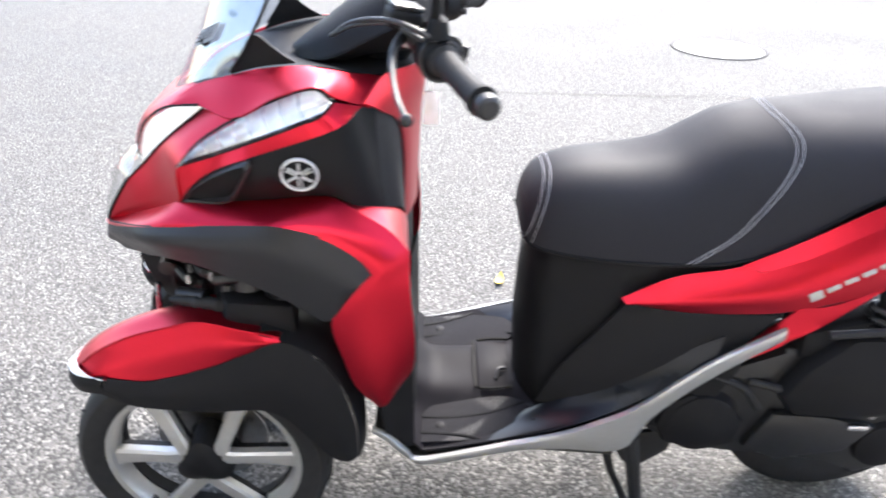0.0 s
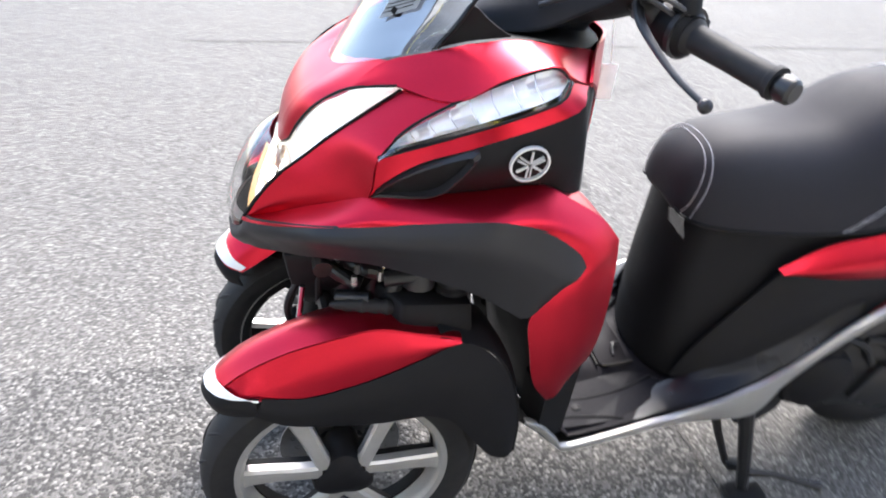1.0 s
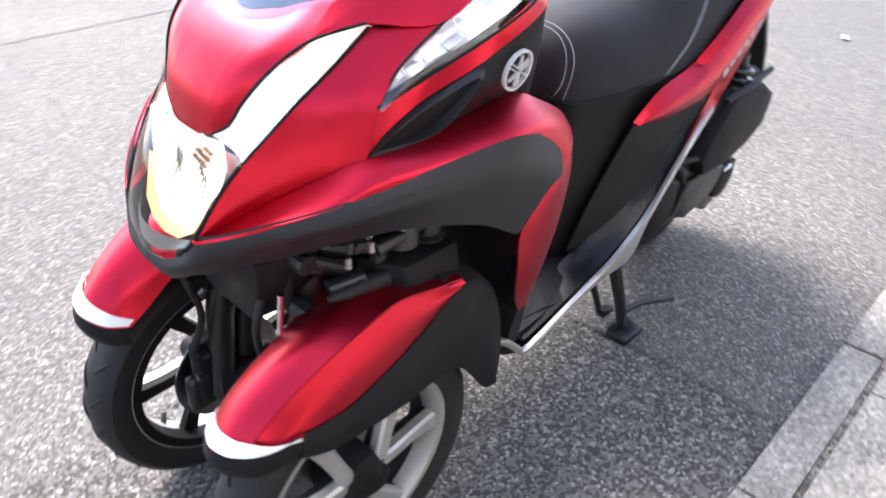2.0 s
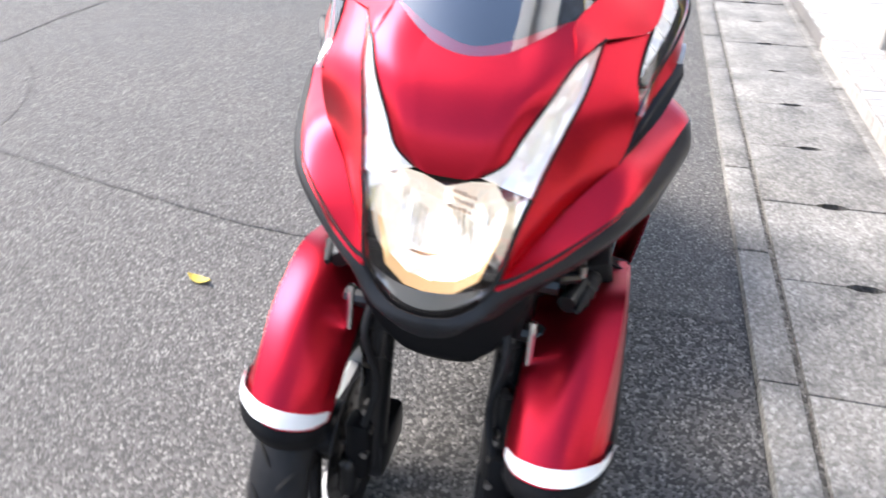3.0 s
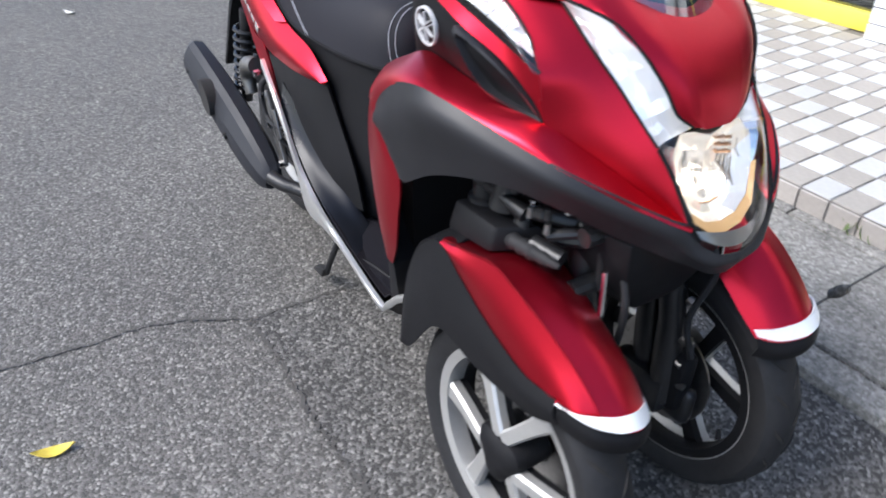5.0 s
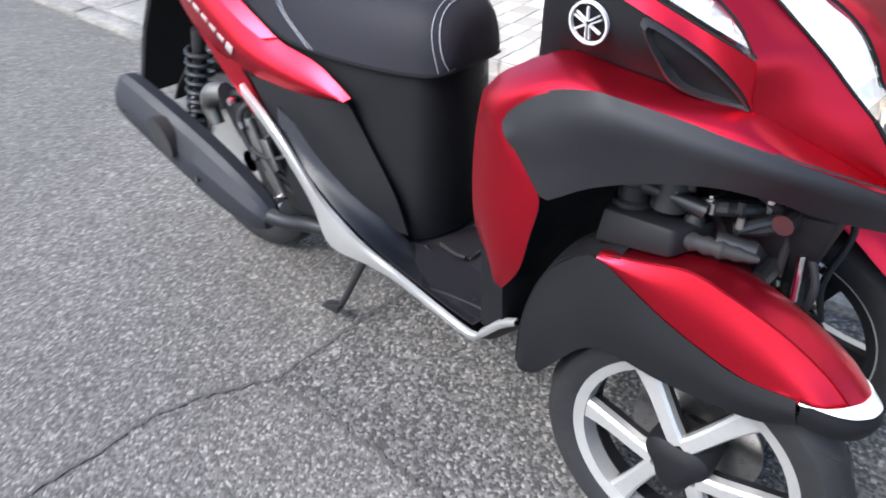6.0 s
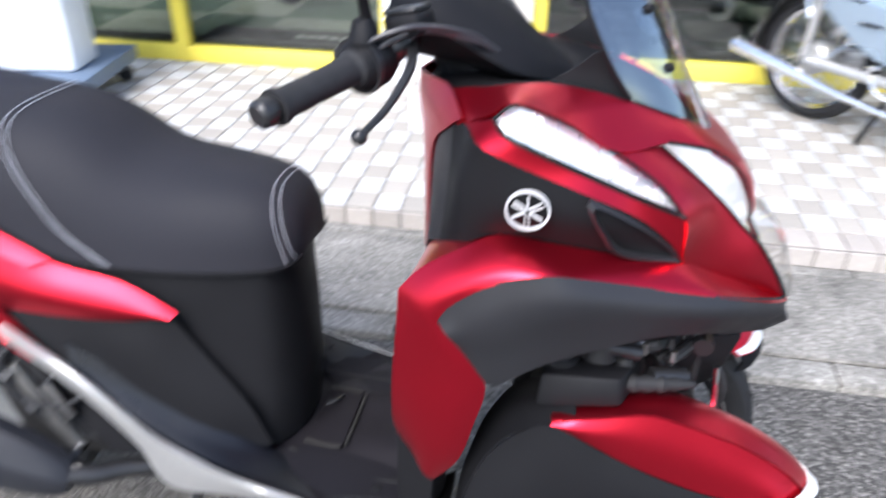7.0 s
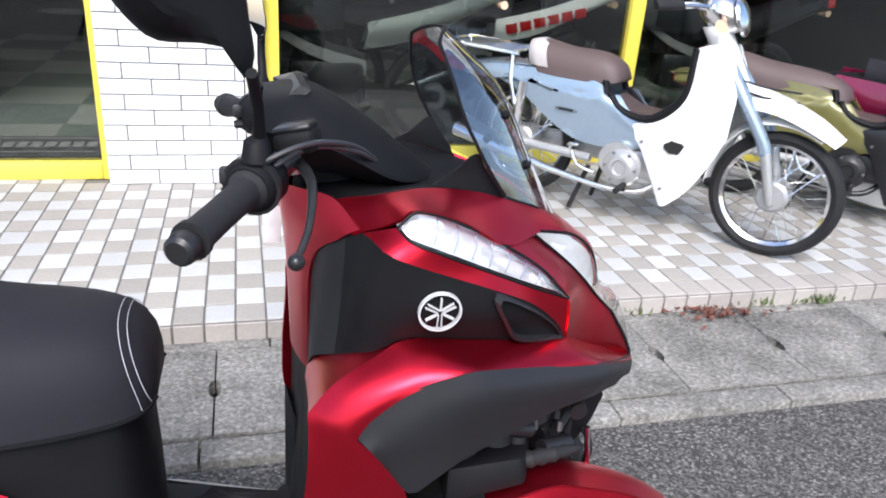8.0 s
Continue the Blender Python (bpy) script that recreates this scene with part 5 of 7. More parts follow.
stations = [(-0.588, 0.700, 0.725, 0.030), (-0.590, 0.690, 0.752, 0.062), (-0.600, 0.684, 0.776, 0.085), (-0.622, 0.681, 0.800, 0.105), (-0.665, 0.680, 0.816, 0.122), (-0.720, 0.680, 0.824, 0.136), (-0.790, 0.681, 0.832, 0.147), (-0.850, 0.684, 0.846, 0.154), (-0.900, 0.688, 0.878, 0.158), (-0.945, 0.695, 0.903, 0.160), (-1.000, 0.715, 0.916, 0.161), (-1.060, 0.752, 0.922, 0.160), (-1.150, 0.815, 0.930, 0.157), (-1.250, 0.862, 0.938, 0.150), (-1.350, 0.885, 0.942, 0.135), (-1.430, 0.900, 0.935, 0.10), (-1.455, 0.908, 0.920, 0.06)]
cols = list(zip(*[seat_ring(*q) for q in stations]))
rings = list(zip(*[spline(c, 40) for c in cols]))
seat = part("seat", loft(rings), LEATHER, scooter, "black stepped vinyl seat with grey double stitching", 60)

for sgn in (1, -1):
    edge = [(q[0], sgn * q[3] * 1.004, q[1] + 0.002) for q in stations[1:15]]
    part("seat_piping", tube(bmesh.new(), edge, 0.0035, 6, 60), BLACK, seat)


def seat_point(x, a, out=0.002):
    xs = [q[0] for q in stations][::-1]
    zb, zt, w = (np.interp(x, xs, [q[i] for q in stations][::-1]) for i in (1, 2, 3))
    c, d = math.cos(a), math.sin(a)
    y = w * math.copysign(abs(c) ** (2 / 2.6), c)
    z = zb + (zt - zb) * max(d, 0) ** (2 / 2.6)
    nrm = Vector((0, c * 0.8, max(d, 0.15))).normalized()
    return Vector((x, y, z)) + nrm * out


def stitch(path):
    for off in (0.0, 0.011):
        pts = [seat_point(x - off, a) for x, a in path]
        part("stitching", tube(bmesh.new(), pts, 0.0007, 5, 60), STITCH, seat)


n = 21
stitch([(-0.594 - 0.030 * math.sin(math.pi * i / (n - 1)), math.pi * i / (n - 1)) for i in range(n)])
stitch([(-0.862 - 0.20 * math.sin(math.pi * i / (n - 1)) ** 0.6 + 0.06 * math.sin(math.pi * i / (n - 1)) ** 6, math.pi * i / (n - 1)) for i in range(n)])
# clear plastic film left hanging at the seat nose
bm = bmesh.new()
g = [[(-0.592 - 0.004 * k, 0.036 + 0.02 * j, 0.695 - 0.016 * k + 0.003 * math.sin(3 * j + 2 * k)) for j in range(4)] for k in range(4)]
part("packing_film", skin(bm, [[Vector(p) for p in r] for r in g], 1, 0), glass("plastic_film", (0.9, 0.9, 0.92), 0.15, 0.03), seat, "scrap of clear packing film")

# black body under the seat
def body_ring(z, x0, x1, w0, w1):
    """Plan outline at height z: rounded nose at x0, to x1."""
    pts = []
    for i in range(13):
        a = math.pi * i / 12 - math.pi / 2
        pts.append((x0 - (1 - math.cos(a)) * w0 * 0.55, w0 * math.sin(a)))
    side = [(x0 + (x1 - x0) * 0.35, 0.45), (x0 + (x1 - x0) * 0.7, 0.8), (x1, 1.0)]
    right = [(x, w0 + (w1 - w0) * k) for x, k in side]
    return [Vector((x, y, z)) for x, y in pts] + [Vector((x, y, z)) for x, y in right] + [Vector((x, -y, z)) for x, y in right[::-1]]


part("seat_base", loft([body_ring(*r) for r in ((0.690, -0.602, -1.00, 0.110, 0.152), (0.640, -0.602, -1.02, 0.112, 0.160), (0.560, -0.598, -1.02, 0.114, 0.168), (0.470, -0.596, -1.00, 0.118, 0.178), (0.400, -0.600, -0.96, 0.124, 0.186), (0.330, -0.606, -0.92, 0.130, 0.185))]), BLACK, scooter)
# swept lower flank with a raised edge
fa = [(-0.777, 0.160, 0.612), (-0.727, 0.153, 0.532), (-0.669, 0.149, 0.442), (-0.636, 0.147, 0.360)]
fb = [(-0.880, 0.178, 0.604), (-0.830, 0.184, 0.545), (-0.770, 0.184, 0.460), (-0.740, 0.180, 0.380)]
fc = [(-1.040, 0.186, 0.606), (-1.000, 0.190, 0.560), (-0.970, 0.196, 0.530), (-0.940, 0.203, 0.500)]
panel("flank_panel", [fa, fb, fc], BLACK, scooter, nu=16, nv=10, thick=0.007)
wa = [(-0.540, 0.214, 0.318), (-0.640, 0.217, 0.345), (-0.746, 0.217, 0.388), (-0.840, 0.213, 0.445), (-0.940, 0.204, 0.518)]
wb = [(-0.580, 0.170, 0.318), (-0.660, 0.180, 0.356), (-0.760, 0.194, 0.412), (-0.850, 0.198, 0.472), (-0.945, 0.198, 0.540)]
wc = [(-0.620, 0.140, 0.330), (-0.685, 0.158, 0.385), (-0.775, 0.178, 0.450), (-0.860, 0.186, 0.510), (-0.950, 0.192, 0.562)]
panel("floor_wing", [wa, wb, wc], WING, scooter, nu=20, nv=10)

# red tail panels
ta = [(-0.762, 0.164, 0.622), (-0.850, 0.163, 0.668), (-0.955, 0.166, 0.692), (-1.050, 0.168, 0.745), (-1.170, 0.166, 0.815), (-1.300, 0.158, 0.868), (-1.440, 0.120, 0.900), (-1.500, 0.06, 0.905)]
tb = [(-0.770, 0.176, 0.616), (-0.860, 0.186, 0.632), (-0.960, 0.192, 0.648), (-1.060, 0.194, 0.672), (-1.180, 0.190, 0.740), (-1.310, 0.176, 0.812), (-1.450, 0.135, 0.862), (-1.515, 0.07, 0.880)]
tc = [(-0.768, 0.166, 0.612), (-0.866, 0.178, 0.604), (-0.970, 0.184, 0.606), (-1.070, 0.186, 0.618), (-1.217, 0.178, 0.664), (-1.320, 0.164, 0.750), (-1.455, 0.125, 0.815), (-1.520, 0.06, 0.850)]
panel("tail_panel", [ta, tb, tc], RED, scooter, "red tail panel", nu=36, nv=10)
ga = [(-0.958, 0.170, 0.698), (-1.050, 0.174, 0.752), (-1.170, 0.172, 0.824), (-1.300, 0.164, 0.876)]
gb = [(-0.985, 0.186, 0.694), (-1.060, 0.190, 0.728), (-1.180, 0.186, 0.796), (-1.310, 0.174, 0.850)]
panel("grab_panel", [ga, gb], RED, scooter, nu=16, nv=4)
sa = [(-1.070, 0.187, 0.622), (-1.010, 0.190, 0.560), (-0.962, 0.196, 0.512)]
sb2 = [(-1.130, 0.184, 0.628), (-1.070, 0.190, 0.565), (-0.990, 0.200, 0.520)]
sc2 = [(-1.217, 0.178, 0.664), (-1.110, 0.188, 0.578), (-1.010, 0.200, 0.530)]
panel("tail_spear", [sa, sb2, sc2], RED, scooter, nu=12, nv=8)
rearbody = [[Vector((x, w * math.sin(a), z0 + (z1 - z0) * (0.5 + 0.5 * math.cos(a)))) for a in (2 * math.pi * i / 16 for i in range(16))] for x, z0, z1, w in ((-0.95, 0.52, 0.69, 0.15), (-1.1, 0.60, 0.77, 0.16), (-1.3, 0.72, 0.86, 0.15), (-1.48, 0.80, 0.90, 0.10))]
part("tail_core", loft(rearbody), BLACK, scooter)
# name strip as plain bars
for s in (1, -1):
    for k in range(6):
        x0 = -1.085 - 0.026 * k
        zz = 0.655 + 0.0155 * k
        ob = part("name_bar", box(bmesh.new(), -0.0115, 0.0115, -0.001, 0.001, -0.005 - 0.004 * (k == 0), 0.005 + 0.004 * (k == 0), 0.0005), SILVER, scooter, m=Matrix.Translation((x0, s * (0.1945 - 0.0012 * k), zz)) @ Matrix.Rotation(radians(28), 4, "Y") @ Matrix.Rotation(radians(4 * s), 4, "Z"))

# engine, belt case, rear wheel
bm = bmesh.new()
case = [(-0.900, 0.415), (-0.850, 0.360), (-0.855, 0.310), (-0.935, 0.262), (-1.045, 0.268), (-1.110, 0.240), (-1.235, 0.245), (-1.300, 0.190), (-1.380, 0.220), (-1.410, 0.300), (-1.360, 0.380), (-1.260, 0.450), (-1.180, 0.520), (-1.080, 0.520), (-0.980, 0.450)]
prism(bm, case, 0.10, Matrix.Translation((0, 0.07, 0)), 0.012)
engine = part("engine", bm, DARKMETAL, scooter, "black engine and belt case")
for x, z, r, d in ((-0.955, 0.345, 0.075, 0.030), (-1.335, 0.285, 0.060, 0.020)):
    bm = bmesh.new()
    lathe(bm, [(0.001, d), (r * 0.55, d), (r * 0.9, d * 0.7), (r, 0)], 24, Matrix.Translation((x, 0.168, z)))
    part("case_cover", bm, BLACK, engine)
cov = [(-0.925, 0.418), (-0.880, 0.395), (-0.866, 0.340), (-0.890, 0.292), (-0.960, 0.268), (-1.030, 0.290), (-1.040, 0.345), (-1.000, 0.395)]
part("case_cover", prism(bmesh.new(), cov, 0.030, Matrix.Translation((0, 0.158, 0)), 0.012), BLACK, engine)
box_a = [(-1.115, 0.500), (-1.080, 0.430), (-1.110, 0.385), (-1.230, 0.375), (-1.330, 0.390), (-1.420, 0.430), (-1.430, 0.520), (-1.330, 0.575), (-1.180, 0.570)]
part("air_box", prism(bmesh.new(), box_a, 0.085, Matrix.Translation((0, 0.125, 0)), 0.020), BLACK, engine, "black air cleaner box")
part("case_step", prism(bmesh.new(), [(-1.090, 0.372), (-1.200, 0.366), (-1.300, 0.340), (-1.255, 0.275), (-1.120, 0.250), (-1.050, 0.285)], 0.022, Matrix.Translation((0, 0.166, 0)), 0.008), DARKMETAL, engine)
for pts in ([(-1.03, 0.17, 0.44), (-1.10, 0.19, 0.432), (-1.14, 0.20, 0.40)], [(-0.96, 0.17, 0.452), (-1.02, 0.18, 0.43), (-1.06, 0.18, 0.38)], [(-1.13, 0.20, 0.575), (-1.22, 0.21, 0.592), (-1.36, 0.20, 0.598)]):
    part("hose", tube(bmesh.new(), pts, 0.008, 8, 14), RUBBER, engine)
part("clip", box(bmesh.new(), -1.262, -1.222, 0.205, 0.216, 0.360, 0.372, 0.003), CHROME, engine)
for x, z in ((-0.90, 0.39), (-0.885, 0.325), (-0.955, 0.28), (-1.06, 0.285), (-1.14, 0.26), (-1.25, 0.265), (-1.36, 0.25), (-1.385, 0.32), (-1.22, 0.47), (-1.14, 0.50)):
    part("case_bolt", tube(bmesh.new(), [(x, 0.166, z), (x, 0.180, z)], 0.0075, 8), DARKMETAL, engine)
bm = prism(bmesh.new(), [(-0.90, 0.42), (-0.86, 0.33), (-0.94, 0.27), (-1.12, 0.27), (-1.16, 0.40), (-1.05, 0.48)], 0.16, Matrix.Translation((0, -0.14, 0)), 0.02)
part("crankcase", bm, DARKMETAL, engine)
bm = prism(bmesh.new(), [(-1.10, 0.56), (-1.10, 0.50), (-1.24, 0.47), (-1.36, 0.52), (-1.38, 0.585), (-1.24, 0.60)], 0.10, Matrix.Translation((0, 0.08, 0)), 0.02)
part("air_cleaner", bm, BLACK, engine)
for x, z in ((-1.02, 0.30), (-1.10, 0.45), (-1.29, 0.36)):
    part("bolt", tube(bmesh.new(), [(x, 0.168, z), (x, 0.178, z)], 0.007, 8), STEEL, engine)
bm = prism(bmesh.new(), [(-1.075, 0.500), (-1.045, 0.510), (-1.000, 0.420), (-0.955, 0.350), (-0.975, 0.335), (-1.030, 0.410)], 0.012, Matrix.Translation((0, -0.200, 0)), 0.003)
part("engine_bracket", bm, ALLOYB, engine, "bare alloy bracket")
bm = prism(bmesh.new(), [(-1.18, 0.530), (-1.10, 0.560), (-1.02, 0.500), (-0.985, 0.430), (-1.03, 0.400), (-1.12, 0.440)], 0.06, Matrix.Translation((0, -0.185, 0)), 0.012)
part("cylinder_side", bm, DARKMETAL, engine)
for x, z in ((-1.06, 0.495), (-0.965, 0.345), (-1.09, 0.54), (-1.03, 0.43)):
    part("bolt", tube(bmesh.new(), [(x, -0.190, z), (x, -0.212, z)], [0.010, 0.009], 6), CHROME, engine)
for pts, r in (([(-0.93, -0.15, 0.53), (-1.00, -0.195, 0.475), (-0.985, -0.20, 0.42), (-0.95, -0.17, 0.37)], 0.006), ([(-1.02, -0.17, 0.56), (-1.07, -0.20, 0.52), (-1.055, -0.205, 0.455), (-1.00, -0.19, 0.39), (-0.93, -0.16, 0.33)], 0.0075), ([(-1.10, -0.19, 0.47), (-1.03, -0.205, 0.44), (-0.97, -0.20, 0.44), (-0.93, -0.17, 0.46)], 0.005)):
    part("hose", tube(bmesh.new(), pts, r, 8, 22), RUBBER, engine)
part("heat_shield", prism(bmesh.new(), [(-1.01, 0.475), (-0.985, 0.480), (-0.955, 0.420), (-0.975, 0.405)], 0.006, Matrix.Translation((0, -0.206, 0)), 0.002), STEEL, engine)
part("swing_bracket", tube(bmesh.new(), [(-1.13, -0.19, 0.545), (-1.17, -0.195, 0.535), (-1.20, -0.19, 0.50), (-1.18, -0.19, 0.455)], [0.022, 0.024, 0.020, 0.016], 12, 14), ALLOYB, engine)
bm = bmesh.new()
lathe(bm, [(0.150, -0.045), (0.175, -0.056), (0.215, -0.056), (0.238, -0.04), (0.247, 0), (0.238, 0.04), (0.215, 0.056), (0.175, 0.056), (0.150, 0.045)], 56)
rear_wheel = part("rear_wheel", bm, RUBBER, scooter, m=Matrix.Translation((-1.31, 0, 0.256)))
bm = bmesh.new()
lathe(bm, [(0.03, -0.03), (0.14, -0.035), (0.155, -0.045), (0.155, 0.045), (0.14, 0.035), (0.03, 0.03)], 40)
part("rim", bm, SILVER, rear_wheel)
fr = [[Vector((-1.31 + 0.275 * math.cos(a), y, 0.256 + 0.275 * math.sin(a))) for a in (radians(10 + 12 * i) for i in range(13))] for y in (-0.07, 0.0, 0.07)]
part("rear_mudguard", skin(bmesh.new(), list(zip(*fr)), 1, 0.005), BLACK, scooter)
bm = loft([[Vector(p) for p in r] for r in ([(-1.45, -0.07, 0.84), (-1.45, 0.07, 0.84), (-1.47, 0.07, 0.84), (-1.47, -0.07, 0.84)], [(-1.60, -0.09, 0.56), (-1.60, 0.09, 0.56), (-1.615, 0.09, 0.565), (-1.615, -0.09, 0.565)], [(-1.67, -0.10, 0.37), (-1.67, 0.10, 0.37), (-1.683, 0.10, 0.375), (-1.683, -0.10, 0.375)])])
part("plate_holder", bm, BLACK, scooter)
for s in (1, -1):
    shock = part("rear_shock", tube(bmesh.new(), [(-1.225, 0.17 * s, 0.66), (-1.285, 0.17 * s, 0.40)], 0.016, 12), DARKMETAL, scooter, "rear shock absorber with a coil spring")
    pts = []
    for i in range(91):
        u = i / 90
        p = Vector((-1.232, 0.17 * s, 0.625)).lerp(Vector((-1.276, 0.17 * s, 0.44)), u)
        a = 2 * math.pi * 8 * u
        pts.append(p + Vector((math.cos(a) * 0.030, math.sin(a) * 0.030, 0)))
    part("spring", tube(bmesh.new(), pts, 0.0055, 6), DARKMETAL, shock)

# silencer: flat-sided plastic shell over the can
axis_d = Vector((0.47, 0.030, -0.175)).normalized()
axis_u = Vector((0.349, 0, 0.937))
rings = []
for u, top, low, w in ((0.0, 0.052, 0.034, 0.026), (0.012, 0.060, 0.042, 0.032), (0.06, 0.066, 0.048, 0.037), (0.25, 0.070, 0.056, 0.041), (0.5, 0.068, 0.064, 0.043), (0.70, 0.060, 0.068, 0.042), (0.84, 0.048, 0.064, 0.039), (0.95, 0.032, 0.050, 0.032), (1.0, 0.014, 0.032, 0.022)):
    c = Vector((-1.450, -0.258, 0.484)) + axis_d * (0.515 * u)
    ring = []
    for y, k in ((0.9, -0.55), (1.0, 0.0), (0.9, 0.6), (0.55, 0.93), (-0.20, 1.0), (-0.55, 0.80), (-0.95, 0.30), (-1.0, 0.05), (-0.95, -0.40), (-0.70, -0.85), (-0.2, -1.0), (0.5, -0.92)):
        ring.append(c + Vector((0, w * y, 0)) + axis_u * (k * (top if k > 0 else low)))
    rings.append(ring)
cols = list(zip(*rings))
rings = list(zip(*[spline(c, 26) for c in cols]))
silencer = part("silencer", loft(rings), SHELL, scooter, "black plastic-covered silencer", 20)
for x, y, z in ((-1.405, -0.293, 0.462), (-1.155, -0.286, 0.362)):
    part("bolt", tube(bmesh.new(), [(x, y + 0.02, z), (x, y - 0.001, z)], [0.0095, 0.0085], 12), SLOT, silencer)
    part("bolt_head", tube(bmesh.new(), [(x + 0.002, y + 0.01, z - 0.003), (x + 0.002, y - 0.0022, z - 0.003)], 0.0045, 6), STEEL, silencer)
slot = spline([(-1.292, 0, 0.474), (-1.262, 0, 0.476), (-1.228, 0, 0.452), (-1.212, 0, 0.412), (-1.222, 0, 0.396), (-1.258, 0, 0.404), (-1.282, 0, 0.430), (-1.292, 0, 0.474)], 25)[:-1]
part("cover_slot", loft([[Vector((p.x, y, p.z)) for p in slot] for y in (-0.26, -0.2985)]), SLOT, silencer)
part("exhaust_pipe", tube(bmesh.new(), [(-0.97, -0.235, 0.315), (-0.93, -0.215, 0.305), (-0.90, -0.19, 0.30), (-0.80, -0.12, 0.28), (-0.82, 0.0, 0.27)], 0.018, 12, 20), DARKMETAL, silencer)

# stands
bm = tube(bmesh.new(), [(-0.835, 0.150, 0.270), (-0.850, 0.165, 0.205), (-0.862, 0.190, 0.120), (-0.872, 0.204, 0.050)], [0.020, 0.016, 0.014, 0.013], 10)
ss = part("side_stand", bm, DARKMETAL, scooter, "black side stand, folded down")
part("stand_foot", box(bmesh.new(), -0.925, -0.835, 0.180, 0.245, 0.020, 0.044, 0.010), DARKMETAL, ss)
part("stand_peg", tube(bmesh.new(), [(-0.872, 0.200, 0.095), (-0.93, 0.215, 0.096), (-1.00, 0.240, 0.084), (-1.025, 0.248, 0.080)], [0.010, 0.008, 0.008, 0.012], 10), DARKMETAL, ss)
part("stand_plate", prism(bmesh.new(), [(-0.79, 0.275), (-0.93, 0.290), (-0.92, 0.235), (-0.87, 0.190), (-0.83, 0.200)], 0.014, Matrix.Translation((0, 0.138, 0)), 0.004), DARKMETAL, ss)
for s in (1, -1):
    bm = tube(bmesh.new(), [(-0.79, 0.10 * s, 0.25), (-0.815, 0.135 * s, 0.16), (-0.862, 0.143 * s, 0.062)], [0.012, 0.009, 0.008], 10)
    cs = part("centre_stand_leg", bm, DARKMETAL, scooter, "thin black centre stand leg")
    part("stand_shoe", prism(bmesh.new(), [(-0.852, 0.076), (-0.915, 0.050), (-0.925, 0.036), (-0.870, 0.040)], 0.026, Matrix.Translation((0, 0.143 * s - 0.013, 0)), 0.004), DARKMETAL, cs)
part("frame_tube", tube(bmesh.new(), [(-0.45, 0.0, 0.25), (-0.70, 0.0, 0.25), (-0.90, 0.0, 0.30)], 0.03, 10), DARKMETAL, scooter)
part("stand_spring", tube(bmesh.new(), [(-0.62, 0.17, 0.268), (-0.80, 0.165, 0.25)], 0.011, 8), DARKMETAL, scooter)

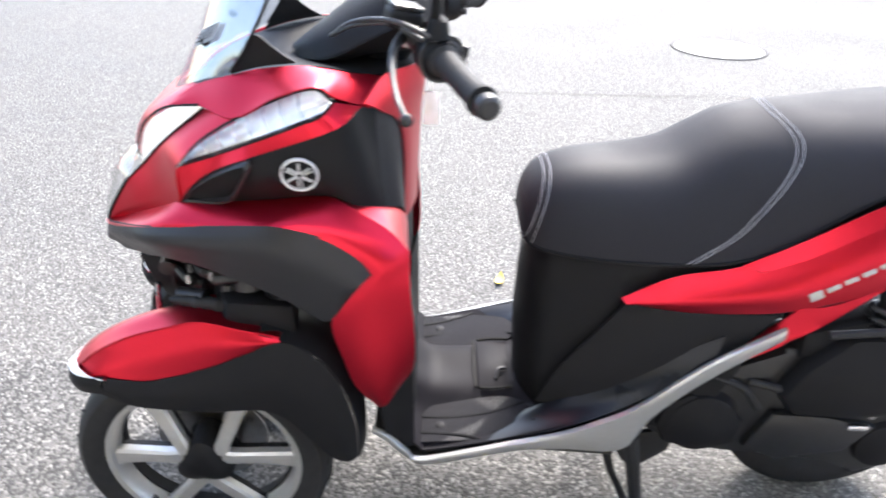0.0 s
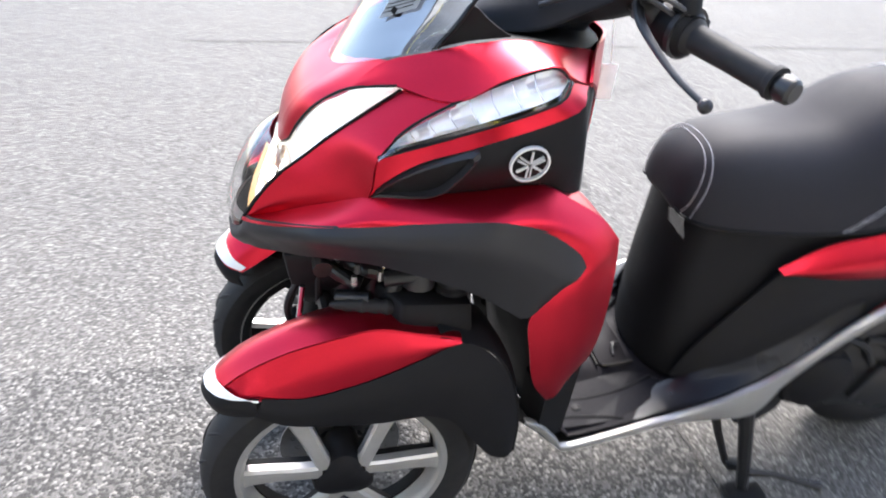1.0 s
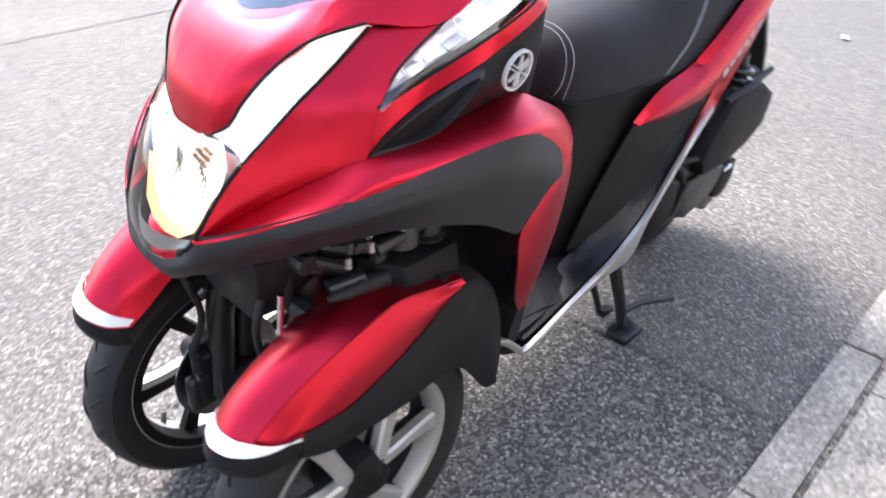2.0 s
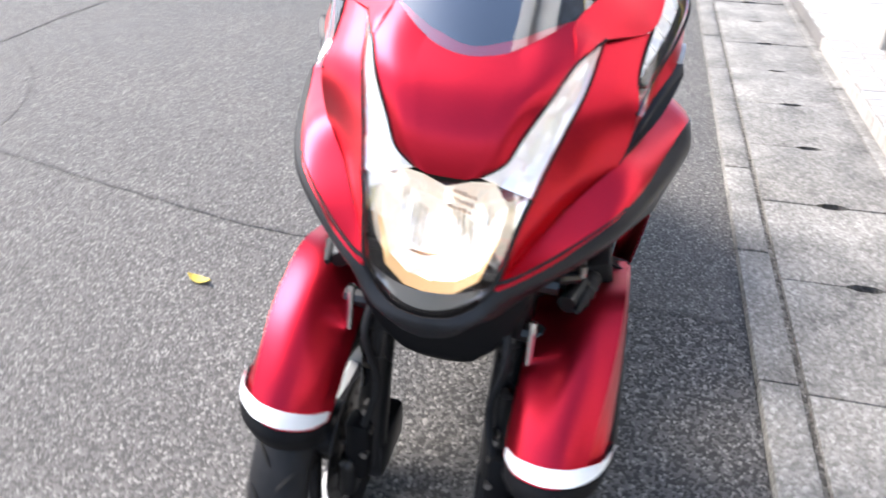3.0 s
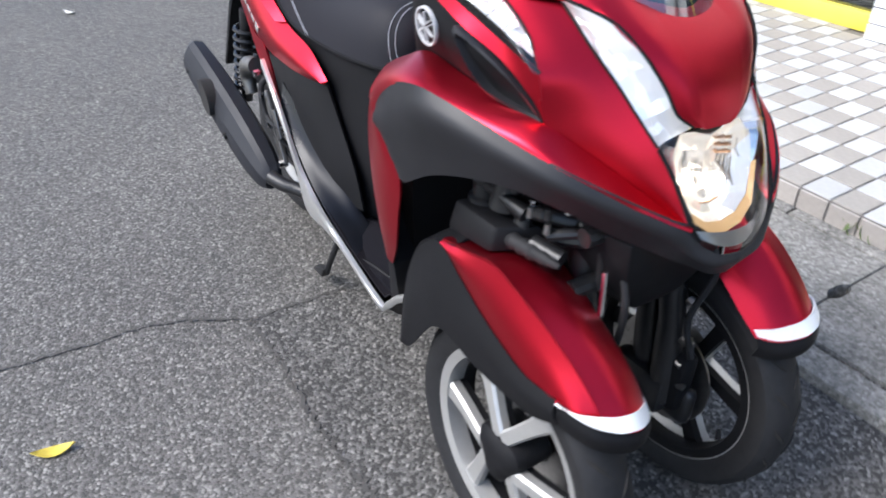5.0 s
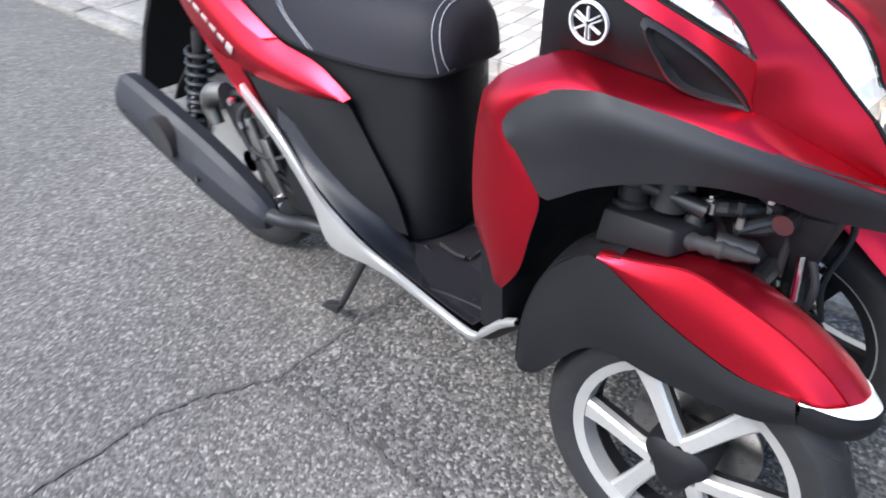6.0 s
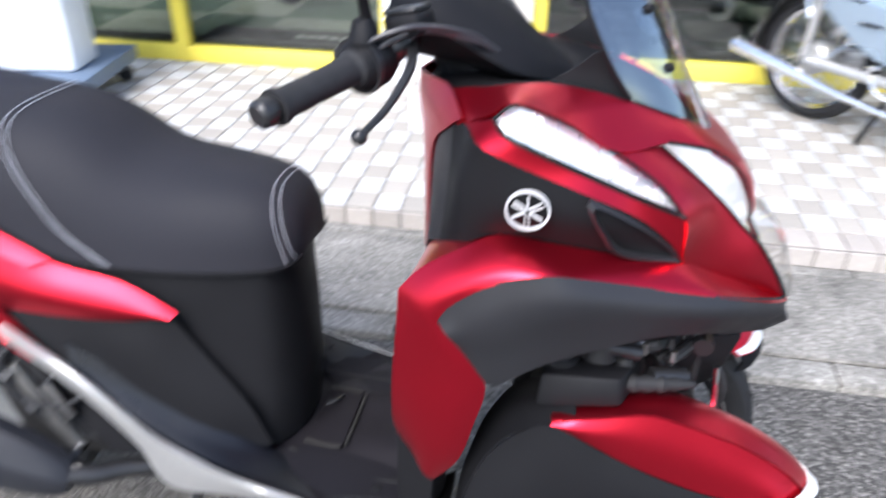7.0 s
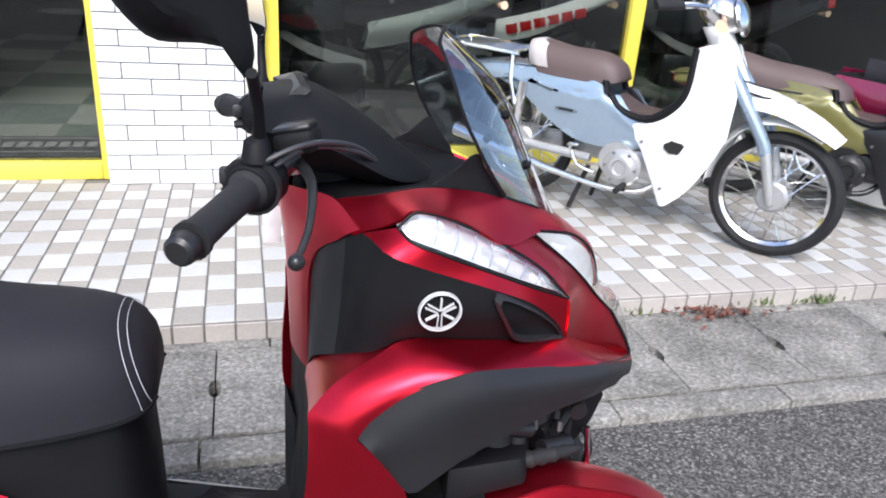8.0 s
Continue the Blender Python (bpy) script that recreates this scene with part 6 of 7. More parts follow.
# handlebar
bar = part("handlebar", tube(bmesh.new(), [(-0.43, 0.19, 1.050), (-0.40, 0.10, 1.060), (-0.39, 0.0, 1.062), (-0.405, -0.10, 1.052), (-0.440, -0.19, 1.040)], 0.013, 10, 24), DARKMETAL, scooter)
for s, gx, gy, gz, ix, iz in ((1, -0.489, 0.350, 1.038, -0.437, 1.049), (-1, -0.515, -0.338, 1.016, -0.452, 1.036)):
    inner, outer = Vector((ix, 0.205 * s, iz)), Vector((gx, gy, gz))
    d = (outer - inner).normalized()
    grip = part("grip", tube(bmesh.new(), [inner, inner + d * 0.006, inner + d * 0.012, inner.lerp(outer, 0.5), outer - d * 0.022, outer - d * 0.020, outer - d * 0.012], [0.024, 0.024, 0.0185, 0.0175, 0.018, 0.021, 0.021], 20), RUBBER, bar, "black rubber grip")
    part("bar_end", tube(bmesh.new(), [outer - d * 0.012, outer - d * 0.004, outer + d * 0.010, outer + d * 0.014], [0.013, 0.0175, 0.016, 0.012], 16), DARKMETAL, bar)
    h = inner - d * 0.03
    bm = tube(bmesh.new(), [inner + d * 0.004, inner - d * 0.006, inner - d * 0.035, inner - d * 0.058], [0.026, 0.033, 0.034, 0.024], 16)
    sw = part("switch_housing", bm, BLACK, bar, "black switch housing")
    part("switch_button", box(bmesh.new(), h.x - 0.046, h.x - 0.030, h.y - 0.012, h.y + 0.012, h.z - 0.004, h.z + 0.014, 0.004), GREY, sw)
    # brake lever with a ball end
    tip = Vector((-0.390, 0.354, 1.018)) if s > 0 else Vector((-0.410, -0.351, 1.001))
    root = Vector((ix + 0.055, 0.150 * s, iz + 0.022))
    lv = part("brake_lever", tube(bmesh.new(), [root, root.lerp(tip, 0.3) + Vector((0.018, 0, 0.004)), root.lerp(tip, 0.7) + Vector((0.014, 0, 0.0)), tip], [0.008, 0.006, 0.0045, 0.004], 10, 16), DARKMETAL, bar, "curved brake lever")
    bm = bmesh.new()
    bmesh.ops.create_uvsphere(bm, u_segments=12, v_segments=8, radius=0.009, matrix=Matrix.Translation(tip))
    part("lever_ball", bm, DARKMETAL, lv)
    bm = box(bmesh.new(), -0.025, 0.025, -0.024, 0.024, -0.016, 0.014, 0.009, 3)
    res = part("brake_reservoir", bm, BLACK, bar, "black brake fluid reservoir", m=Matrix.Translation((ix + 0.058, 0.165 * s, iz + 0.048)) @ Matrix.Rotation(radians(18 * s), 4, "Z") @ Matrix.Rotation(radians(-12), 4, "Y"))
    part("reservoir_cap", box(bmesh.new(), -0.023, 0.023, -0.022, 0.022, 0.012, 0.020, 0.004), DARKMETAL, res)
    part("lever_clamp", tube(bmesh.new(), [Vector((ix + 0.02, 0.17 * s, iz + 0.005)), Vector((ix + 0.055, 0.155 * s, iz + 0.028))], [0.020, 0.014], 12), DARKMETAL, bar)
    for k in range(2):
        y0 = (0.204 - 0.012 * k) * s
        part("cable", tube(bmesh.new(), [(ix + 0.004, y0, iz + 0.020 - 0.012 * k), (ix + 0.028, y0 + 0.006 * s, iz + 0.038 - 0.014 * k), (ix + 0.075, y0 - 0.012 * s, iz + 0.050 - 0.008 * k), (ix + 0.130, 0.140 * s, iz + 0.034 - 0.006 * k), (ix + 0.170, 0.095 * s, iz + 0.000)], 0.0034, 8, 30), CABLE, bar)
    part("lever_pivot", tube(bmesh.new(), [(ix + 0.050, 0.152 * s, iz + 0.034), (ix + 0.050, 0.152 * s, iz + 0.004)], [0.011, 0.011], 12), STEEL, bar)
    part("bar_clip", tube(bmesh.new(), [inner - d * 0.004, inner - d * 0.012], 0.0355, 18), DARKMETAL, sw)
    part("horn_button", tube(bmesh.new(), [h + Vector((-0.030, 0, -0.014)), h + Vector((-0.044, 0, -0.016))], [0.008, 0.006], 10), GREY, sw)
    # mirror on its stalk
    mb = Vector((ix + 0.010, 0.198 * s, iz + 0.030))
    mir = part("mirror", tube(bmesh.new(), [mb, mb + Vector((0.0, 0.0, 0.022)), mb + Vector((0.003, 0.002 * s, 0.030)), mb + Vector((0.002, 0.020 * s, 0.065)), Vector((-0.446, 0.262 * s, 1.172) if s < 0 else (-0.424, 0.216, 1.172))], [0.019, 0.015, 0.0075, 0.0065, 0.0065], 12), BLACK, scooter, "black rear-view mirror on a stalk")
    hd = Vector((-0.446, 0.268 * s, 1.172) if s < 0 else (-0.420, 0.222, 1.172))
    prof = [(0.006, -0.008), (-0.004, 0.012), (0.040, 0.026), (0.075, 0.028), (0.095, 0.034), (0.122, 0.066), (0.140, 0.110), (0.120, 0.145), (0.050, 0.150), (0.010, 0.110), (0.000, 0.050), (-0.004, 0.010)]
    pr = spline([(0, u, v) for u, v in prof] + [(0, prof[0][0], prof[0][1])], 41)[:-1]
    c0 = sum(pr, Vector()) / 40
    rings = [[Vector((hd.x - (c0.y + (p.y - c0.y) * k), hd.y + s * (0.35 * (p.y - 0.05) + dx), hd.z + c0.z + (p.z - c0.z) * k)) for p in pr] for dx, k in ((-0.022, 0.97), (-0.016, 1.0), (0.004, 0.97), (0.020, 0.80), (0.030, 0.45))]
    shell = part("mirror_shell", loft(rings), BLACK, mir)
    part("mirror_glass", loft([[p + Vector((0, -0.0015 * s, 0)) for p in rings[0]], [p + Vector((0, -0.0005 * s, 0)) for p in rings[0]]]), CHROME, mir, "mirror glass")
# handlebar cover with its hood
cov = [whole(r) for r in (
    [(-0.200, 0.030, 0.998), (-0.192, 0.015, 1.006), (-0.190, 0, 1.008)],
    [(-0.262, 0.105, 1.020), (-0.245, 0.060, 1.040), (-0.240, 0, 1.046)],
    [(-0.320, 0.125, 1.052), (-0.310, 0.075, 1.085), (-0.300, 0, 1.092)],
    [(-0.375, 0.128, 1.078), (-0.370, 0.080, 1.118), (-0.365, 0, 1.128)],
    [(-0.435, 0.110, 1.085), (-0.432, 0.070, 1.115), (-0.428, 0, 1.124)])]
cover = part("handlebar_cover", skin(bmesh.new(), grid_of(cov, 21, 20), 1, 0.006), BLACK, scooter, "black handlebar cover")
und = [whole(r) for r in (
    [(-0.200, 0.030, 0.998), (-0.200, 0.015, 0.996), (-0.200, 0, 0.994)],
    [(-0.262, 0.105, 1.020), (-0.262, 0.06, 1.000), (-0.262, 0, 0.995)],
    [(-0.320, 0.125, 1.052), (-0.325, 0.07, 1.020), (-0.325, 0, 1.010)],
    [(-0.375, 0.128, 1.078), (-0.380, 0.08, 1.030), (-0.38, 0, 1.020)],
    [(-0.435, 0.110, 1.085), (-0.440, 0.07, 1.040), (-0.440, 0, 1.035)])]
part("cover_underside", skin(bmesh.new(), grid_of(und, 15, 14), 1, 0.004), BLACK, cover)
bm = loft([[Vector(p) for p in r] for r in ([(-0.420, -0.075, 1.085), (-0.420, 0.075, 1.085), (-0.370, 0.070, 1.128), (-0.370, -0.070, 1.128)], [(-0.434, -0.072, 1.090), (-0.434, 0.072, 1.090), (-0.384, 0.068, 1.134), (-0.384, -0.068, 1.134)])])
part("meter_glass", bm, DARKMETAL, cover)
part("steering_stem", tube(bmesh.new(), [(-0.36, 0, 1.03), (-0.31, 0, 0.96)], 0.04, 14), BLACK, scooter)
# paper tag hanging from the bar
part("paper_tag", tube(box(bmesh.new(), -0.434, -0.408, 0.0325, 0.0335, 0.884, 0.942, 0.0003), [(-0.421, 0.033, 0.942), (-0.419, 0.033, 0.96), (-0.405, 0.033, 1.05)], 0.0008, 4), mat("tag_paper", (0.86, 0.84, 0.83), 0.7), scooter, "pale paper price tag on a string")


# ---- motorcycles on the forecourt and behind the glass ----
def spoked_wheel(parent, x, r, name, rim_mat, label="", spokes=True):
    bm = bmesh.new()
    lathe(bm, [(r - 0.055, -0.020), (r - 0.03, -0.031), (r - 0.008, -0.022), (r, 0), (r - 0.008, 0.022), (r - 0.03, 0.031), (r - 0.055, 0.020)], 48)
    w = part(name, bm, RUBBER, parent, label, m=Matrix.Translation((x, 0, r)))
    bm = bmesh.new()
    lathe(bm, [(r - 0.066, -0.012), (r - 0.052, -0.022), (r - 0.052, 0.022), (r - 0.066, 0.012), (r - 0.066, -0.012)], 48)
    part("rim", bm, rim_mat, w)
    bm = bmesh.new()
    lathe(bm, [(0.001, -0.062), (0.055, -0.060), (0.068, -0.045), (0.068, 0.045), (0.055, 0.060), (0.001, 0.062)], 28)
    part("hub", bm, ALLOY, w)
    if spokes:
        bm = bmesh.new()
        for k in range(36):
            a, y = 2 * math.pi * k / 36, (0.04 if k % 2 else -0.04)
            b = a + (0.42 if (k // 2) % 2 else -0.42)
            tube(bm, [(0.066 * math.cos(b), y, 0.066 * math.sin(b)), ((r - 0.062) * math.cos(a), 0, (r - 0.062) * math.sin(a))], 0.0022, 4, caps=False)
        tagged(part("spoke", bm, CHROME, w), kind="stuff")
    return w


ALLOY = mat("cast_alloy", (0.44, 0.44, 0.435), 0.4, 0.6, 0.1, 60, 0.0003)
ICE = mat("pale_blue_paint", (0.31, 0.39, 0.47), 0.26, 0.55, 0.05, 40, coat=0.5)
OLIVE = mat("olive_paint", (0.15, 0.14, 0.045), 0.3, 0.2, 0.08, 40, coat=0.4)
BROWN = mat("brown_seat_vinyl", (0.085, 0.058, 0.055), 0.6, 0, 0.15, 300, 0.0003)
GREYSEAT = mat("grey_seat_vinyl", (0.42, 0.39, 0.38), 0.6, 0, 0.1, 300, 0.0003)
REDLENS = mat("red_lens", (0.5, 0.01, 0.015), 0.15, 0, 0.1, coat=0.5)
MAROON = mat("maroon_paint", (0.20, 0.01, 0.045), 0.25, 0.3, 0.05, 40, coat=0.5)
PEARL = mat("pearl_silver_paint", (0.30, 0.32, 0.30), 0.3, 0.5, 0.05, 40, coat=0.4)
SCARLET = mat("scarlet_paint", (0.45, 0.012, 0.012), 0.3, 0.1, 0.05, 40, coat=0.4)


def twin(name, curves, material, parent, label="", nu=16, nv=8, thick=0.004):
    return panel(name, curves, material, parent, label, nu, nv, thick)


def step_bike(name, label, m, paint, shield_paint, seat_mat, rack_on=True):
    """Small step-through motorcycle; rear hub over x = 0, front hub at x = 1.22."""
    b = thing(name, label, "motorcycle", m)
    bright = CHROME if rack_on else DARKMETAL
    spoked_wheel(b, 0.0, 0.275, "rear_wheel", bright, spokes=rack_on)
    spoked_wheel(b, 1.22, 0.275, "front_wheel", bright, spokes=rack_on)
    # fork legs and front guard
    for s in (1, -1):
        f = part("fork_leg", tube(bmesh.new(), [(1.160, 0.075 * s, 0.45), (1.140, 0.075 * s, 0.51), (1.085, 0.072 * s, 0.66), (1.03, 0.05 * s, 0.80)], [0.026, 0.032, 0.036, 0.032], 12, 16), paint, b)
        part("fork_slider", tube(bmesh.new(), [(1.225, 0.078 * s, 0.25), (1.210, 0.078 * s, 0.30), (1.160, 0.078 * s, 0.46)], [0.017, 0.020, 0.0225], 12), ALLOY, f)
    arc = [[Vector((1.22 + (0.305 - 0.02 * abs(y) / 0.06) * math.cos(a), y, 0.275 + (0.305 - 0.02 * abs(y) / 0.06) * math.sin(a) + 0.02)) for y in (-0.06, -0.04, 0.0, 0.04, 0.06)] for a in (radians(58 + 9 * i) for i in range(15))]
    part("front_mudguard", skin(bmesh.new(), arc, 1, 0.003), shield_paint, b)
    gv = [[(1.42, 0.066, 0.53), (1.34, 0.075, 0.575), (1.22, 0.082, 0.62), (1.09, 0.080, 0.63)], [(1.45, 0.03, 0.555), (1.36, 0.045, 0.62), (1.22, 0.05, 0.68), (1.07, 0.05, 0.70)], [(1.455, 0.0, 0.56), (1.365, 0.0, 0.63), (1.22, 0.0, 0.695), (1.06, 0.0, 0.72)]]
    twin("fork_shroud", gv, shield_paint, b)
    # leg shield with a vent
    sa = [(1.065, 0.060, 0.86), (1.070, 0.10, 0.70), (1.025, 0.125, 0.55), (0.965, 0.135, 0.38), (0.880, 0.120, 0.225), (0.800, 0.110, 0.140)]
    sb = [(0.990, 0.085, 0.86), (0.965, 0.120, 0.70), (0.920, 0.140, 0.55), (0.860, 0.145, 0.41), (0.820, 0.135, 0.27), (0.788, 0.120, 0.138)]
    sc3 = [(0.930, 0.085, 0.84), (0.880, 0.110, 0.67), (0.800, 0.125, 0.540), (0.725, 0.135, 0.435), (0.730, 0.130, 0.32), (0.780, 0.120, 0.138)]
    sd = [(0.915, 0.075, 0.83), (0.835, 0.095, 0.625), (0.715, 0.110, 0.520), (0.570, 0.115, 0.465), (0.645, 0.115, 0.375), (0.772, 0.115, 0.140)]
    for sh, s in zip(twin("leg_shield", [sa, sb, sc3, sd], shield_paint, b, "", 22, 14), (1, -1)):
        vent = [(0.845, 0.432), (0.835, 0.441), (0.785, 0.445), (0.755, 0.425), (0.757, 0.408), (0.785, 0.388), (0.826, 0.392)]
        part("vent", loft([[Vector((x, s * (0.140 + dy), z)) for x, z in vent] for dy in (-0.004, 0.0075)]), SLOT, sh)
        part("bolt", tube(bmesh.new(), [(0.770, 0.118 * s, 0.22), (0.770, 0.134 * s, 0.22)], 0.007, 8), STEEL, sh)
        part("bolt", tube(bmesh.new(), [(0.648, 0.112 * s, 0.41), (0.648, 0.128 * s, 0.41)], 0.007, 8), STEEL, sh)
    part("step_cover", skin(bmesh.new(), [[Vector((x, y, z)) for y in (-0.085, 0, 0.085)] for x, z in ((0.96, 0.86), (0.90, 0.71), (0.80, 0.59), (0.68, 0.525), (0.56, 0.535), (0.50, 0.62))], 1, 0.02), BROWN, b)
    part("step_edge", tube(tube(bmesh.new(), [(0.915, -0.080, 0.835), (0.845, -0.100, 0.645), (0.740, -0.112, 0.550), (0.640, -0.116, 0.508), (0.540, -0.116, 0.530), (0.495, -0.114, 0.600), (0.495, -0.105, 0.690)], 0.016, 8, 24), [(0.915, 0.080, 0.835), (0.845, 0.100, 0.645), (0.740, 0.112, 0.550), (0.640, 0.116, 0.508), (0.540, 0.116, 0.530), (0.495, 0.114, 0.600), (0.495, 0.105, 0.690)], 0.016, 8, 24), BLACK, b)
    part("main_tube", tube(bmesh.new(), [(1.02, 0, 0.82), (0.86, 0, 0.57), (0.68, 0, 0.44), (0.40, 0, 0.45), (0.1, 0, 0.54)], 0.05, 12, 20), paint, b)
    # body under the seat and rear guard
    ba = [(0.700, 0.098, 0.495), (0.590, 0.108, 0.510), (0.490, 0.112, 0.660), (0.300, 0.112, 0.700), (0.100, 0.105, 0.690), (-0.100, 0.095, 0.680), (-0.300, 0.080, 0.650)]
    bb = [(0.700, 0.108, 0.430), (0.580, 0.122, 0.440), (0.450, 0.134, 0.540), (0.300, 0.132, 0.560), (0.100, 0.120, 0.600), (-0.100, 0.105, 0.625), (-0.310, 0.085, 0.610)]
    bc = [(0.730, 0.095, 0.385), (0.600, 0.100, 0.360), (0.480, 0.112, 0.345), (0.330, 0.114, 0.350), (0.190, 0.110, 0.405), (-0.060, 0.095, 0.545), (-0.320, 0.078, 0.590)]
    twin("side_body", [ba, bb, bc], paint, b, "", 22, 10)
    part("body_top", skin(bmesh.new(), [[Vector((x, y, z)) for y in (-0.10, 0, 0.10)] for x, z in ((0.50, 0.690), (0.3, 0.705), (0.1, 0.700), (-0.1, 0.690), (-0.32, 0.655))], 1, 0.004), paint, b)
    side = part("side_badge", box(bmesh.new(), 0.225, 0.300, -0.136, -0.120, 0.478, 0.490, 0.003), DARKMETAL, b)
    part("badge_wing", box(box(bmesh.new(), 0.205, 0.245, -0.134, -0.120, 0.481, 0.487, 0.002), 0.280, 0.320, -0.134, -0.120, 0.481, 0.487, 0.002), STEEL, side)
    arc = [[Vector(((0.315 - 0.03 * abs(y) / 0.07) * math.cos(a), y, 0.275 + (0.315 - 0.03 * abs(y) / 0.07) * math.sin(a))) for y in (-0.075, -0.05, 0.0, 0.05, 0.075)] for a in (radians(35 + 11 * i) for i in range(15))]
    part("rear_mudguard", skin(bmesh.new(), arc, 1, 0.003), DARKMETAL, b)
    # seat
    st = [(0.560, 0.730, 0.742, 0.03), (0.545, 0.715, 0.765, 0.075), (0.500, 0.705, 0.790, 0.100), (0.420, 0.700, 0.800, 0.115), (0.300, 0.700, 0.800, 0.120), (0.200, 0.702, 0.815, 0.118), (0.120, 0.705, 0.820, 0.105), (0.095, 0.715, 0.790, 0.07)]
    st = [(x if rack_on else x - 0.16 * max(0.0, 0.56 - x) / 0.46, z0 - 0.03 - (0.0 if rack_on else 0.10 * max(0.0, x)), z1 - (0.0 if rack_on else 0.10 * max(0.0, x)), w) for x, z0, z1, w in st]
    cols = list(zip(*[seat_ring(*q) for q in st]))
    part("seat", loft(list(zip(*[spline(c, 16) for c in cols]))), seat_mat, b, "", 60)
    st = [(0.205, 0.704, 0.812, 0.121), (0.150, 0.704, 0.822, 0.117), (0.108, 0.706, 0.815, 0.104), (0.085, 0.716, 0.785, 0.07)]
    if rack_on:
        part("seat_end", loft([seat_ring(*q) for q in st]), GREYSEAT, b, "", 60)
        # rack
        rack = part("rack", tube(bmesh.new(), [(0.06, 0.12, 0.745), (-0.34, 0.14, 0.755), (-0.38, 0.11, 0.757), (-0.38, -0.11, 0.757), (-0.34, -0.14, 0.755), (0.06, -0.12, 0.745)], 0.009, 8, 40), CHROME, b, "chrome luggage rack")
        for k in range(8):
            part("slat", box(bmesh.new(), -0.33, 0.03, -0.119 + 0.031 * k, -0.098 + 0.031 * k, 0.742, 0.756, 0.003), CHROME, rack)
        for s in (1, -1):
            part("rack_stay", tube(bmesh.new(), [(0.02, 0.105 * s, 0.745), (-0.01, 0.125 * s, 0.62), (-0.02, 0.125 * s, 0.46)], [0.010, 0.012, 0.012], 10), CHROME, rack)
    # engine, exhaust, shocks, lamps
    cast = ALLOY if rack_on else DARKMETAL
    eng = part("engine", tube(tube(box(bmesh.new(), 0.43, 0.70, -0.09, 0.09, 0.22, 0.36, 0.03), [(0.66, 0, 0.30), (0.86, 0, 0.33)], [0.065, 0.055], 14), [(0.50, -0.13, 0.30), (0.50, 0.13, 0.30)], 0.085, 24), cast, b)
    bm = bmesh.new()
    lathe(bm, [(0.001, -0.150), (0.030, -0.150), (0.036, -0.158), (0.052, -0.156), (0.060, -0.148), (0.082, -0.143), (0.092, -0.122)], 24, Matrix.Translation((0.53, 0, 0.275)))
    part("clutch_cover", bm, cast, eng)
    for k in range(6):
        a = 2 * math.pi * k / 6
        part("cover_bolt", tube(bmesh.new(), [(0.53 + 0.074 * math.cos(a), -0.140, 0.275 + 0.074 * math.sin(a)), (0.53 + 0.074 * math.cos(a), -0.152, 0.275 + 0.074 * math.sin(a))], 0.007, 8), STEEL, eng)
    for k in range(6):
        part("cylinder_fin", tube(bmesh.new(), [(0.685 + 0.022 * k, 0, 0.303 + 0.003 * k), (0.690 + 0.022 * k, 0, 0.304 + 0.003 * k)], 0.080, 18), cast, eng)
    part("kick_pedal", tube(bmesh.new(), [(0.40, -0.13, 0.22), (0.325, -0.16, 0.25), (0.285, -0.17, 0.325), (0.285, -0.19, 0.345), (0.340, -0.20, 0.350)], 0.009, 8, 16), CHROME, eng)
    part("foot_rest", tube(bmesh.new(), [(0.56, -0.12, 0.20), (0.57, -0.26, 0.20)], 0.014, 10), RUBBER, eng)
    part("foot_rest", tube(bmesh.new(), [(0.56, 0.12, 0.20), (0.57, 0.26, 0.20)], 0.014, 10), RUBBER, eng)
    part("exhaust", tube(bmesh.new(), [(0.74, -0.05, 0.23), (0.66, -0.10, 0.17), (0.5, -0.14, 0.165), (0.3, -0.155, 0.185), (0.15, -0.16, 0.205), (-0.32, -0.165, 0.285)], [0.014, 0.014, 0.014, 0.020, 0.034, 0.036], 14, 40), bright, b, "long exhaust pipe")
    part("chain_case", box(bmesh.new(), -0.10, 0.44, 0.075, 0.105, 0.225, 0.325, 0.02), cast, b)
    part("swing_arm", tube(bmesh.new(), [(0.40, -0.085, 0.27), (0.0, -0.085, 0.275)], 0.022, 10), ALLOY, b)
    for s in (1, -1):
        part("rear_shock", tube(bmesh.new(), [(-0.01, 0.11 * s, 0.30), (0.055, 0.115 * s, 0.62)], [0.017, 0.024], 12), CHROME, b)
    part("tail_lamp", tube(bmesh.new(), [(-0.27, 0, 0.580), (-0.33, 0, 0.580), (-0.345, 0, 0.576)], [0.045, 0.040, 0.02], 14), REDLENS, b)
    bm = bmesh.new()
    bmesh.ops.create_uvsphere(bm, u_segments=20, v_segments=12, radius=0.085, matrix=Matrix.Translation((1.02, 0, 0.985)) @ Matrix.Diagonal((1.15, 1.0, 1.0, 1)))
    part("headlamp_shell", bm, CHROME, b)
    bm = bmesh.new()
    lathe(bm, [(0.001, 0.020), (0.05, 0.016), (0.074, 0.0), (0.078, -0.012)], 24, Matrix.Translation((1.105, 0, 0.975)) @ Matrix.Rotation(radians(-90), 4, "Z"))
    part("headlamp_glass", bm, CHROME, b)
    part("headset", tube(bmesh.new(), [(1.045, 0, 0.70), (0.985, 0, 0.93)], [0.055, 0.060], 14), shield_paint, b)
    hb = part("handlebar", tube(bmesh.new(), [(0.86, 0.30, 1.005), (0.95, 0.20, 1.01), (1.0, 0.08, 1.005), (1.0, -0.08, 1.005), (0.95, -0.20, 1.01), (0.86, -0.30, 1.005)], 0.013, 10, 30), CHROME, b)
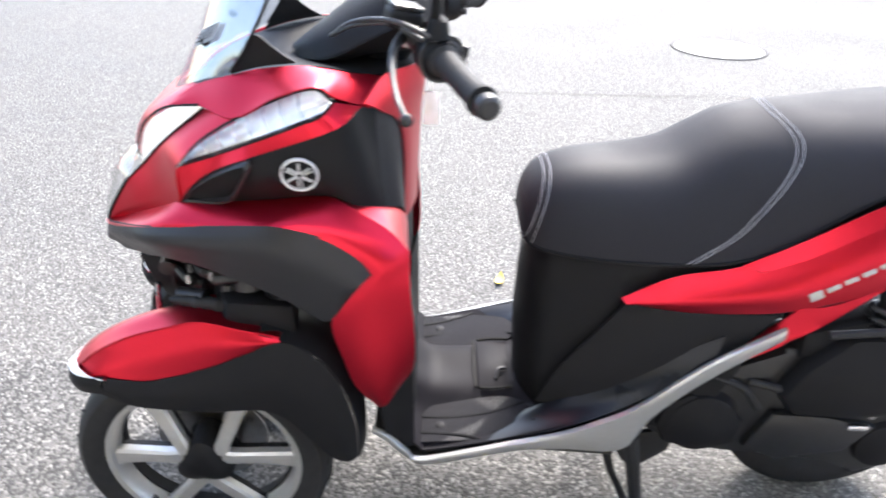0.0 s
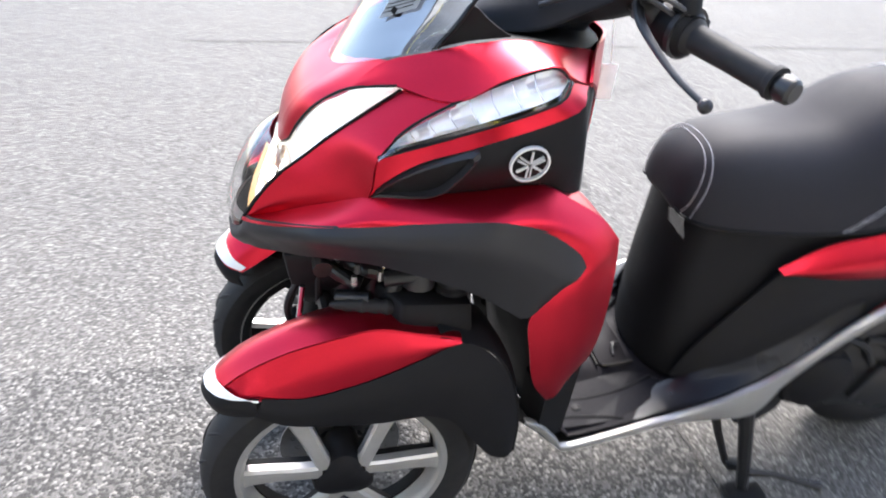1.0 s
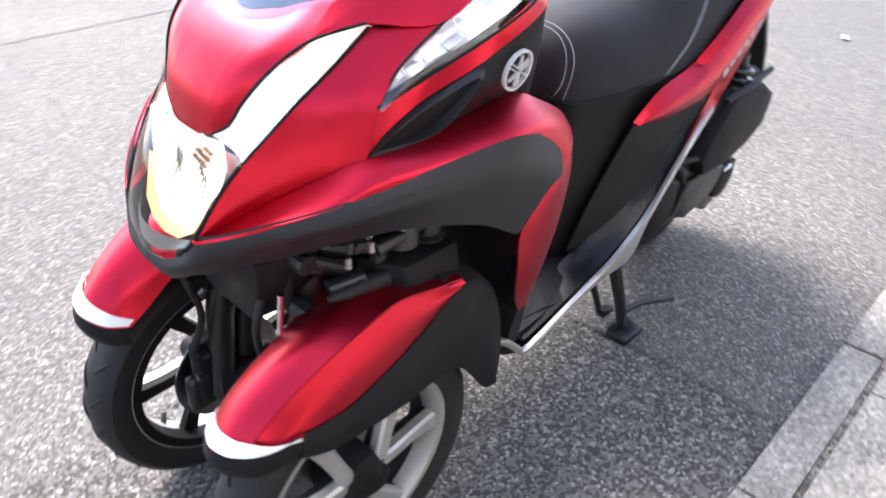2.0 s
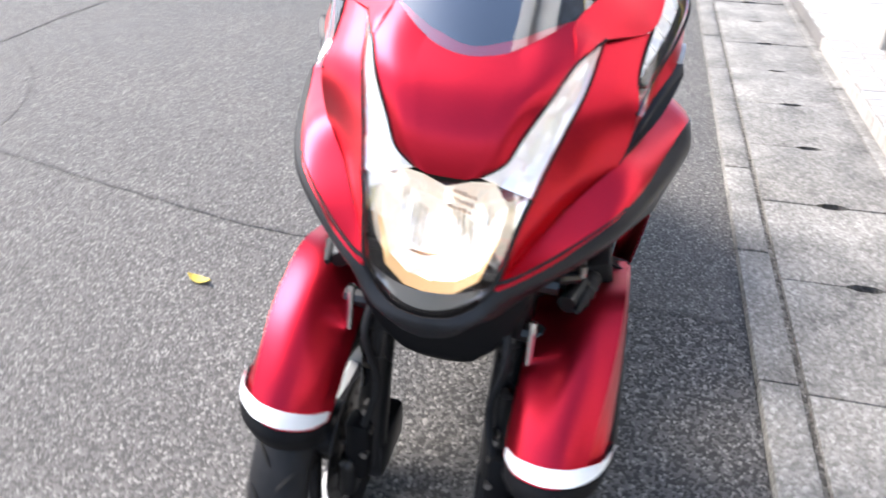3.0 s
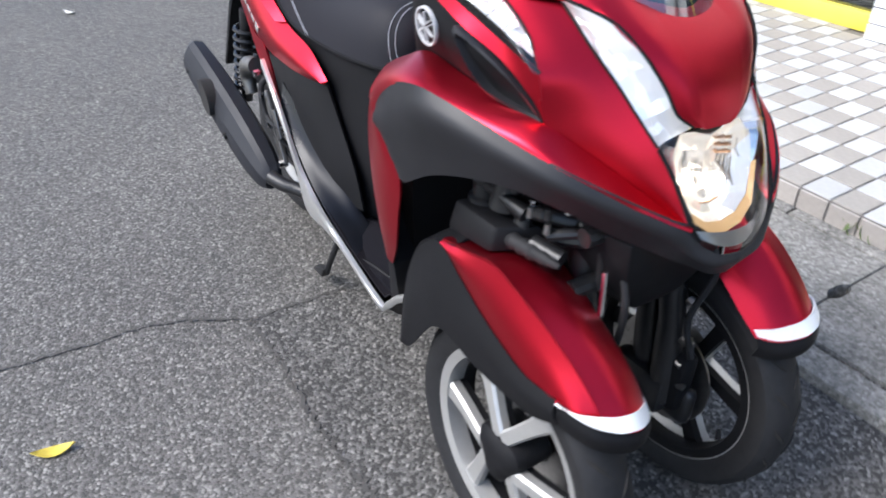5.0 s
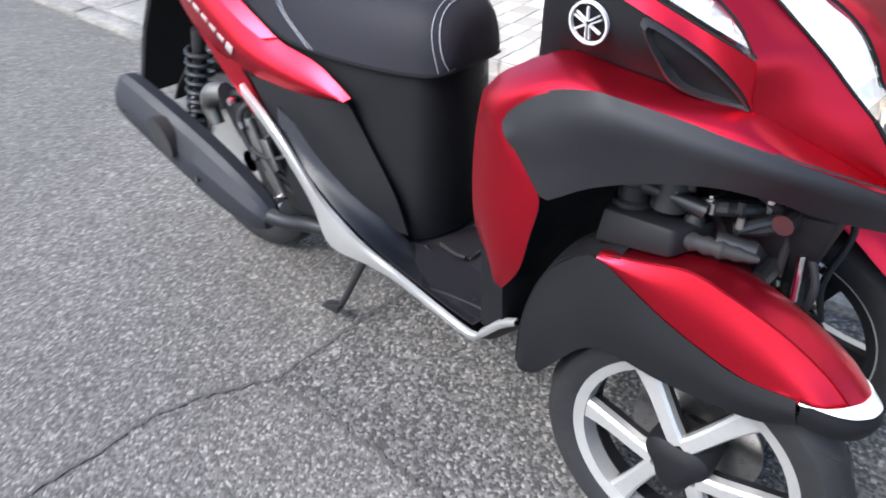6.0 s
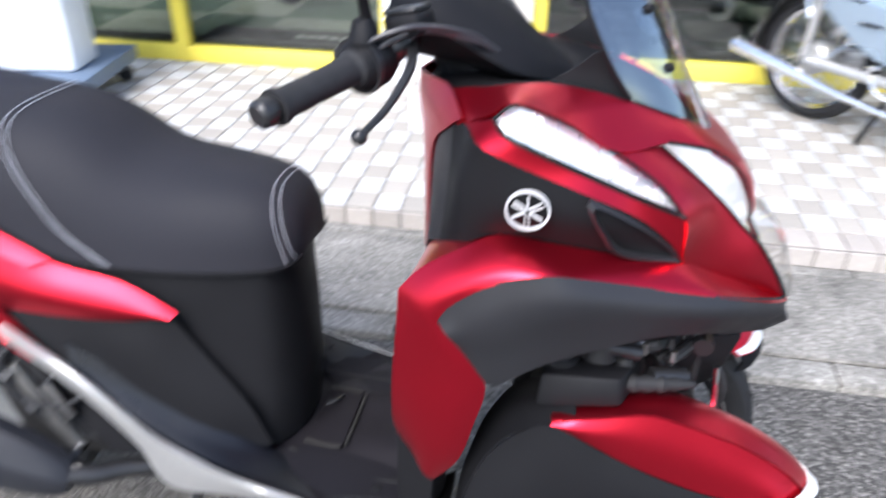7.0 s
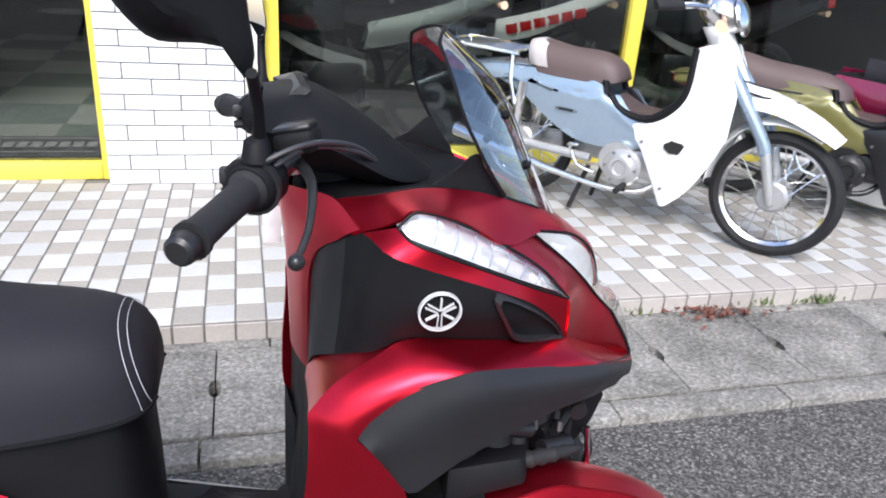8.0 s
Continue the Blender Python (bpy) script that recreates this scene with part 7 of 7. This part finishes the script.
    for s in (1, -1):
        part("grip", tube(bmesh.new(), [(0.93, 0.235 * s, 1.01), (0.855, 0.335 * s, 1.005)], 0.019, 12), RUBBER, hb)
        part("turn_lamp", tube(bmesh.new(), [(1.04, 0.09 * s, 0.94), (1.05, 0.15 * s, 0.94)], [0.012, 0.026], 10), AMBER, b)
        mr = part("mirror", tube(bmesh.new(), [(0.96, 0.18 * s, 1.02), (0.95, 0.22 * s, 1.16)], 0.006, 8), CHROME, b)
        bm = bmesh.new()
        lathe(bm, [(0.001, 0.012), (0.045, 0.010), (0.052, 0.0), (0.045, -0.006), (0.001, -0.006)], 20, Matrix.Translation((0.95, 0.23 * s, 1.19)) @ Matrix.Rotation(radians(90), 4, "Z"))
        part("mirror_head", bm, CHROME, mr)
    for k, (x0, z0) in enumerate(((1.06, 0.74), (1.05, 0.70))):
        part("front_basket_wire", tube(bmesh.new(), [(x0, -0.07, z0), (x0 + 0.12, -0.06, z0 - 0.02), (x0 + 0.24, 0.0, z0 - 0.03)], 0.005, 6, 12), DARKMETAL, b)
    part("main_stand", tube(bmesh.new(), [(0.36, -0.10, 0.24), (0.30, -0.13, 0.02)], [0.012, 0.012], 10), DARKMETAL, b)
    part("main_stand", tube(bmesh.new(), [(0.36, 0.10, 0.24), (0.30, 0.13, 0.02)], [0.012, 0.012], 10), DARKMETAL, b)
    # raked stance: upper works lie further back, engine further ahead
    for ob in b.children:
        if "wheel" in ob.name:
            continue
        low = ob.name.split(".")[0] in ("engine", "main_stand")
        for q in [ob] + list(ob.children):
            for v in q.data.vertices:
                x, z = v.co.x, v.co.z
                v.co.x = x + 0.045 if low else x - 0.35 * max(0, z - 0.5)
                if z > 0.6 and x < 0.65:
                    v.co.z = z - 0.045
    return b


ang = math.atan2(-0.93, 0.795)
step_bike("step_through_motorcycle", "pale blue and white step-through motorcycle with brown seat", Matrix.Translation((0.935, 2.49, PLAT_Z)) @ Matrix.Rotation(ang, 4, "Z"), ICE, WHITE, BROWN)
step_bike("step_through_motorcycle", "olive green step-through motorcycle with long brown seat", Matrix.Translation((2.085, 2.384, PLAT_Z)) @ Matrix.Rotation(radians(-46.5), 4, "Z"), OLIVE, DARKMETAL, BROWN, False)


def big_scooter(label, m):
    """Large faired scooter; rear hub over x = 0, front hub at x = 1.35."""
    b = thing("scooter", label, "scooter", m)
    spoked_wheel(b, 0.0, 0.26, "rear_wheel", DARKMETAL, spokes=False)
    spoked_wheel(b, 1.35, 0.26, "front_wheel", DARKMETAL, spokes=False)
    twin("belly_fairing", [[(1.18, 0.10, 0.15), (0.90, 0.20, 0.060), (0.50, 0.235, 0.050), (0.10, 0.24, 0.070), (-0.30, 0.20, 0.170)], [(1.22, 0.11, 0.20), (0.92, 0.235, 0.110), (0.50, 0.262, 0.105), (0.10, 0.262, 0.140), (-0.34, 0.215, 0.260)], [(1.24, 0.10, 0.25), (0.92, 0.22, 0.150), (0.50, 0.245, 0.145), (0.10, 0.248, 0.190), (-0.33, 0.205, 0.310)]], WHITE, b, "white lower fairing")
    body = [[Vector((x, w * math.copysign(abs(math.cos(a)) ** 0.6, math.cos(a)), z0 + (z1 - z0) * (0.5 + 0.5 * math.sin(a)))) for a in (2 * math.pi * i / 24 for i in range(24))] for x, z0, z1, w in ((-0.20, 0.42, 0.66, 0.16), (0.10, 0.32, 0.70, 0.21), (0.45, 0.22, 0.62, 0.22), (0.75, 0.20, 0.46, 0.20), (1.00, 0.24, 0.62, 0.19), (1.12, 0.30, 0.80, 0.14))]
    part("body", loft(body), BLACK, b)
    twin("side_panel", [[(0.80, 0.21, 0.48), (0.50, 0.225, 0.60), (0.15, 0.215, 0.66), (-0.14, 0.18, 0.68)], [(0.78, 0.235, 0.44), (0.50, 0.250, 0.52), (0.15, 0.235, 0.57), (-0.16, 0.20, 0.60)], [(0.74, 0.225, 0.40), (0.50, 0.235, 0.44), (0.15, 0.225, 0.48), (-0.15, 0.18, 0.52)]], MAROON, b, "glossy maroon side panel")
    twin("front_shield", [[(1.00, 0.20, 0.95), (1.10, 0.22, 0.70), (1.05, 0.22, 0.45)], [(1.20, 0.12, 0.95), (1.28, 0.14, 0.72), (1.20, 0.16, 0.46)], [(1.26, 0.0, 0.94), (1.36, 0.0, 0.72), (1.26, 0.0, 0.46)]], MAROON, b)
    st = [(0.52, 0.58, 0.64, 0.08), (0.45, 0.57, 0.70, 0.13), (0.30, 0.58, 0.71, 0.15), (0.15, 0.62, 0.75, 0.15), (-0.02, 0.66, 0.76, 0.10)]
    part("seat", loft([seat_ring(*q) for q in st]), LEATHER, b)
    part("handlebar", tube(bmesh.new(), [(0.92, 0.32, 1.02), (1.02, 0.15, 1.04), (1.04, 0, 1.02), (1.02, -0.15, 1.04), (0.92, -0.32, 1.02)], 0.014, 10, 24), DARKMETAL, b)
    part("steering_stem", tube(bmesh.new(), [(1.04, 0, 1.02), (1.10, 0, 0.72), (1.35, 0, 0.26)], [0.03, 0.05, 0.03], 12), DARKMETAL, b)
    part("tail_lamp", box(bmesh.new(), -0.24, -0.19, -0.07, 0.07, 0.56, 0.62, 0.015), REDLENS, b)
    part("side_stand", tube(bmesh.new(), [(0.45, 0.14, 0.24), (0.40, 0.25, 0.012)], 0.012, 8), DARKMETAL, b)
    return b


big_scooter("maroon and white scooter with black middle on the forecourt", Matrix.Translation((2.73, 2.26, PLAT_Z)) @ Matrix.Rotation(radians(-46.5), 4, "Z"))


def street_bike(name, label, m, paint, accent, squares=False, front=None):
    """Faired motorcycle; rear hub over x = 0, front hub at x = 1.35."""
    b = thing(name, label, "motorcycle", m)
    spoked_wheel(b, 0.0, 0.30, "rear_wheel", DARKMETAL, spokes=False)
    spoked_wheel(b, 1.35, 0.30, "front_wheel", DARKMETAL, spokes=False)
    for s in (1, -1):
        part("fork_leg", tube(bmesh.new(), [(1.35, 0.085 * s, 0.30), (1.16, 0.085 * s, 0.86)], 0.024, 12), CHROME, b)
    bars = part("handlebar", tube(bmesh.new(), [(0.98, 0.32, 0.98), (1.08, 0.2, 0.96), (1.12, 0, 0.93), (1.08, -0.2, 0.96), (0.98, -0.32, 0.98)], 0.014, 10, 24), DARKMETAL, b)
    twin("front_cowl", [[(1.12, 0.16, 0.95), (1.30, 0.12, 0.88), (1.46, 0.0, 0.78)], [(1.05, 0.22, 0.78), (1.25, 0.18, 0.70), (1.42, 0.05, 0.62)], [(0.95, 0.20, 0.52), (1.10, 0.18, 0.48), (1.22, 0.10, 0.46)]], front or paint, b)
    st = [(1.06, 0.72, 0.78, 0.06), (1.00, 0.66, 0.90, 0.13), (0.85, 0.64, 0.94, 0.16), (0.65, 0.64, 0.88, 0.14), (0.52, 0.66, 0.80, 0.10)]
    part("tank", loft([seat_ring(*q) for q in st]), front or paint, b)
    st = [(0.56, 0.70, 0.76, 0.09), (0.45, 0.68, 0.78, 0.13), (0.25, 0.68, 0.79, 0.14), (0.05, 0.72, 0.86, 0.12), (-0.15, 0.78, 0.90, 0.09)]
    part("seat", loft([seat_ring(*q) for q in st]), LEATHER, b)
    for t, s in zip(twin("tail_cowl", [[(0.40, 0.14, 0.70), (0.10, 0.13, 0.78), (-0.20, 0.09, 0.88), (-0.38, 0.03, 0.93)], [(0.40, 0.155, 0.63), (0.10, 0.15, 0.70), (-0.20, 0.11, 0.81), (-0.40, 0.04, 0.89)], [(0.42, 0.14, 0.56), (0.15, 0.13, 0.62), (-0.15, 0.09, 0.76), (-0.39, 0.03, 0.86)]], paint, b), (1, -1)):
        if squares:
            for k in range(6):
                x = 0.30 - 0.085 * k
                part("square", box(bmesh.new(), -0.035, 0.035, -0.003, 0.003, -0.028, 0.028, 0.003), SCARLET, t, "", m=Matrix.Translation((x, (0.1585 - 0.0075 * max(0, k - 1)) * s, 0.655 + 0.022 * k)) @ Matrix.Rotation(radians(14), 4, "Y"))
    part("engine", box(box(bmesh.new(), 0.40, 0.80, -0.15, 0.15, 0.25, 0.50, 0.05), 0.62, 0.86, -0.11, 0.11, 0.48, 0.66, 0.03), DARKMETAL, b)
    twin("frame_rail", [[(1.05, 0.10, 0.80), (0.75, 0.14, 0.60), (0.40, 0.13, 0.50)], [(1.03, 0.10, 0.72), (0.74, 0.14, 0.54), (0.40, 0.13, 0.42)]], ALLOY, b)
    part("swing_arm", box(bmesh.new(), -0.02, 0.42, -0.10, 0.10, 0.28, 0.34, 0.015), DARKMETAL, b)
    part("exhaust", tube(bmesh.new(), [(0.80, -0.10, 0.30), (0.5, -0.15, 0.20), (0.2, -0.17, 0.28), (-0.15, -0.18, 0.42)], [0.022, 0.022, 0.045, 0.050], 14, 24), STEEL, b)
    part("tail_lamp", box(bmesh.new(), -0.43, -0.37, -0.05, 0.05, 0.86, 0.92, 0.012), REDLENS, b)
    for s in (1, -1):
        part("turn_lamp", tube(bmesh.new(), [(-0.30, 0.08 * s, 0.82), (-0.32, 0.17 * s, 0.83)], [0.008, 0.022], 10), AMBER, b)
        part("grip", tube(bmesh.new(), [(1.05, 0.235 * s, 0.965), (0.96, 0.34 * s, 0.98)], 0.019, 12), RUBBER, bars)
    part("front_mudguard", skin(bmesh.new(), [[Vector((1.35 + 0.33 * math.cos(a), y, 0.30 + 0.33 * math.sin(a))) for y in (-0.06, 0, 0.06)] for a in (radians(30 + 12 * i) for i in range(10))], 1, 0.004), front or paint, b)
    part("screen", skin(bmesh.new(), [[Vector((1.18 + 0.1 * k, y, 1.12 - 0.2 * k)) for y in (-0.12, 0, 0.12)] for k in (0, 0.5, 1)], 1, 0.003), SMOKE, b)
    part("side_stand", tube(bmesh.new(), [(0.45, 0.12, 0.26), (0.38, 0.26, 0.012)], 0.012, 8), DARKMETAL, b)
    return b


IN_Z = 0.151
street_bike("motorcycle", "silver grey motorcycle behind the shop glass", Matrix.Translation((0.60, 3.12, IN_Z)) @ Matrix.Rotation(radians(174), 4, "Z"), PEARL, SCARLET, front=DARKMETAL)
street_bike("motorcycle", "white motorcycle with a row of red squares", Matrix.Translation((1.45, 3.52, IN_Z)) @ Matrix.Rotation(radians(172), 4, "Z"), WHITE, SCARLET, True, DARKMETAL)
street_bike("motorcycle", "dark motorcycle behind the shop glass", Matrix.Translation((-0.25, 5.3, IN_Z)) @ Matrix.Rotation(radians(-80), 4, "Z"), DARKMETAL, SCARLET)
street_bike("motorcycle", "black motorcycle inside the shop", Matrix.Translation((-3.1, 4.8, IN_Z)) @ Matrix.Rotation(radians(-40), 4, "Z"), DARKMETAL, SCARLET)
street_bike("motorcycle", "black motorcycle with red trim behind the glass", Matrix.Translation((3.2, 3.75, IN_Z)) @ Matrix.Rotation(radians(170), 4, "Z"), DARKMETAL, SCARLET)


# ---- sign on casters, leaves, weeds ----
NAVY = mat("blue_grey_paint", (0.10, 0.14, 0.20), 0.45, 0, 0.15, 20, 0.0003)
SIGNW = mat("sign_white_panel", (0.62, 0.66, 0.70), 0.35, 0, 0.06, 10)
SIGNB = mat("sign_blue_panel", (0.02, 0.13, 0.50), 0.35, 0, 0.06, 10)
sign = thing("sign_stand", "white and blue standing shop sign on a wheeled base", "sign", Matrix.Translation((-2.66, 1.98, PLAT_Z)) @ Matrix.Rotation(radians(8), 4, "Z"))
part("base", box(bmesh.new(), -0.42, 0.42, -0.36, 0.36, 0.10, 0.17, 0.012), NAVY, sign)
part("base_plinth", box(bmesh.new(), -0.42, 0.30, -0.44, -0.365, 0.004, 0.060, 0.006), mat("plinth_brown", (0.20, 0.14, 0.13), 0.6), sign)
for x in (-0.36, 0.36):
    for y in (-0.30, 0.30):
        c = part("caster", tube(bmesh.new(), [(x, y - 0.014, 0.042), (x, y + 0.014, 0.042)], 0.040, 20), RUBBER, sign, "swivel caster")
        part("caster_fork", box(bmesh.new(), x - 0.012, x + 0.012, y - 0.022, y + 0.022, 0.05, 0.10, 0.004), CHROME, c)
part("body", box(bmesh.new(), -0.34, 0.34, -0.12, 0.12, 0.171, 1.75, 0.02), SIGNW, sign)
part("blue_panel", box(bmesh.new(), -0.31, 0.31, -0.127, -0.1205, 0.55, 1.70, 0.003), SIGNB, sign)
for k in range(5):
    part("letter_bar", box(bmesh.new(), -0.25 + 0.10 * k, -0.18 + 0.10 * k, -0.130, -0.1275, 0.64, 0.70, 0.001), WHITE, sign)

YLEAF = mat("yellow_leaf", (0.55, 0.42, 0.05), 0.6, var=0.25, scale=80)
DLEAF = mat("dead_leaf", (0.13, 0.045, 0.03), 0.7, var=0.4, scale=80)
PALE = mat("pale_scrap", (0.62, 0.60, 0.55), 0.7, var=0.2, scale=80)
WEED = mat("weed_green", (0.10, 0.14, 0.04), 0.6, var=0.3, scale=80)


def leaf(bm, m, L, w, curl):
    """A pointed leaf with a raised midrib and curled rim."""
    n = 6
    top = []
    for i in range(n + 1):
        u = i / n
        half = w * math.sin(math.pi * u) ** 0.8 * 0.5
        z = curl * (u - 0.5) ** 2 * 4
        top.append([bm.verts.new(m @ Vector((L * (u - 0.5), y * half, z + (0.25 * curl if y else 0)))) for y in (-1, 0, 1)])
    for a, b in zip(top, top[1:]):
        for k in range(2):
            f = [a[k], b[k], b[k + 1], a[k + 1]]
            bm.faces.new(f)


for x, y, a, L, w, mt, lb, z in ((-0.665, -0.862, 78, 0.085, 0.030, YLEAF, "curled yellow leaf on the asphalt", 0.004), (-3.88, -0.26, 30, 0.08, 0.03, PALE, "pale dry leaf on the asphalt", 0.004)):
    bm = bmesh.new()
    leaf(bm, Matrix.Translation((x, y, z)) @ Matrix.Rotation(radians(a), 4, "Z"), L, w, 0.012)
    bmesh.ops.remove_doubles(bm, verts=bm.verts, dist=1e-5)
    bmesh.ops.solidify(bm, geom=list(bm.faces), thickness=0.0012)
    tagged(part("leaf", bm, mt), lb, "leaf")
bm = bmesh.new()
rnd = random.Random(5)
for k in range(70):
    leaf(bm, Matrix.Translation((rnd.gauss(1.27, 0.09), min(1.215, rnd.gauss(1.165, 0.028)), 0.042 + rnd.random() * 0.018)) @ Euler((rnd.uniform(-0.6, 0.6), rnd.uniform(-0.6, 0.6), rnd.uniform(0, 6.3))).to_matrix().to_4x4(), rnd.uniform(0.02, 0.04), rnd.uniform(0.01, 0.02), 0.008)
tagged(part("leaf_litter", bm, DLEAF), "small heap of dry brown leaves against the step", "leaves", kind="stuff")
bm = bmesh.new()
for cx, cy, n in ((1.78, 1.214, 40), (1.52, 1.216, 16), (0.95, 1.217, 8), (-0.2, 1.217, 7)):
    for k in range(n):
        x, y = rnd.gauss(cx, 0.05), min(1.222, rnd.gauss(cy, 0.008))
        leaf(bm, Matrix.Translation((x, y, 0.045 + rnd.random() * 0.02)) @ Euler((rnd.uniform(-0.3, 0.3), rnd.uniform(-1.4, -0.5), rnd.uniform(0, 6.3))).to_matrix().to_4x4(), rnd.uniform(0.02, 0.05), rnd.uniform(0.005, 0.010), 0.006)
tagged(part("weeds", bm, WEED), "thin weeds growing along the step joint", "weeds", kind="stuff")
